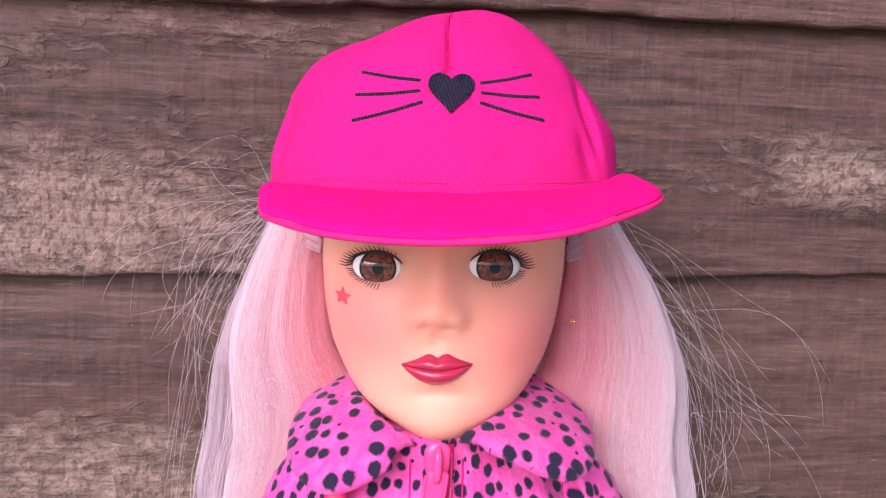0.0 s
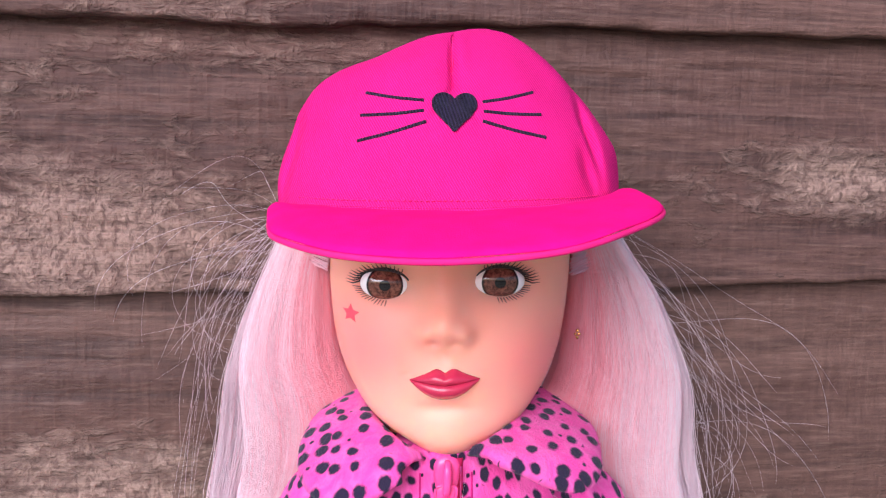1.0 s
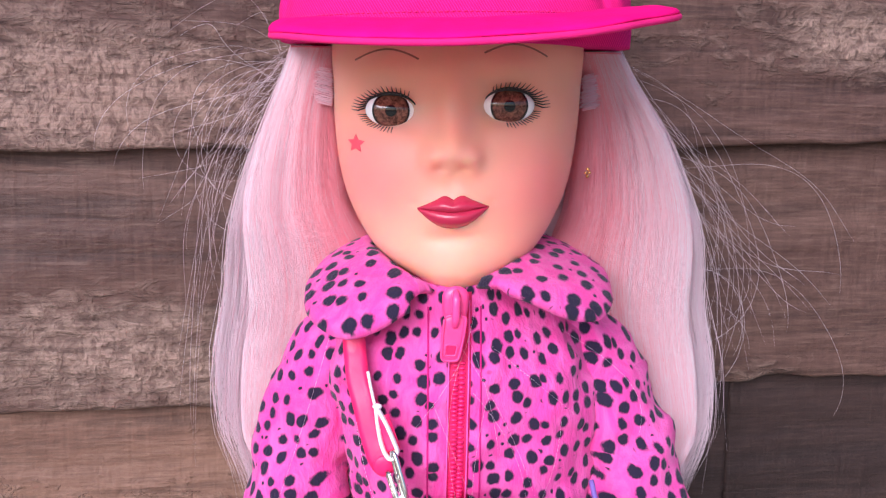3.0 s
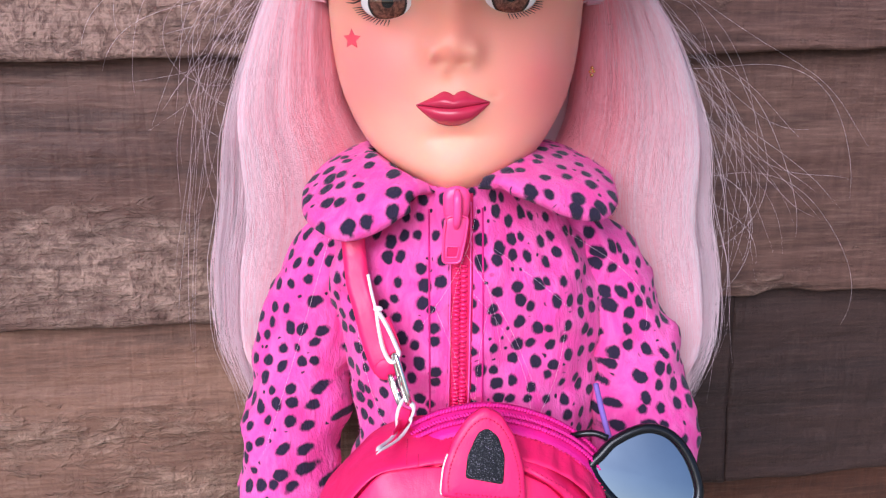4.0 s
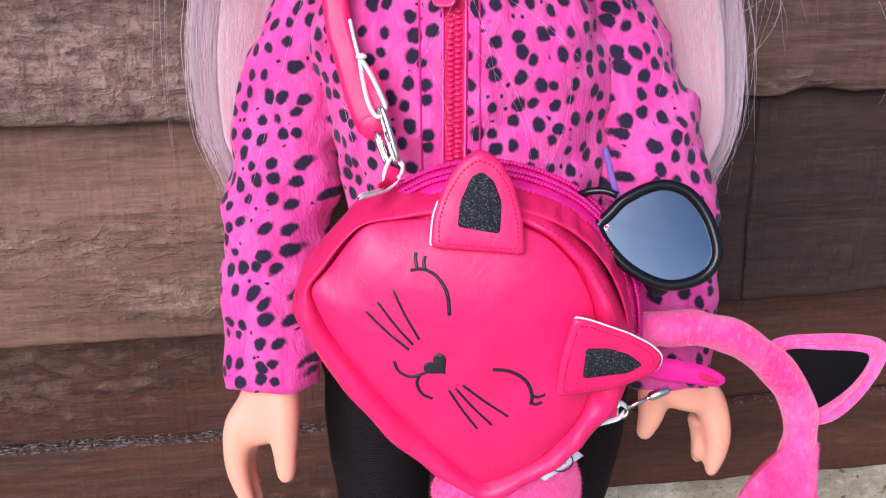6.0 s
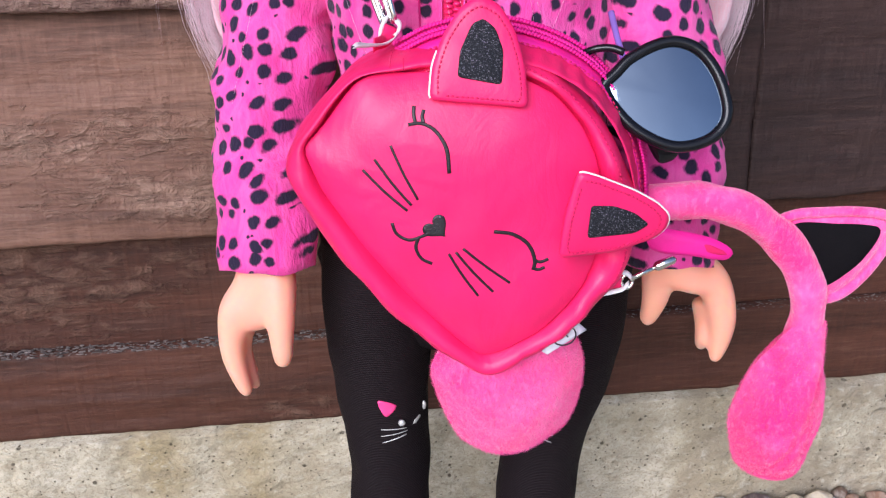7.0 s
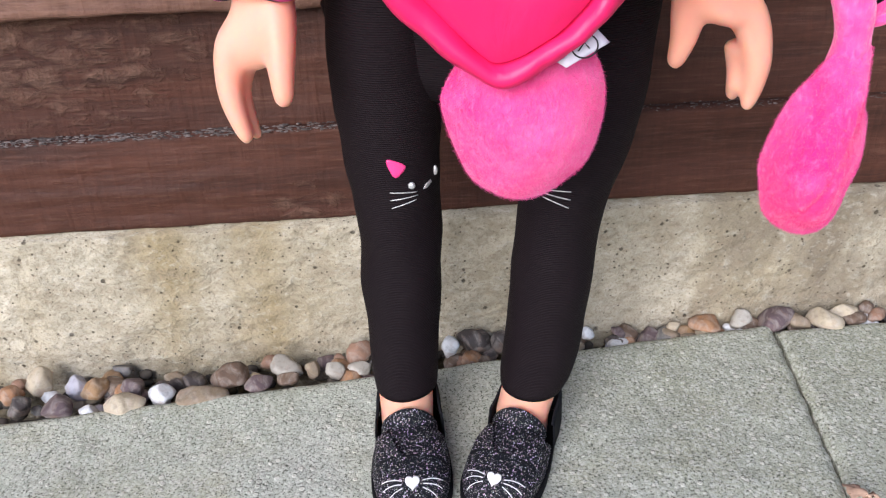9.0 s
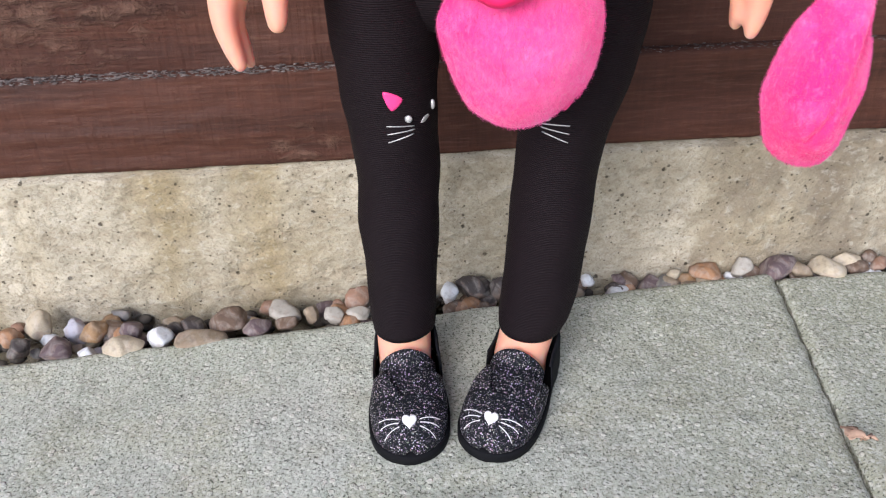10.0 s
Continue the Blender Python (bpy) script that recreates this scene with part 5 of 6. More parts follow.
# ---- cap ----
cap = thing("baseball_cap", "hot pink twill cap with navy embroidered cat nose and whiskers", "cap", (2, -5, 398))
CR = [(396, 1.4, 55.5, -55, 41), (405, 1.5, 56, -54, 41.5), (412, 1.9, 55.4, -51.5, 41.5), (420, 2.2, 53.2, -48, 41), (430, 0.4, 47.8, -43, 39), (440, 1.0, 38.6, -35, 33), (448, 5, 26, -25, 25), (454, 8.5, 14, -13, 15), (456.6, 10, 4, -5, 7)]
cz = [r[0] for r in CR]
rings = []
for z in np.r_[np.linspace(396, 454, 62), np.linspace(454.5, 456.6, 6)]:
    ring = oval(*[curve(cz, [r[1] for r in CR], z)], z, *[curve(cz, [r[i] for r in CR], z) for i in (2, 3, 4)], 380, 0.93, 0.86)
    for q in ring:
        if q[1] < 0:
            x = q[0]
            q[1] += 4.6 * gauss(x - 1.2, 0, 0.8, 1) * np.clip((z - 432) / 6, 0, 1) * np.clip((456 - z) / 5, 0, 1) - 1.4 * gauss(x - 4.2, 0, 2.2, 1) * np.clip((z - 434) / 8, 0, 1)
            q[1] += 2.8 * gauss(x - 1.2 - (436 - z) * 0.75, z - 432, 1.0, 4.5) + 2.8 * gauss(x - 1.2 + (436 - z) * 0.65, z - 432, 1.0, 4.5)
            q[1] += 2.2 * gauss(x - 2, z - 440, 4.5, 5)
            q[1] -= 1.4 * gauss(x - 2, z - 428, 12, 7)
            q[1] += 6.0 * gauss(x - 42 - (430 - z) * 0.25, z - 424, 1.8, 11) + 3.5 * gauss(x - 37 - (430 - z) * 0.3, z - 412, 2.2, 7)
            q[1] += 4.0 * gauss(x + 46 + (430 - z) * 0.14, z - 416, 1.6, 14) + 1.2 * gauss(x + 20, z - 408, 5, 6) + 1.2 * gauss(x - 18, z - 409, 6, 6)
        q[:] = q + 0.9 * np.array(noise.noise_vector(Vector(q) / 17))
    rings.append(ring)
crown = loft(rings)
crown_tree = tree_of(crown)
crown_ob = part("crown", crown, M["cap"], cap)
part("seam", stroke(crown_tree, [(1.3, 452.5), (1.2, 449), (1.0, 444), (1.3, 439)], 0.7, 14, 0.05), M["cap_trim"], crown_ob)
VIS_IN = [(-50, -38, 397.5), (-44, -45, 399), (-28, -52.5, 399.4), (0, -56, 399.8), (26, -53, 401.2), (43, -44, 402.8), (53, -32, 404)]
VIS_OUT = [(-51.5, -42, 398.0), (-48.5, -62, 396.02), (-43, -79, 395.24), (-26, -94, 393.9), (-2, -99.5, 393.9), (25, -96, 396.3), (45, -82, 400.1), (58, -64, 403.14), (56.5, -40, 405.2)]
inn, outr = spline(VIS_IN, 70), spline(VIS_OUT, 70)
P = []
for w in np.linspace(0, 1, 18):
    P.append([inn[i] * (1 - w) + outr[i] * w + np.array([0, 0, 1.6 * math.sin(w * math.pi) ** 1.0 + 0.3 * noise.noise(Vector((i * 0.15, w * 3, 4)))]) for i in range(70)])
visor = part("visor", sheet(P, 1.6), plain("visor_cloth", (0.92, 0.003, 0.19), 0.92, spec=0.1, fine=1800, bump=0.3), cap)
part("piping", tube([q + np.array([0, 0, -0.3]) for q in outr], 0.85, 8), M["cap_trim"], visor)
band = []
for q in spline(VIS_IN, 60):
    band.append(q + np.array([0, -1.0 + 0.0, 0.7]))
part("hat_band", tube(band, 1.3, 8, 0.8), M["cap"], cap)
nose_h = heart(1.4, 428.6, 13.4, 11.4)
for _ in range(3):
    nose_h = (np.roll(nose_h, 1, 0) + nose_h + np.roll(nose_h, -1, 0)) / 3
part("embroidered_heart", patch(crown_tree, nose_h, 1.2), M["thread"], cap, "navy blue satin-stitched heart")
part("heart_outline", stroke(crown_tree, [tuple(q) for q in np.vstack([nose_h, nose_h[:1]])], 0.8, 60, 0.8, 0.7), M["thread"], cap)
for a, b in (((-24.7, 433.5), (-7.5, 431.6)), ((-25.9, 426.8), (-7.4, 428.7)), ((-26.5, 419.4), (-6.6, 425.6)),
             ((9.7, 431.6), (25.1, 435.1)), ((9.9, 428.9), (27.2, 428.5)), ((9.6, 426.1), (28.5, 421.9))):
    part("whisker", stroke(crown_tree, [a, ((a[0] + b[0]) / 2, (a[1] + b[1]) / 2 - 0.3), b], 1.05, 16, 0.2, 0.6), M["thread"], cap)


def dashes(path, every, key, parent, name="stitching", width=0.22):
    """A row of stitches as one part."""
    p = spline(path, max(12, int(every)))
    gs = []
    for i in range(0, len(p) - 1):
        a, b = p[i], p[i] + (p[i + 1] - p[i]) * 0.62
        gs.append(tube([a, (a + b) / 2 + np.array([0, -0.06, 0.04]), b], [width * 0.7, width, width * 0.7], 5))
    return part(name, weld(*gs), M[key], parent)


dashes([(q * 0.10 + r * 0.90) + np.array([0, 0, 0.75]) for q, r in zip(inn[4:-4:6], outr[4:-4:6])], 70, "stitch", visor, width=0.3)
part("hem_ridge", tube([q * 0.06 + r * 0.94 + np.array([0, 0, 0.55]) for q, r in zip(inn[1:-1], outr[1:-1])], 0.6, 8), M["cap_trim"], visor)
dashes([on(crown_tree, x, 403.6 + 0.03 * x, 0.15) for x in np.linspace(-44, 46, 12)], 60, "cap_trim", crown_ob)

# ---- jacket ----
jacket = thing("jacket", "pink plush zip-up jacket with black dalmatian spots worn by the doll", "jacket", (8, -15, 184))
JT = [(170, 10, 45, -47, 20), (190, 10, 44, -47, 20), (215, 11, 42.5, -47, 19), (240, 11, 42, -46.5, 18), (258, 10, 43, -46, 17), (275, 8, 46, -45.5, 16), (290, 6, 46, -44.5, 15), (302, 5, 41, -42, 13), (310, 4, 33, -40, 11), (317, 3.2, 23, -37, 9), (322, 3, 19, -36, 7)]
jz = [r[0] for r in JT]
rings = [oval(curve(jz, [r[1] for r in JT], z), z, *[curve(jz, [r[i] for r in JT], z) for i in (2, 3, 4)], 120, 0.9, 0.82) for z in np.linspace(184, 322, 90)]
torso = loft(rings)
tv = wobble(torso[0], 3.6, 20, 3.0)
tv = wobble(tv, 2.2, 9, 5.0)
tv[:, 1] += 1.3 * np.exp(-((tv[:, 0] - 3.7) / 3.5) ** 2) * (tv[:, 1] < -20)
torso = (tv, torso[1])
torso_tree = tree_of(torso)
part("body", weld(torso, fuzz(torso, 26000, 0.8, 3, 0.05)), M["spots"], jacket)
SLEEVES = {-1: ([(-30, -6, 303), (-39, -8, 289), (-47, -13, 264), (-51, -20, 243), (-54, -30, 220), (-54, -38, 205), (-53.5, -42.5, 192), (-53.5, -44, 186)], [12, 16.5, 18, 17.5, 16, 15.2, 15.0, 14.6]),
           1: ([(37, -6, 305), (50, -8, 290), (59, -14, 268), (66, -22, 248), (69, -30, 230), (69.5, -38, 210), (69, -42.5, 193), (69, -44, 186)], [12, 17, 18.5, 18.5, 17, 16, 15.2, 14.8])}
for side in (-1, 1):
    pts, rad = SLEEVES[side]
    path = spline(pts, 60)
    rr = np.interp(np.linspace(0, 1, 60), np.r_[0, np.cumsum(np.linalg.norm(np.diff(np.array(pts, float), axis=0), axis=1))] / np.sum(np.linalg.norm(np.diff(np.array(pts, float), axis=0), axis=1)), rad)
    t = np.gradient(path, axis=0)
    t /= np.linalg.norm(t, axis=1)[:, None]
    rings = []
    for i in range(60):
        a = np.cross(t[i], (0, 1, 0))
        a /= np.linalg.norm(a)
        b = np.cross(a, t[i])
        ring = []
        for w in np.linspace(0, 2 * math.pi, 56, endpoint=False):
            fold = 1 + 0.055 * math.sin(i * 0.55 + 2.2 * math.sin(w + side)) * (0.4 + 0.6 * (20 < i < 45))
            ring.append(path[i] + rr[i] * fold * (math.cos(w) * a + 0.92 * math.sin(w) * b))
        rings.append(np.array(ring))
    mid = path[-1]
    rings.append(mid + (rings[-1] - mid) * 0.80 + t[-1] * 0.6)
    rings.append(mid + (rings[-2] - mid) * 0.78 - t[-1] * 4)
    sl = loft(rings)
    sl = (wobble(wobble(sl[0], 2.2, 14, 7.0 + side), 1.2, 7, 3.0 + side), sl[1])
    part("sleeve", weld(sl, fuzz(sl, 15000, 0.8, 8 + side, 0.05)), M["spots"], jacket)
COLLAR = {-1: ([(-5, -39, 319), (-11, -36, 323), (-19, -26, 327), (-24, -4, 327), (-20, 16, 327)],
               [(-11.5, -46, 316.5), (-20, -47.5, 310), (-32, -46, 306.8), (-42.5, -34, 310.5), (-43.5, -12, 315.5), (-37, 20, 317)]),
          1: ([(9.5, -39, 320.5), (15, -36, 324), (22, -26, 327.5), (28, -4, 328), (25, 16, 328)],
              [(15.5, -46.5, 321.5), (24, -47.5, 319), (34, -47.5, 315), (45, -44.5, 313.2), (51, -34, 315.5), (52, -12, 319), (43, 20, 320)])}
for side in (-1, 1):
    a, b = spline(COLLAR[side][0], 34), spline(COLLAR[side][1], 34)
    P = []
    for w in np.linspace(0, 1, 14):
        row = []
        for i in range(34):
            q = a[i] * (1 - w) + b[i] * w
            out = np.array([side * 0.35, -0.6, 0.75])
            q = q + out * (3.2 * math.sin(math.pi * (0.08 + 0.84 * w)) + 1.1 * noise.noise(Vector((i * 0.18, w * 2.5, side))))
            row.append(q)
        P.append(row)
    col = sheet(P, 4.0 * (1 if side > 0 else -1))
    part("collar", weld(col, fuzz(col, 9000, 0.9, 18 + side, 0.05)), M["spots_collar"], jacket)
# zip
zx = lambda z: 3.8 + (z - 290) * 0.004
tape = [[on(torso_tree, zx(z) + dx, z, 0.5 + 0.25 * math.cos(dx)) for dx in np.linspace(-3.4, 3.8, 7)] for z in np.linspace(190, 320.5, 60)]
zipper = part("zipper", sheet(tape, 0.7), M["zip"], jacket, "dark pink zip with moulded teeth")
gs = []
for z in np.arange(200, 300, 1.45):
    for s in (-1, 1):
        p = on(torso_tree, zx(z) + s * 1.05, z + (0.72 if s > 0 else 0), 1.0)
        gs.append(ball(p, (1.25, 0.8, 0.58), 8, 5))
part("teeth", weld(*gs), M["teeth"], zipper)
for s in (-1, 1):
    part("stitching", tube([on(torso_tree, zx(z) + s * 3.1, z, 0.8) for z in np.linspace(200, 318, 40)], 0.28, 5), M["stitch"], zipper)
for x in (-5.6, 10.8):
    part("seam", tube([on(torso_tree, x + 0.01 * (290 - z), z, 0.05) for z in np.linspace(188, 316, 60)], 0.32, 5), M["seam"], jacket)
py = min(on(torso_tree, x, z)[1] for x in (-1, 3, 7) for z in (298, 304, 310, 316, 321)) - 0.4
pull = part("zip_pull", puff(outline_of([(-1.8, 321.6), (-0.4, 323.6), (2.4, 324.4), (5.2, 323.6), (6.4, 321.6), (6.2, 317), (5.2, 312.6), (-0.6, 312.6), (-1.7, 317)], 60, 2), py - 1.2, py - 2.6, py + 0.6, 6.0), M["slider"], jacket, "glossy pink zip slider with tab")
part("bail", tube(spline([(2.4, py - 2.0, 322.6), (2.4, py - 4.2, 321.4), (2.4, py - 4.8, 317), (2.3, py - 4.4, 313.6), (2.2, py - 2.8, 312.0)], 20), np.interp(np.linspace(0, 1, 20), [0, 0.3, 0.7, 1], [1.0, 1.35, 1.3, 1.0]), 12), M["slider"], pull)
tab_o = outline_of([(-0.9, 315.0), (0.6, 315.6), (4.2, 315.6), (5.6, 315.0), (5.0, 309), (3.6, 301.8), (2.8, 301.2), (-1.0, 301.2), (-1.7, 301.8), (-1.5, 309)], 70, 2)
part("pull_tab", puff(tab_o, py - 3.0, py - 3.7, py - 2.2, 9.0), M["slider"], pull)
part("tab_rim", tube(np.c_[tab_o[:, 0], np.full(70, py - 3.5), tab_o[:, 1]], 0.45, 6), M["slider"], pull)
slot_o = outline_of([(-0.5, 306.4), (3.2, 306.4), (2.6, 303.0), (-0.7, 303.0)], 32, 1)
part("slot", puff(slot_o, py - 3.7, py - 3.85, py - 3.5, 6.0), M["zip"], pull)
part("slot_rim", tube(np.c_[slot_o[:, 0], np.full(32, py - 3.8), slot_o[:, 1]][list(range(32)) + [0]], 0.32, 6), M["slider"], pull)

# ---- leggings ----
leggings = thing("leggings", "black ribbed doll leggings with embroidered cat faces on the knees", "leggings", (8, -20, 20))
leg_trees = {}
for side in (-1, 1):
    L_ = LEG[side]
    lz = [q[0] for q in L_]
    rings = []
    for z in np.linspace(27.5, 186, 90):
        c, y, r = [curve(lz, [q[i] for q in L_], z) for i in (1, 2, 3)]
        ring = oval(c, z, r, y - r, y + r, 56)
        if z < 40:
            ring[:, 2] += (40 - z) / 14 * 0.16 * (y - ring[:, 1]) * -0.5
        rings.append(ring)
    lo = rings[0].copy()
    rings.insert(0, lo * [1, 1, 1] + np.array([0, 0, 3]) + (np.array([L_[0][1], -27, lo[:, 2].mean()]) - lo) * [0.1, 0.1, 0])
    g = loft(rings)
    g = (wobble(g[0], 0.9, 16, 2.0 + side), g[1])
    leg_trees[side] = tree_of(g)
    part("leg", g, M["rib"], leggings)
part("waist", loft([oval(11, z, w, -40, 14, 60) for z, w in ((150, 30), (160, 50), (176, 54), (192, 48))]), M["rib"], leggings)
for side, dx in ((-1, 0.0), (1, 58.0)):
    tr = leg_trees[side]
    X = (lambda x: x) if side < 0 else (lambda x: 17.5 - x)
    for cx in ((-18.8,) if side < 0 else (-18.8,)):
        ear = [(X(cx - 3.0), 132.4), (X(cx + 3.2), 129.6), (X(cx - 0.4), 126.0)]
        part("embroidered_ear", patch(tr, spline([(a, 0, b) for a, b in ear], 24, True)[:, [0, 2]], 0.4), M["slider"], leggings, "bright pink stitched cat ear")
        p = on(tr, X(-13.9), 122.8, 0.6)
        part("bead_eye", ball(p, (1.3, 0.8, 1.3), 12, 8), M["silver"], leggings)
        part("cat_nose", patch(tr, [(X(-10.2), 120.2), (X(-9.0), 119.9), (X(-7.4), 121.2), (X(-7.8), 122.3), (X(-9.4), 121.6)], 0.4), M["silver"], leggings)
        for a, b in (((-21.2, 120.5), (-12.2, 119.9)), ((-21.2, 117.4), (-12.0, 118.6)), ((-20.9, 114.2), (-12.4, 117.0))):
            part("embroidered_whisker", stroke(tr, [(X(a[0]), a[1]), (X((a[0] + b[0]) / 2), (a[1] + b[1]) / 2 + 0.15), (X(b[0]), b[1])], 0.42, 10, 0.15, 0.6), M["silver"], leggings)
        if side < 0:
            part("bead_eye", ball(on(tr, -6.3, 124.5, 0.4), (0.9, 0.8, 1.8), 10, 8), M["silver"], leggings)

# ---- shoes ----


def shoe(cx, cy, turn, group):
    """A slip-on with a rounded toe, drawn lengthwise along -y from the heel."""
    m = DOLL @ pose(cx * MM, cy * MM, 0, 0, 0, turn)
    s = thing("slip_on_shoe", "black glittery slip-on doll shoe with white cat whiskers on the paving", "shoe", (0, 0, 0), group, m)
    # y of heel is +10, of toe -58; half widths along the length
    ly = [-55, -53, -47.5, -38, -24, -10, 2, 8, 10]
    lw = [1.5, 7.2, 12.6, 15.3, 15.2, 13.2, 12.2, 8.2, 1.5]

    def outline(k, grow=0.0, n=64):
        pts = [(-curve(ly, lw, y), y) for y in np.linspace(10, -55, n)] + [(curve(ly, lw, y), y) for y in np.linspace(-55, 10, n)]
        o = np.array(pts)
        c = np.array([0, -24.0])
        d = o - c
        return c + d * (1 + grow / 30.0) * k

    def ring(k, z, grow=0.0):
        o = outline(k, grow)
        return np.c_[o[:, 0], o[:, 1], np.full(len(o), z)]

    part("sole", loft([ring(1, 0.0, -0.6), ring(1, 0.5, 0.7), ring(1, 3.6, 0.7), ring(1, 4.4, 0.0)]), M["sole"], s, "black rubber sole")
    # upper: height profile over the plan, open round the ankle
    P = []
    for w in np.linspace(0, 1, 20):
        row = []
        for y in np.linspace(-54.8, -13.5 - 7.5 * math.sin(math.pi * min(1.0, abs(2 * w - 1))), 60):
            hw = curve(ly, lw, y) - 0.3
            top = np.interp(y, [-55, -52, -46, -37, -26, -13], [6.0, 11.5, 15.6, 17.6, 18.6, 19.2])
            a = (w - 0.5) * math.pi
            x = hw * math.copysign(abs(math.sin(a)) ** 0.85, a)
            z = 4.0 + (top - 4.0) * max(0.0, math.cos(a)) ** 0.75
            row.append((x, y, z))
        P.append(row)
    P = np.array(P)
    vamp = sheet(P, -0.9)
    vt = tree_of(vamp)
    upper = part("upper", vamp, M["shoe"], s)
    # quarters and heel counter
    rows_ = []
    for z in np.linspace(0, 1, 8):
        row = []
        for a in np.linspace(-1, 1, 60):
            y = -14 + 23.8 * math.cos(a * math.pi / 2)
            hw = curve(ly, lw, min(y, 9.8)) * (1 if abs(a) > 0 else 0)
            x = math.copysign(hw, a) if abs(a) > 1e-6 else 0.0
            h = 4 + (16.5 + 6.5 * math.cos(a * math.pi / 2) - 4) * z
            row.append((x * (1 - 0.06 * z), y, h))
        rows_.append(row)
    part("heel_counter", sheet(rows_, 0.9), M["shoe_dark"], s)
    part("collar_binding", tube([np.array(q) + (0, 0, 0.4) for q in rows_[-1]], 0.55, 6), M["shoe_dark"], s)

    def top(x, y, lift=0.2):
        hit = vt.ray_cast(Vector((x, y, 200)), Vector((0, 0, -1)))[0]
        return np.array([x, y, (hit.z if hit else 10) + lift])

    # rounded tongue that rises over the instep
    tongue = []
    for r in np.linspace(0.04, 1, 10):
        row = []
        for a in np.linspace(-math.pi * 0.74, math.pi * 0.74, 37):
            x, z = 11.8 * math.sin(a) * r, 17.0 + 7.6 * math.cos(a) * r
            y = -5.6 - math.sqrt(13.2**2 - x * x) - 0.75 * (23.4 - z)
            row.append((x, y, z - 0.034 * x * x))
        tongue.append(row)
    part("tongue", sheet(tongue, 1.2), M["shoe"], s)
    # ears folded flat on the vamp
    for sx in (-1, 1):
        e = [[top(sx * (3.6 + 10.6 * u), -37.5 + 2.5 * u + 13.5 * min(1.0, (1 - abs(u - 0.6) / 0.62) * 1.15) * w, 0.4 + 1.9 * w * (1 - w) + 1.3 * w) for u in np.linspace(0, 1, 15)] for w in np.linspace(0, 1, 9)]
        part("ear", sheet(e, 0.9 * sx), M["shoe"], s)
    part("elastic", tube([top(x, -36.5, 0.25) for x in np.linspace(-13, 13, 14)], 0.5, 6, 0.6, (0, 0, 1)), M["shoe_dark"], s)
    h = heart(0, -47.6, 5.4, 4.3)
    rings = [np.array([top(c[0], c[1], -0.2) for c in h])]
    for k in (1, 0.8, 0.4, 0.05):
        rings.append(np.array([top(h[:, 0].mean() + (c[0] - h[:, 0].mean()) * k, h[:, 1].mean() + (c[1] - h[:, 1].mean()) * k, 0.7) for c in h]))
    part("heart_nose", loft(rings), M["white"], s, "white heart-shaped nose")
    for sx in (-1, 1):
        for (x0, y0), (x1, y1) in (((3.9, -46.6), (11.4, -44.6)), ((4.0, -47.6), (11.0, -47.2)), ((3.8, -48.7), (9.4, -50.4))):
            part("whisker", tube([top(sx * x, y, 0.25) for x, y in spline([(x0, y0, 0), ((x0 + x1) / 2, (y0 + y1) / 2 + 0.1, 0), (x1, y1, 0)], 9)[:, :2]], 0.18, 6), M["white"], s)
    return s


shoe(-19.9, -22.3, 4.5, "pair of shoes")
shoe(31.2, -23.8, -21.5, "pair of shoes")

# ---- cat-face handbag ----
bag = thing("cat_handbag", "hot pink leatherette cat-face handbag with black printed features", "handbag", (12, -80, 172))
PANEL = [(-33.2, 237.2), (-28.2, 242.0), (-23.0, 248.8), (-19.2, 253.2), (-14.3, 254.4), (-2, 254.6), (10.5, 254.2), (19.5, 253.0), (27.0, 249.3), (33.6, 242.0), (37.6, 234.0), (39.5, 224.0),
         (38.7, 208.0), (36.0, 200), (31.6, 193.6), (25.6, 187.4), (17.1, 181.8), (10.5, 179.6), (5.6, 183.6), (0.6, 188.4), (-8.8, 198.0), (-19.4, 211.7), (-28.9, 226.3)]
RIM = [(-39.4, 231.0), (-37.8, 235.4), (-31.2, 243.4), (-23.8, 251.6), (-19.0, 255.0), (-11, 257.0), (-1, 258.4), (9.6, 259.2), (19.7, 257.4), (29.6, 252.4), (38.0, 243.8), (44.8, 233.4),
       (49.6, 222.4), (50.6, 212.0), (48.6, 202.5), (43, 195.5), (36.6, 187.6), (28.5, 180.2), (21.1, 174.6), (14.2, 171.2), (10.3, 171.4), (-3.5, 181.0), (-15.2, 192.7), (-26.3, 205.6), (-36.0, 223.2)]
NB = 132
mid_c = np.array([6.0, 214.0])
front_o, rim_o = outline_of(PANEL, NB), outline_of(RIM, NB, 3)
turn_of = lambda o: np.unwrap(np.arctan2((o - mid_c)[:, 1], (o - mid_c)[:, 0]))


def matched(o, ref):
    """The outline o at the same bearings from the middle as ref."""
    a, b = np.mod(turn_of(o), 2 * math.pi), np.mod(turn_of(ref), 2 * math.pi)
    k = np.argsort(a)
    return np.c_[np.interp(b, a[k], o[k, 0], period=2 * math.pi), np.interp(b, a[k], o[k, 1], period=2 * math.pi)]


rim_o = matched(rim_o, front_o)
lean_y = lambda z: np.interp(z, [171, 215, 232, 256], [-88.5, -87.5, -86.5, -83.5])
edge_y = lean_y(front_o[:, 1])
face = puff(front_o, edge_y, -92, -66, 5.0, mid_c, 14)
fv = np.array(face[0])
for k, q in enumerate(fv):
    if q[1] < -70:
        fv[k][1] += 0.9 * noise.noise(Vector((q[0] / 17, q[2] / 17, 2)))
face = (fv, face[1])
face_tree = tree_of(face)
part("front_panel", face, M["bag"], bag)
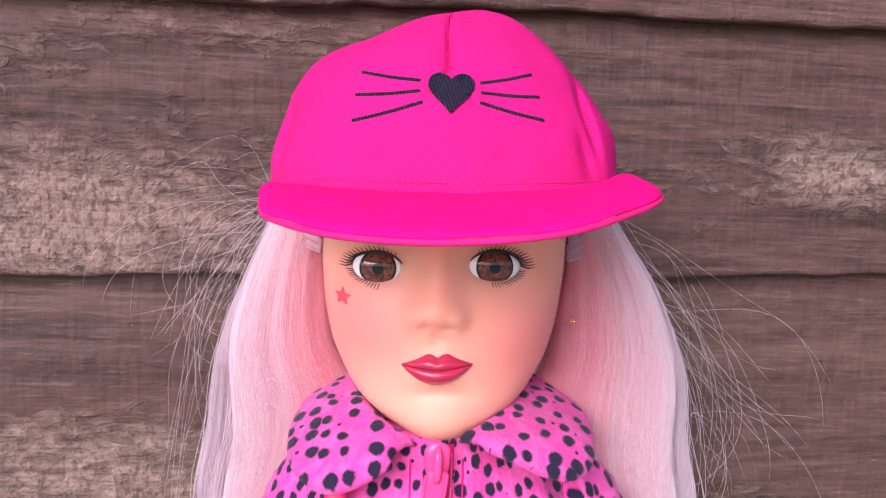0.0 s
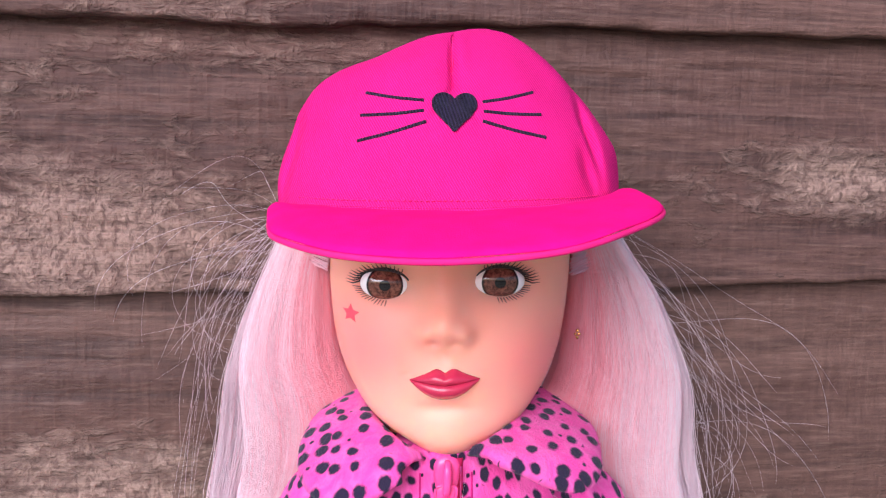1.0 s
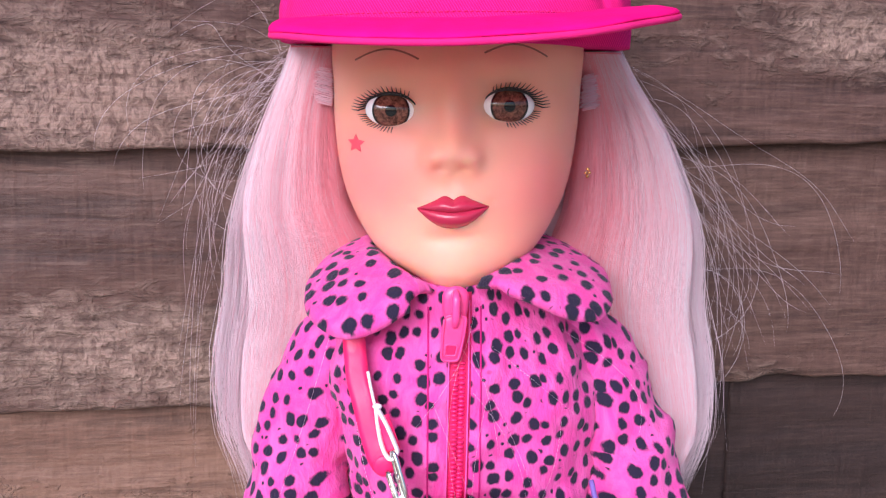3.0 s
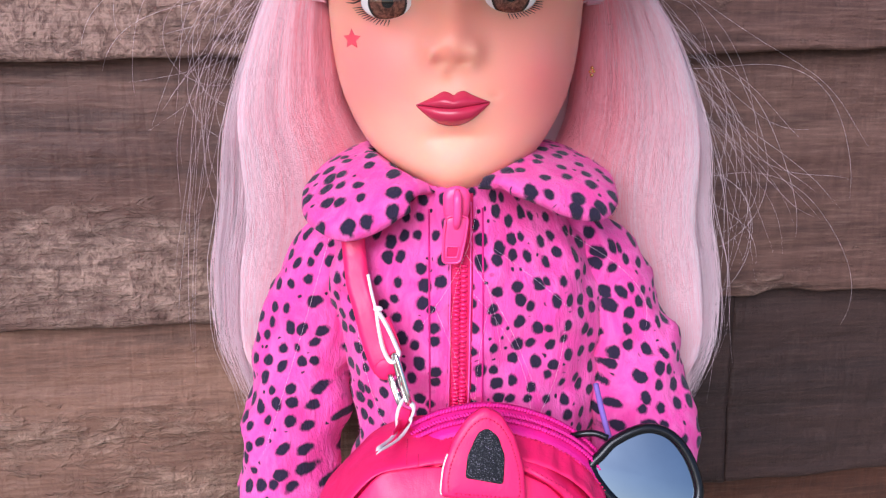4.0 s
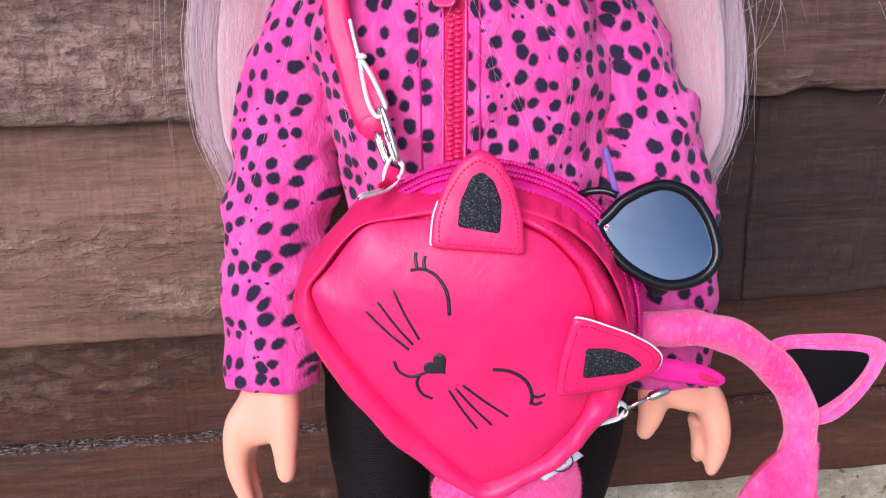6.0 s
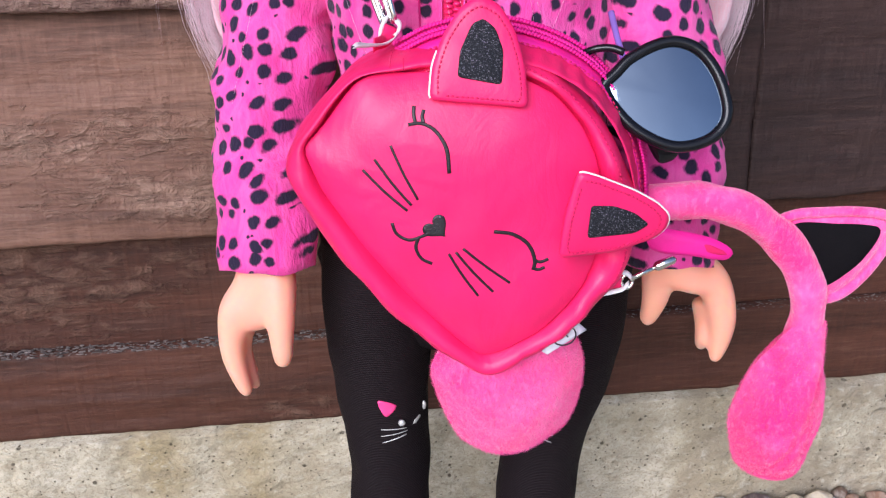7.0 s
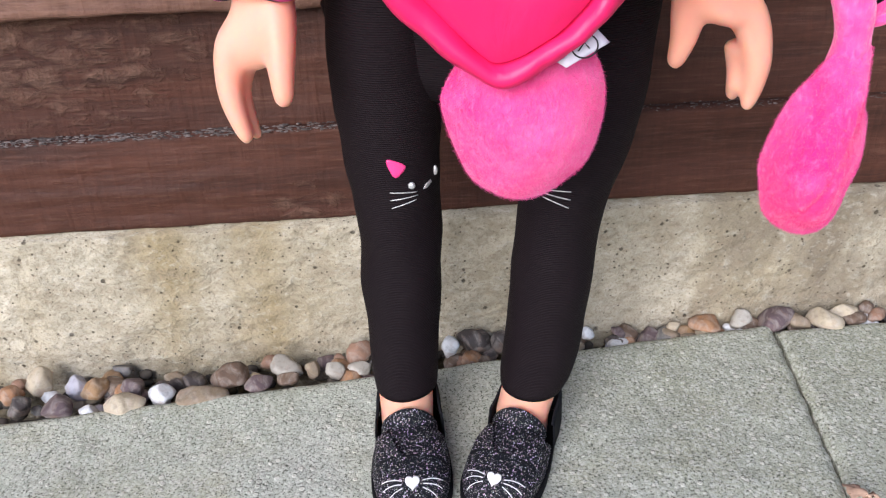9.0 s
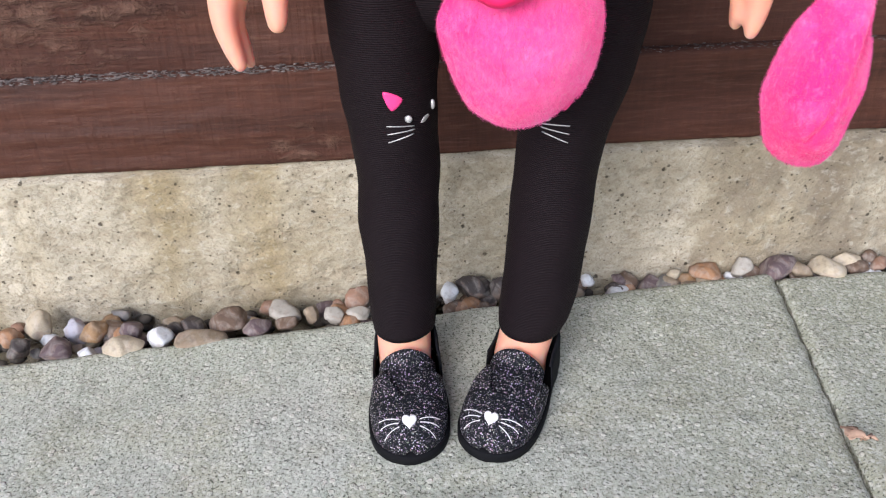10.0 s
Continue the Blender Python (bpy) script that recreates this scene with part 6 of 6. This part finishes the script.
# sides: a sewn groove round the panel, a soft rolled edge and the back
gus = [np.c_[mid_c[0] + (front_o[:, 0] - mid_c[0]) * 0.93, edge_y + 3, mid_c[1] + (front_o[:, 1] - mid_c[1]) * 0.93],
       np.c_[front_o[:, 0], edge_y + 2.2, front_o[:, 1]]]
for w, dy in ((0.10, 1.4), (0.22, -0.6), (0.40, -1.7), (0.60, -1.5), (0.80, 0.3), (0.94, 3.2), (1.0, 7.0)):
    q = front_o * (1 - w) + rim_o * w
    pleat = np.array([0.55 * noise.noise(Vector((x / 5.5, z / 5.5, 3))) * (x > 20) for x, z in q])
    gus.append(np.c_[q[:, 0], edge_y + dy + pleat * 2.2, q[:, 1]])
for y, k in ((-72, 1.0), (-64, 1.0), (-57, 0.985), (-53, 0.94), (-52, 0.5), (-52, 0.05)):
    q = mid_c + (rim_o - mid_c) * k
    gus.append(np.c_[q[:, 0], np.full(len(q), float(y)), q[:, 1]])
gusset = loft(gus)
gusset = (wobble(gusset[0], 0.8, 12, 4.0), gusset[1])
part("gusset", gusset, M["bag"], bag, "soft rolled side of the bag with a sewn groove")
# zip over the top
arc = spline([(-11, -68, 255.5), (-1.5, -68, 260), (11, -68, 262.2), (24.5, -68, 259.6), (37, -68, 253), (46.4, -68, 242), (52, -68, 228.5), (54, -68, 214)], 80)
mid0 = np.array([8.0, -68.0, 215.0])
radial = (arc - mid0) / np.linalg.norm(arc - mid0, axis=1)[:, None]
tp = [[q + r * (0.30 * dy + 0.6) + np.array([0, dy, 0]) for q, r in zip(arc, radial)] for dy in np.linspace(-7, 5, 7)]
bz = part("zipper", sheet(tp, 0.7), M["bagzip"], bag, "magenta coil zip")
# leather facing between the rolled edge and the zip, gathered where it bends
facing = []
for dy in np.linspace(-15, -5.5, 8):
    pucker = 1.1 * math.sin((dy + 15) / 9.5 * math.pi)
    facing.append([q + r * (0.32 * dy + 0.5 + pucker * noise.noise(Vector((i * 0.33, dy * 0.06, 6)))) + np.array([0, dy, 0]) for i, (q, r) in enumerate(zip(arc, radial))])
fc = part("zip_facing", sheet(facing, 0.6), M["bag"], bag, "gathered pink leatherette facing along the zip")
gs = []
along = spline(arc, 110)
for i in range(1, len(along) - 1):
    d = along[i + 1] - along[i - 1]
    d /= np.linalg.norm(d)
    r = along[i] - mid0
    r /= np.linalg.norm(r)
    for dy, tilt in ((-3.4, 0.5), (-1.2, -0.5), (2.0, 0.5)):
        c = along[i] + r * (0.30 * dy + 1.5) + np.array([0, dy, 0])
        e = d * tilt + np.array([0, 0.9, 0])
        gs.append(tube([c - e, c + r * 0.35, c + e], [0.3, 0.52, 0.3], 6))
part("teeth", weld(*gs), M["bagzip"], bz)
dashes([q + r * (0.32 * -7.5 + 1.0) + np.array([0, -7.5, 0]) for q, r in zip(arc[::4], radial[::4])], 64, "zip", fc)
gus_tree = tree_of(gusset)
for w, a0, a1 in ((0.66, 1.72, -0.42),):
    bear, line = np.mod(turn_of(front_o) + math.pi, 2 * math.pi) - math.pi, []
    k = np.argsort(bear)
    for a in np.linspace(a0, a1, 26):
        fo = np.array([np.interp(a, bear[k], front_o[k, c]) for c in (0, 1)])
        ro = np.array([np.interp(a, bear[k], rim_o[k, c]) for c in (0, 1)])
        line.append(on(gus_tree, *(fo * (1 - w) + ro * w), 0.12))
    dashes(line, 62, "zip", bag)
for x in (-11.8, -8.6):
    dashes([on(gus_tree, x, z, 0.15) for z in np.linspace(254.9, 257.2, 4)], 12, "zip", bag)


# ears
def bag_ear(outline, inset, y_low, y_high, hinge, label, white):
    """A stitched flap with a glitter inset; hinge: two x, z points of its base."""
    o = outline_of(outline, 80, 2)
    h0, h1 = np.array(hinge[0]), np.array(hinge[1])
    nrm = np.array([-(h1 - h0)[1], (h1 - h0)[0]])
    nrm = nrm / np.linalg.norm(nrm)
    if (o.mean(axis=0) - h0) @ nrm < 0:
        nrm = -nrm
    reach = max((q - h0) @ nrm for q in o)
    yy = lambda q: y_low + (y_high - y_low) * np.clip(((q - h0) @ nrm) / reach, 0, 1)
    ey = np.array([yy(q) for q in o])
    c = o.mean(axis=0)
    rings = []
    for k, dy in ((0.05, 1.2), (0.6, 1.2), (1.0, 1.1), (1.012, 0.0), (1.0, -1.0), (0.9, -1.3), (0.5, -1.4), (0.05, -1.4)):
        q = c + (o - c) * k
        rings.append(np.c_[q[:, 0], [yy(w) + dy for w in q], q[:, 1]])
    e = part("ear", loft(rings), M["bag"], bag, label)
    rim_pts = (np.c_[o[:, 0], ey - 0.3, o[:, 1]] + (o - c)[:, [0, 0, 1]] * np.array([0.014, 0, 0.014]))[white[0]:white[1]]
    part("edge", tube(rim_pts, 0.3, 6), M["white"], e, "raw white cut edge")
    ins = outline_of(inset, 50, 1)
    ci = ins.mean(axis=0)
    rings = []
    for k, dy in ((1.0, -1.0), (1.0, -1.75), (0.9, -2.0), (0.05, -2.0)):
        q = ci + (ins - ci) * k
        rings.append(np.c_[q[:, 0], [yy(w) + dy for w in q], q[:, 1]])
    part("glitter_inset", loft(rings), M["glit"], e, "black glitter inset")
    q = c + (o - c) * 0.86
    dashes([np.array([w[0], yy(w) - 1.45, w[1]]) for w in np.vstack([q, q[:1]])[::3]], 58, "zip", e)
    return e


bag_ear([(-2.6, 249.6), (-1.9, 256.8), (0.7, 263.4), (4.7, 269.0), (8.9, 271.6), (13.4, 269.6), (16.9, 264.4), (19.3, 256.7), (20.1, 247.6)],
        [(3.8, 254.6), (4.4, 260.0), (7.2, 265.8), (9.7, 266.9), (12.5, 264.8), (14.3, 260.0), (13.9, 252.8)], -89, -82, ((-3, 250), (20, 248)), "stitched pink cat ear flap", (0, 12))
bag_ear([(31.4, 234.6), (35.5, 233.3), (45.3, 228.9), (51.2, 225.3), (54.5, 222.0), (54.3, 219.0), (51.3, 216.4), (42.3, 213.6), (28.0, 212.9), (28.9, 223.2)],
        [(34.8, 226.3), (40.4, 225.8), (45.5, 223.7), (49.4, 220.5), (45.9, 218.5), (34.4, 218.1)], -97, -93, ((31, 234), (28, 213)), "stitched pink cat ear flap", (0, 36))
# printed face
INK = [([(-7.6, 243.7), (-4.6, 244.0), (-1.4, 242.4), (1.2, 238.4), (1.9, 232.5)], 1.0), ([(-5.9, 244.0), (-6.3, 246), (-6.2, 247.8)], 0.9), ([(-4.0, 243.8), (-4.3, 245.5), (-3.9, 247.0)], 0.9),
       ([(12.7, 217.5), (17.1, 216.7), (21.2, 213.8), (23.0, 209.4), (22.7, 206.9)], 1.0), ([(22.9, 209.4), (24.6, 209.0), (26.4, 209.7)], 0.9), ([(22.6, 207.4), (24, 206.9), (25.6, 207.5)], 0.9),
       ([(-12.0, 219.9), (-10.9, 217.0), (-8.0, 215.4), (-4.8, 216.4), (-2.6, 217.6)], 0.9), ([(-5.6, 216.2), (-6.3, 213.4), (-5, 210.4), (-2.4, 209.0)], 0.9)]
for a, b in (((-18.6, 233.1), (-8.2, 223.0)), ((-15.7, 235.7), (-7.2, 224.4)), ((-11.8, 239.1), (-5.6, 225.8)), ((1.7, 211.8), (9.1, 199.9)), ((3.4, 212.3), (12.8, 201.0)), ((5.2, 213.2), (17.0, 203.4))):
    INK.append(([a, ((a[0] + b[0]) / 2 - 0.2, (a[1] + b[1]) / 2 - 0.2), b], 0.7))
for k, (pts, w) in enumerate(INK):
    part(("eye_line", "lash_line", "lash_line", "eye_line", "lash_line", "lash_line", "mouth_line", "mouth_line")[k] if k < 8 else "whisker_line", stroke(face_tree, pts, w, 18, 0.02, 0.3), M["print"], bag)
part("printed_nose", patch(face_tree, heart(-1.0, 218.4, 6.6, 5.8, 36, 0.75), 0.15), M["print"], bag, "black printed heart nose")


# strap, loops and clasps
def ribbon(points, width, thick, material, parent, name, label="", n=40, across=None):
    p = spline(points, n)
    t = np.gradient(p, axis=0)
    t /= np.linalg.norm(t, axis=1)[:, None]
    P = []
    for w in np.linspace(-0.5, 0.5, 5):
        row = []
        for q, d in zip(p, t):
            a = np.cross(d, (0, 1, 0)) if across is None else np.asarray(across, float)
            a = a / (np.linalg.norm(a) + 1e-9)
            row.append(q + a * w * width)
        P.append(row)
    return part(name, sheet(P, thick), material, parent, label)


def chain_link(centre, dirx, half_l, half_w, rad, parent, plane=(0, 1, 0)):
    d = np.asarray(dirx, float)
    d = d / np.linalg.norm(d)
    s = np.cross(d, np.asarray(plane, float))
    s /= np.linalg.norm(s)
    pts = []
    for a in np.linspace(0, 2 * math.pi, 40):
        ca, sa = math.cos(a), math.sin(a)
        pts.append(np.asarray(centre, float) + d * (math.copysign(abs(ca) ** 0.6, ca) * half_l) + s * (math.copysign(abs(sa) ** 0.6, sa) * half_w))
    g = part("clasp", tube(pts, rad, 10), M["metal"], parent, "polished silver metal link")
    return g


strap = thing("bag_strap", "pink leatherette shoulder strap with white edges hooked to the handbag", "strap", (-20, -48, 240))
s_pts = [(-29.5, -40, 313), (-27.2, -46.0, 294.8), (-25.2, -49.0, 288.2), (-22.7, -52.0, 279.9), (-20.5, -54.0, 273.4), (-18.9, -54.5, 270.5)]
ribbon(s_pts, 7.0, 1.2, M["bag"], strap, "band", n=50)
part("band_end", ball([(-18.6, -54.5, 270.4)][0], (3.4, 0.9, 3.4), 20, 10), M["bag"], strap)
part("white_edge", tube(spline([(-24.0, -47.0, 297.8), (-22.9, -49.0, 293.0), (-21.7, -51.5, 289.1)], 30), 0.5, 6), M["white"], strap)
for pts in ([(-20.9, -52.0, 288.9), (-20.0, -54.0, 282.9), (-18.6, -55.5, 277.2), (-16.7, -56.5, 274.2), (-14.8, -57.0, 275.3)],
            [(-20.7, -52.5, 289.0), (-17.7, -54.5, 284.4), (-15.0, -56.5, 279.1), (-14.0, -57.5, 276.4), (-15.1, -57.5, 274.6)]):
    ribbon(pts, 2.0, 1.0, M["white"], strap, "loop", "white-edged folded strap loop", 40, (0.35, 1.0, 0))
ribbon([(-19.6, -53.5, 286.0), (-17.5, -54.5, 280.6), (-15.8, -55.5, 276.0)], 4.6, 0.8, M["bag"], strap, "loop_lining", "", 30)
part("tie", ball([(-20.8, -53.0, 289.0)][0], (1.5, 1.2, 0.9), 12, 8), M["white"], strap)
chain_link((-13.8, -59.0, 269.4), (4.2, -4.0, -13.9), 7.5, 1.5, 0.75, strap, (0.9, 0.45, 0.1))
chain_link((-15.8, -58.2, 265.4), (3.1, -3.5, -7.7), 4.5, 1.3, 0.7, strap, (0.9, 0.3, 0.1))
part("keeper", tube([(-14.1, -59.2, 270.6), (-13.2, -60.0, 268.1)], 0.9, 10), M["metal"], strap, "polished silver metal keeper")
for pts in ([(-12.8, -60.5, 263.6), (-14.3, -63.0, 260.8), (-15.0, -68.0, 259.0), (-16.5, -76.0, 259.5), (-19.9, -86.0, 261.6)],
            [(-11.2, -61.0, 263.4), (-9.8, -62.0, 262.1), (-10.2, -65.0, 260.3), (-12.5, -71.0, 259.4), (-15.4, -79.0, 259.8), (-19.7, -87.0, 261.0)]):
    ribbon(pts, 2.2, 1.0, M["white"], strap, "loop", "white-edged folded strap loop", 40, (0.35, 1.0, 0.2))
ribbon([(-12.1, -62.0, 261.6), (-13.3, -66.0, 259.0), (-15.6, -75.0, 259.0)], 3.4, 0.8, M["bag"], strap, "loop_lining", "", 20)
part("clasp", tube(np.array([(49.9, -81.0, 198.5), (52.9, -80.6, 200.0), (56.5, -80.2, 201.6)]) + 0.0, 0.62, 10), M["metal"], strap, "polished silver metal swivel hook")
part("hook_ring", tube([np.array((49.1, -81.0, 197.9)) + np.array([1.5 * math.cos(w), 0.5 * math.sin(w), 1.7 * math.sin(w)]) for w in np.linspace(0, 2 * math.pi, 24)], 0.5, 8), M["metal"], strap)
part("latch", tube(np.array([(56.2, -80.2, 201.4), (56.9, -80.1, 201.8), (59.0, -79.8, 202.6), (61.2, -79.5, 203.5), (61.9, -79.4, 203.9)]) + 0.0, [0.7, 1.25, 1.3, 1.2, 0.6], 12), M["metal"], strap)
for pts in ([(49.8, -81.0, 198.9), (48.0, -82.0, 200.7), (45.1, -83.0, 200.2), (41.1, -84.5, 197.6), (38.1, -85.5, 194.4), (36.2, -86.0, 191.3)],
            [(50.0, -81.0, 197.2), (48.3, -82.0, 195.9), (44.7, -83.0, 195.4), (41.1, -84.5, 195.2), (39.3, -85.5, 193.8), (37.8, -86.0, 191.0)]):
    ribbon(pts, 1.9, 0.9, M["white"], strap, "loop", "white-edged folded strap loop", 30, (0.2, 1.0, 0.2))
ribbon([(47.9, -81.5, 197.6), (44.3, -82.5, 197.4), (40.6, -83.8, 195.5)], 3.0, 0.8, M["bag"], strap, "loop_lining", "", 20)

zp = thing("bag_zip_pull", "long magenta plastic zip pull hanging at the handbag's end", "zip pull", (66, -72, 204))
po = spline([(56, 0, 208.5), (64, 0, 207.8), (74, 0, 205.4), (79.5, 0, 202.4), (80.6, 0, 200.4), (78.6, 0, 198.6), (70, 0, 199.8), (58, 0, 202)], 60, True)[:, [0, 2]]
part("tab", puff(po, -70, -72.2, -68.5, 4.0), M["bagzip"], zp)
part("tab_slot", puff(spline([(71, 0, 204.6), (77.0, 0, 202.4), (78.2, 0, 201), (72, 0, 202)], 30, True)[:, [0, 2]], -71.8, -72.4, -71.4), M["zip"], zp)

# sewn label
tag_t = thing("sewn_label", "small white woven label with a dark ring mark on the handbag", "label", (33, -78, 178))
P = [[np.array([25.3, -84, 179.4]) * (1 - u) * (1 - v) + np.array([34.1, -80, 188.0]) * u * (1 - v) + np.array([39.6, -80, 182.6]) * u * v + np.array([28.5, -84.5, 177.6]) * (1 - u) * v for u in np.linspace(0, 1, 8)] for v in np.linspace(0, 1, 8)]
part("cloth", sheet(P, 0.4), M["label"], tag_t)
part("ring_mark", tube([(33.0 + 3.3 * math.cos(a), -82.9 + 0.3 * (math.cos(a) + math.sin(a)), 182.6 + 2.9 * math.sin(a)) for a in np.linspace(0, 2 * math.pi, 30)], 0.22, 5), M["print"], tag_t)
part("mark", tube([(31.4, -83.2, 181.4), (32.8, -83.0, 183.6), (34.2, -82.8, 182.0)], 0.2, 5), M["print"], tag_t)

# ---- plush headband ----
hb = thing("cat_ear_headband", "pink plush cat-ear headband with earmuffs hooked behind the handbag", "headband", (105, -66, 112))
band_pts = [(20, -50, 178), (38, -54, 198), (52, -58, 209.5), (64, -62, 213), (76, -62, 212.8), (86, -62, 209.3), (95.6, -62, 202.4), (103, -62, 194), (107.3, -62.5, 184), (108.6, -63, 175), (108, -64, 164), (106, -65.5, 152), (104, -66, 142)]
bp = spline(band_pts, 70)
bt = tube(bp, np.interp(np.linspace(0, 1, 70), [0, 0.3, 0.6, 0.8, 0.88, 0.95, 1], [4.5, 5.3, 5.2, 5.2, 5.8, 6.0, 3.0]), 24, 0.85)
bt = (wobble(bt[0], 0.9, 8, 1.5), bt[1])
part("band", weld(bt, fuzz(bt, 36000, 0.9, 31, 0.045)), M["plush"], hb)
mo = spline([(103, 0, 174), (99, 0, 168), (93.6, 0, 160.4), (90.4, 0, 149), (89.7, 0, 138.8), (92.8, 0, 126.6), (97, 0, 121.2), (102.6, 0, 118.2), (108, 0, 118), (111.6, 0, 120.4), (114.6, 0, 130), (117.0, 0, 142.6), (116.8, 0, 154.4), (114.3, 0, 162.5), (113.4, 0, 170), (112.6, 0, 176)], 80, True)[:, [0, 2]]
mu = puff(mo, -65, -79, -52, 2.3, (104, 140), 14)
mv = wobble(mu[0], 0.8, 11, 6.0)
mv[:, 1] += 1.2 * np.exp(-((mv[:, 0] - 100 - (mv[:, 2] - 129) * 0.4) / 1.2) ** 2 - ((mv[:, 2] - 134) / 9) ** 2) * np.clip((-68 - mv[:, 1]) / 4, 0, 1)
mu = (mv, mu[1])
part("earmuff", weld(mu, fuzz(mu, 60000, 0.95, 33, 0.045)), M["plush"], hb)
pm_o = spline([(-2.6, 0, 166), (-2.0, 0, 158), (1.6, 0, 147), (8.2, 0, 138), (18.1, 0, 133.6), (26.4, 0, 135.4), (35.8, 0, 143), (40.2, 0, 152.4), (41.2, 0, 163.7), (39, 0, 174), (31, 0, 184), (20, 0, 188), (6, 0, 183)], 90, True)[:, [0, 2]]
pm = puff(pm_o, -71, -83, -52, 2.2, (20, 160), 14)
pm = (wobble(pm[0], 0.9, 12, 9.0), pm[1])
part("earmuff", weld(pm, fuzz(pm, 70000, 1.0, 35, 0.045)), M["plush"], hb)
eo = spline([(96, 0, 206), (100, 0, 208.4), (106, 0, 209), (117, 0, 209.2), (125, 0, 208.2), (128.4, 0, 206.4), (128.8, 0, 203), (127.4, 0, 197.5), (123.6, 0, 189.6), (118.2, 0, 183.2), (113, 0, 181.4), (107, 0, 184)], 70, True)[:, [0, 2]]
eg = puff(eo, -60, -62.6, -57.2, 5.0, None, 8)
ear = part("ear", weld(eg, fuzz(eg, 5000, 1.0, 37, 0.06)), M["plush"], hb)
er = np.c_[eo[:, 0], np.full(len(eo), -61.2), eo[:, 1]]
et = tube(np.vstack([er, er[:1]]), 1.5, 10)
part("rim", weld(et, fuzz(et, 5000, 1.0, 39, 0.06)), M["plush"], ear)
ei = spline([(99, 0, 205.2), (112.6, 0, 206), (123.5, 0, 205), (124.8, 0, 203), (123, 0, 197.6), (119, 0, 191.6), (111, 0, 185.8), (104, 0, 189)], 60, True)[:, [0, 2]]
part("inset", puff(ei, -62.4, -63.3, -62.0, 5.0), M["felt"], ear, "black felt inset")

# ---- sunglasses ----
sg = thing("sunglasses", "black doll sunglasses with dark reflective lenses tucked behind the handbag", "sunglasses", (60, -66, 230))
lo = spline([(40.9, 0, 247.6), (43.8, 0, 250.9), (48.0, 0, 254.7), (56.8, 0, 258.2), (63.5, 0, 256.8), (68.4, 0, 251.6), (71.2, 0, 244.0), (70.6, 0, 239.6), (66.7, 0, 235.9), (59.2, 0, 234.2), (52.3, 0, 236.1), (45.9, 0, 240.4)], 90, True)[:, [0, 2]]
tilt_y = lambda x, z: -74.0 + 0.42 * (z - 245) - 0.06 * (x - 60)
ring = np.array([(x, tilt_y(x, z), z) for x, z in lo])
part("frame", tube(np.vstack([ring, ring[:2]]), 1.5, 12), M["acetate"], sg)
c = lo.mean(axis=0)
rings = []
for k in np.linspace(1, 0.08, 12):
    q = c + (lo - c) * k
    rings.append(np.array([(x, tilt_y(x, z) - 0.6 * (1 - k * k), z) for x, z in q]))
back = [r + np.array([0, 0.9, 0]) for r in rings]
part("lens", weld(disc(rings), disc(back), loft([rings[0], back[0]], False)), M["lens"], sg, "dark mirror-like lens")
part("temple", tube(spline([(45.7, -70.0, 256.0), (42.4, -69.0, 256.9), (38.2, -68.0, 256.3), (34.9, -66.0, 253.9), (33.3, -62.0, 250.4)], 20), [1.0] * 20, 8), M["acetate"], sg)
part("temple", tube(spline([(48.6, -60, 250.5), (47.6, -52, 256), (46.6, -46, 262)], 14), [0.9] * 14, 8), M["violet"], sg, "violet glinting arm")
part("bridge", puff(spline([(52, 0, 236.5), (56, 0, 234), (62, 0, 231.5), (61, 0, 228.2), (57, 0, 227.4)], 30, True)[:, [0, 2]], -70.5, -72, -68.5), M["acetate"], sg)
lo2 = np.array([(q[0] - 15, q[1] - 25) for q in lo])
r2 = np.array([(x, -58.0, z) for x, z in lo2])
part("frame", tube(np.vstack([r2, r2[:2]]) , 1.3, 8), M["acetate"], sg)
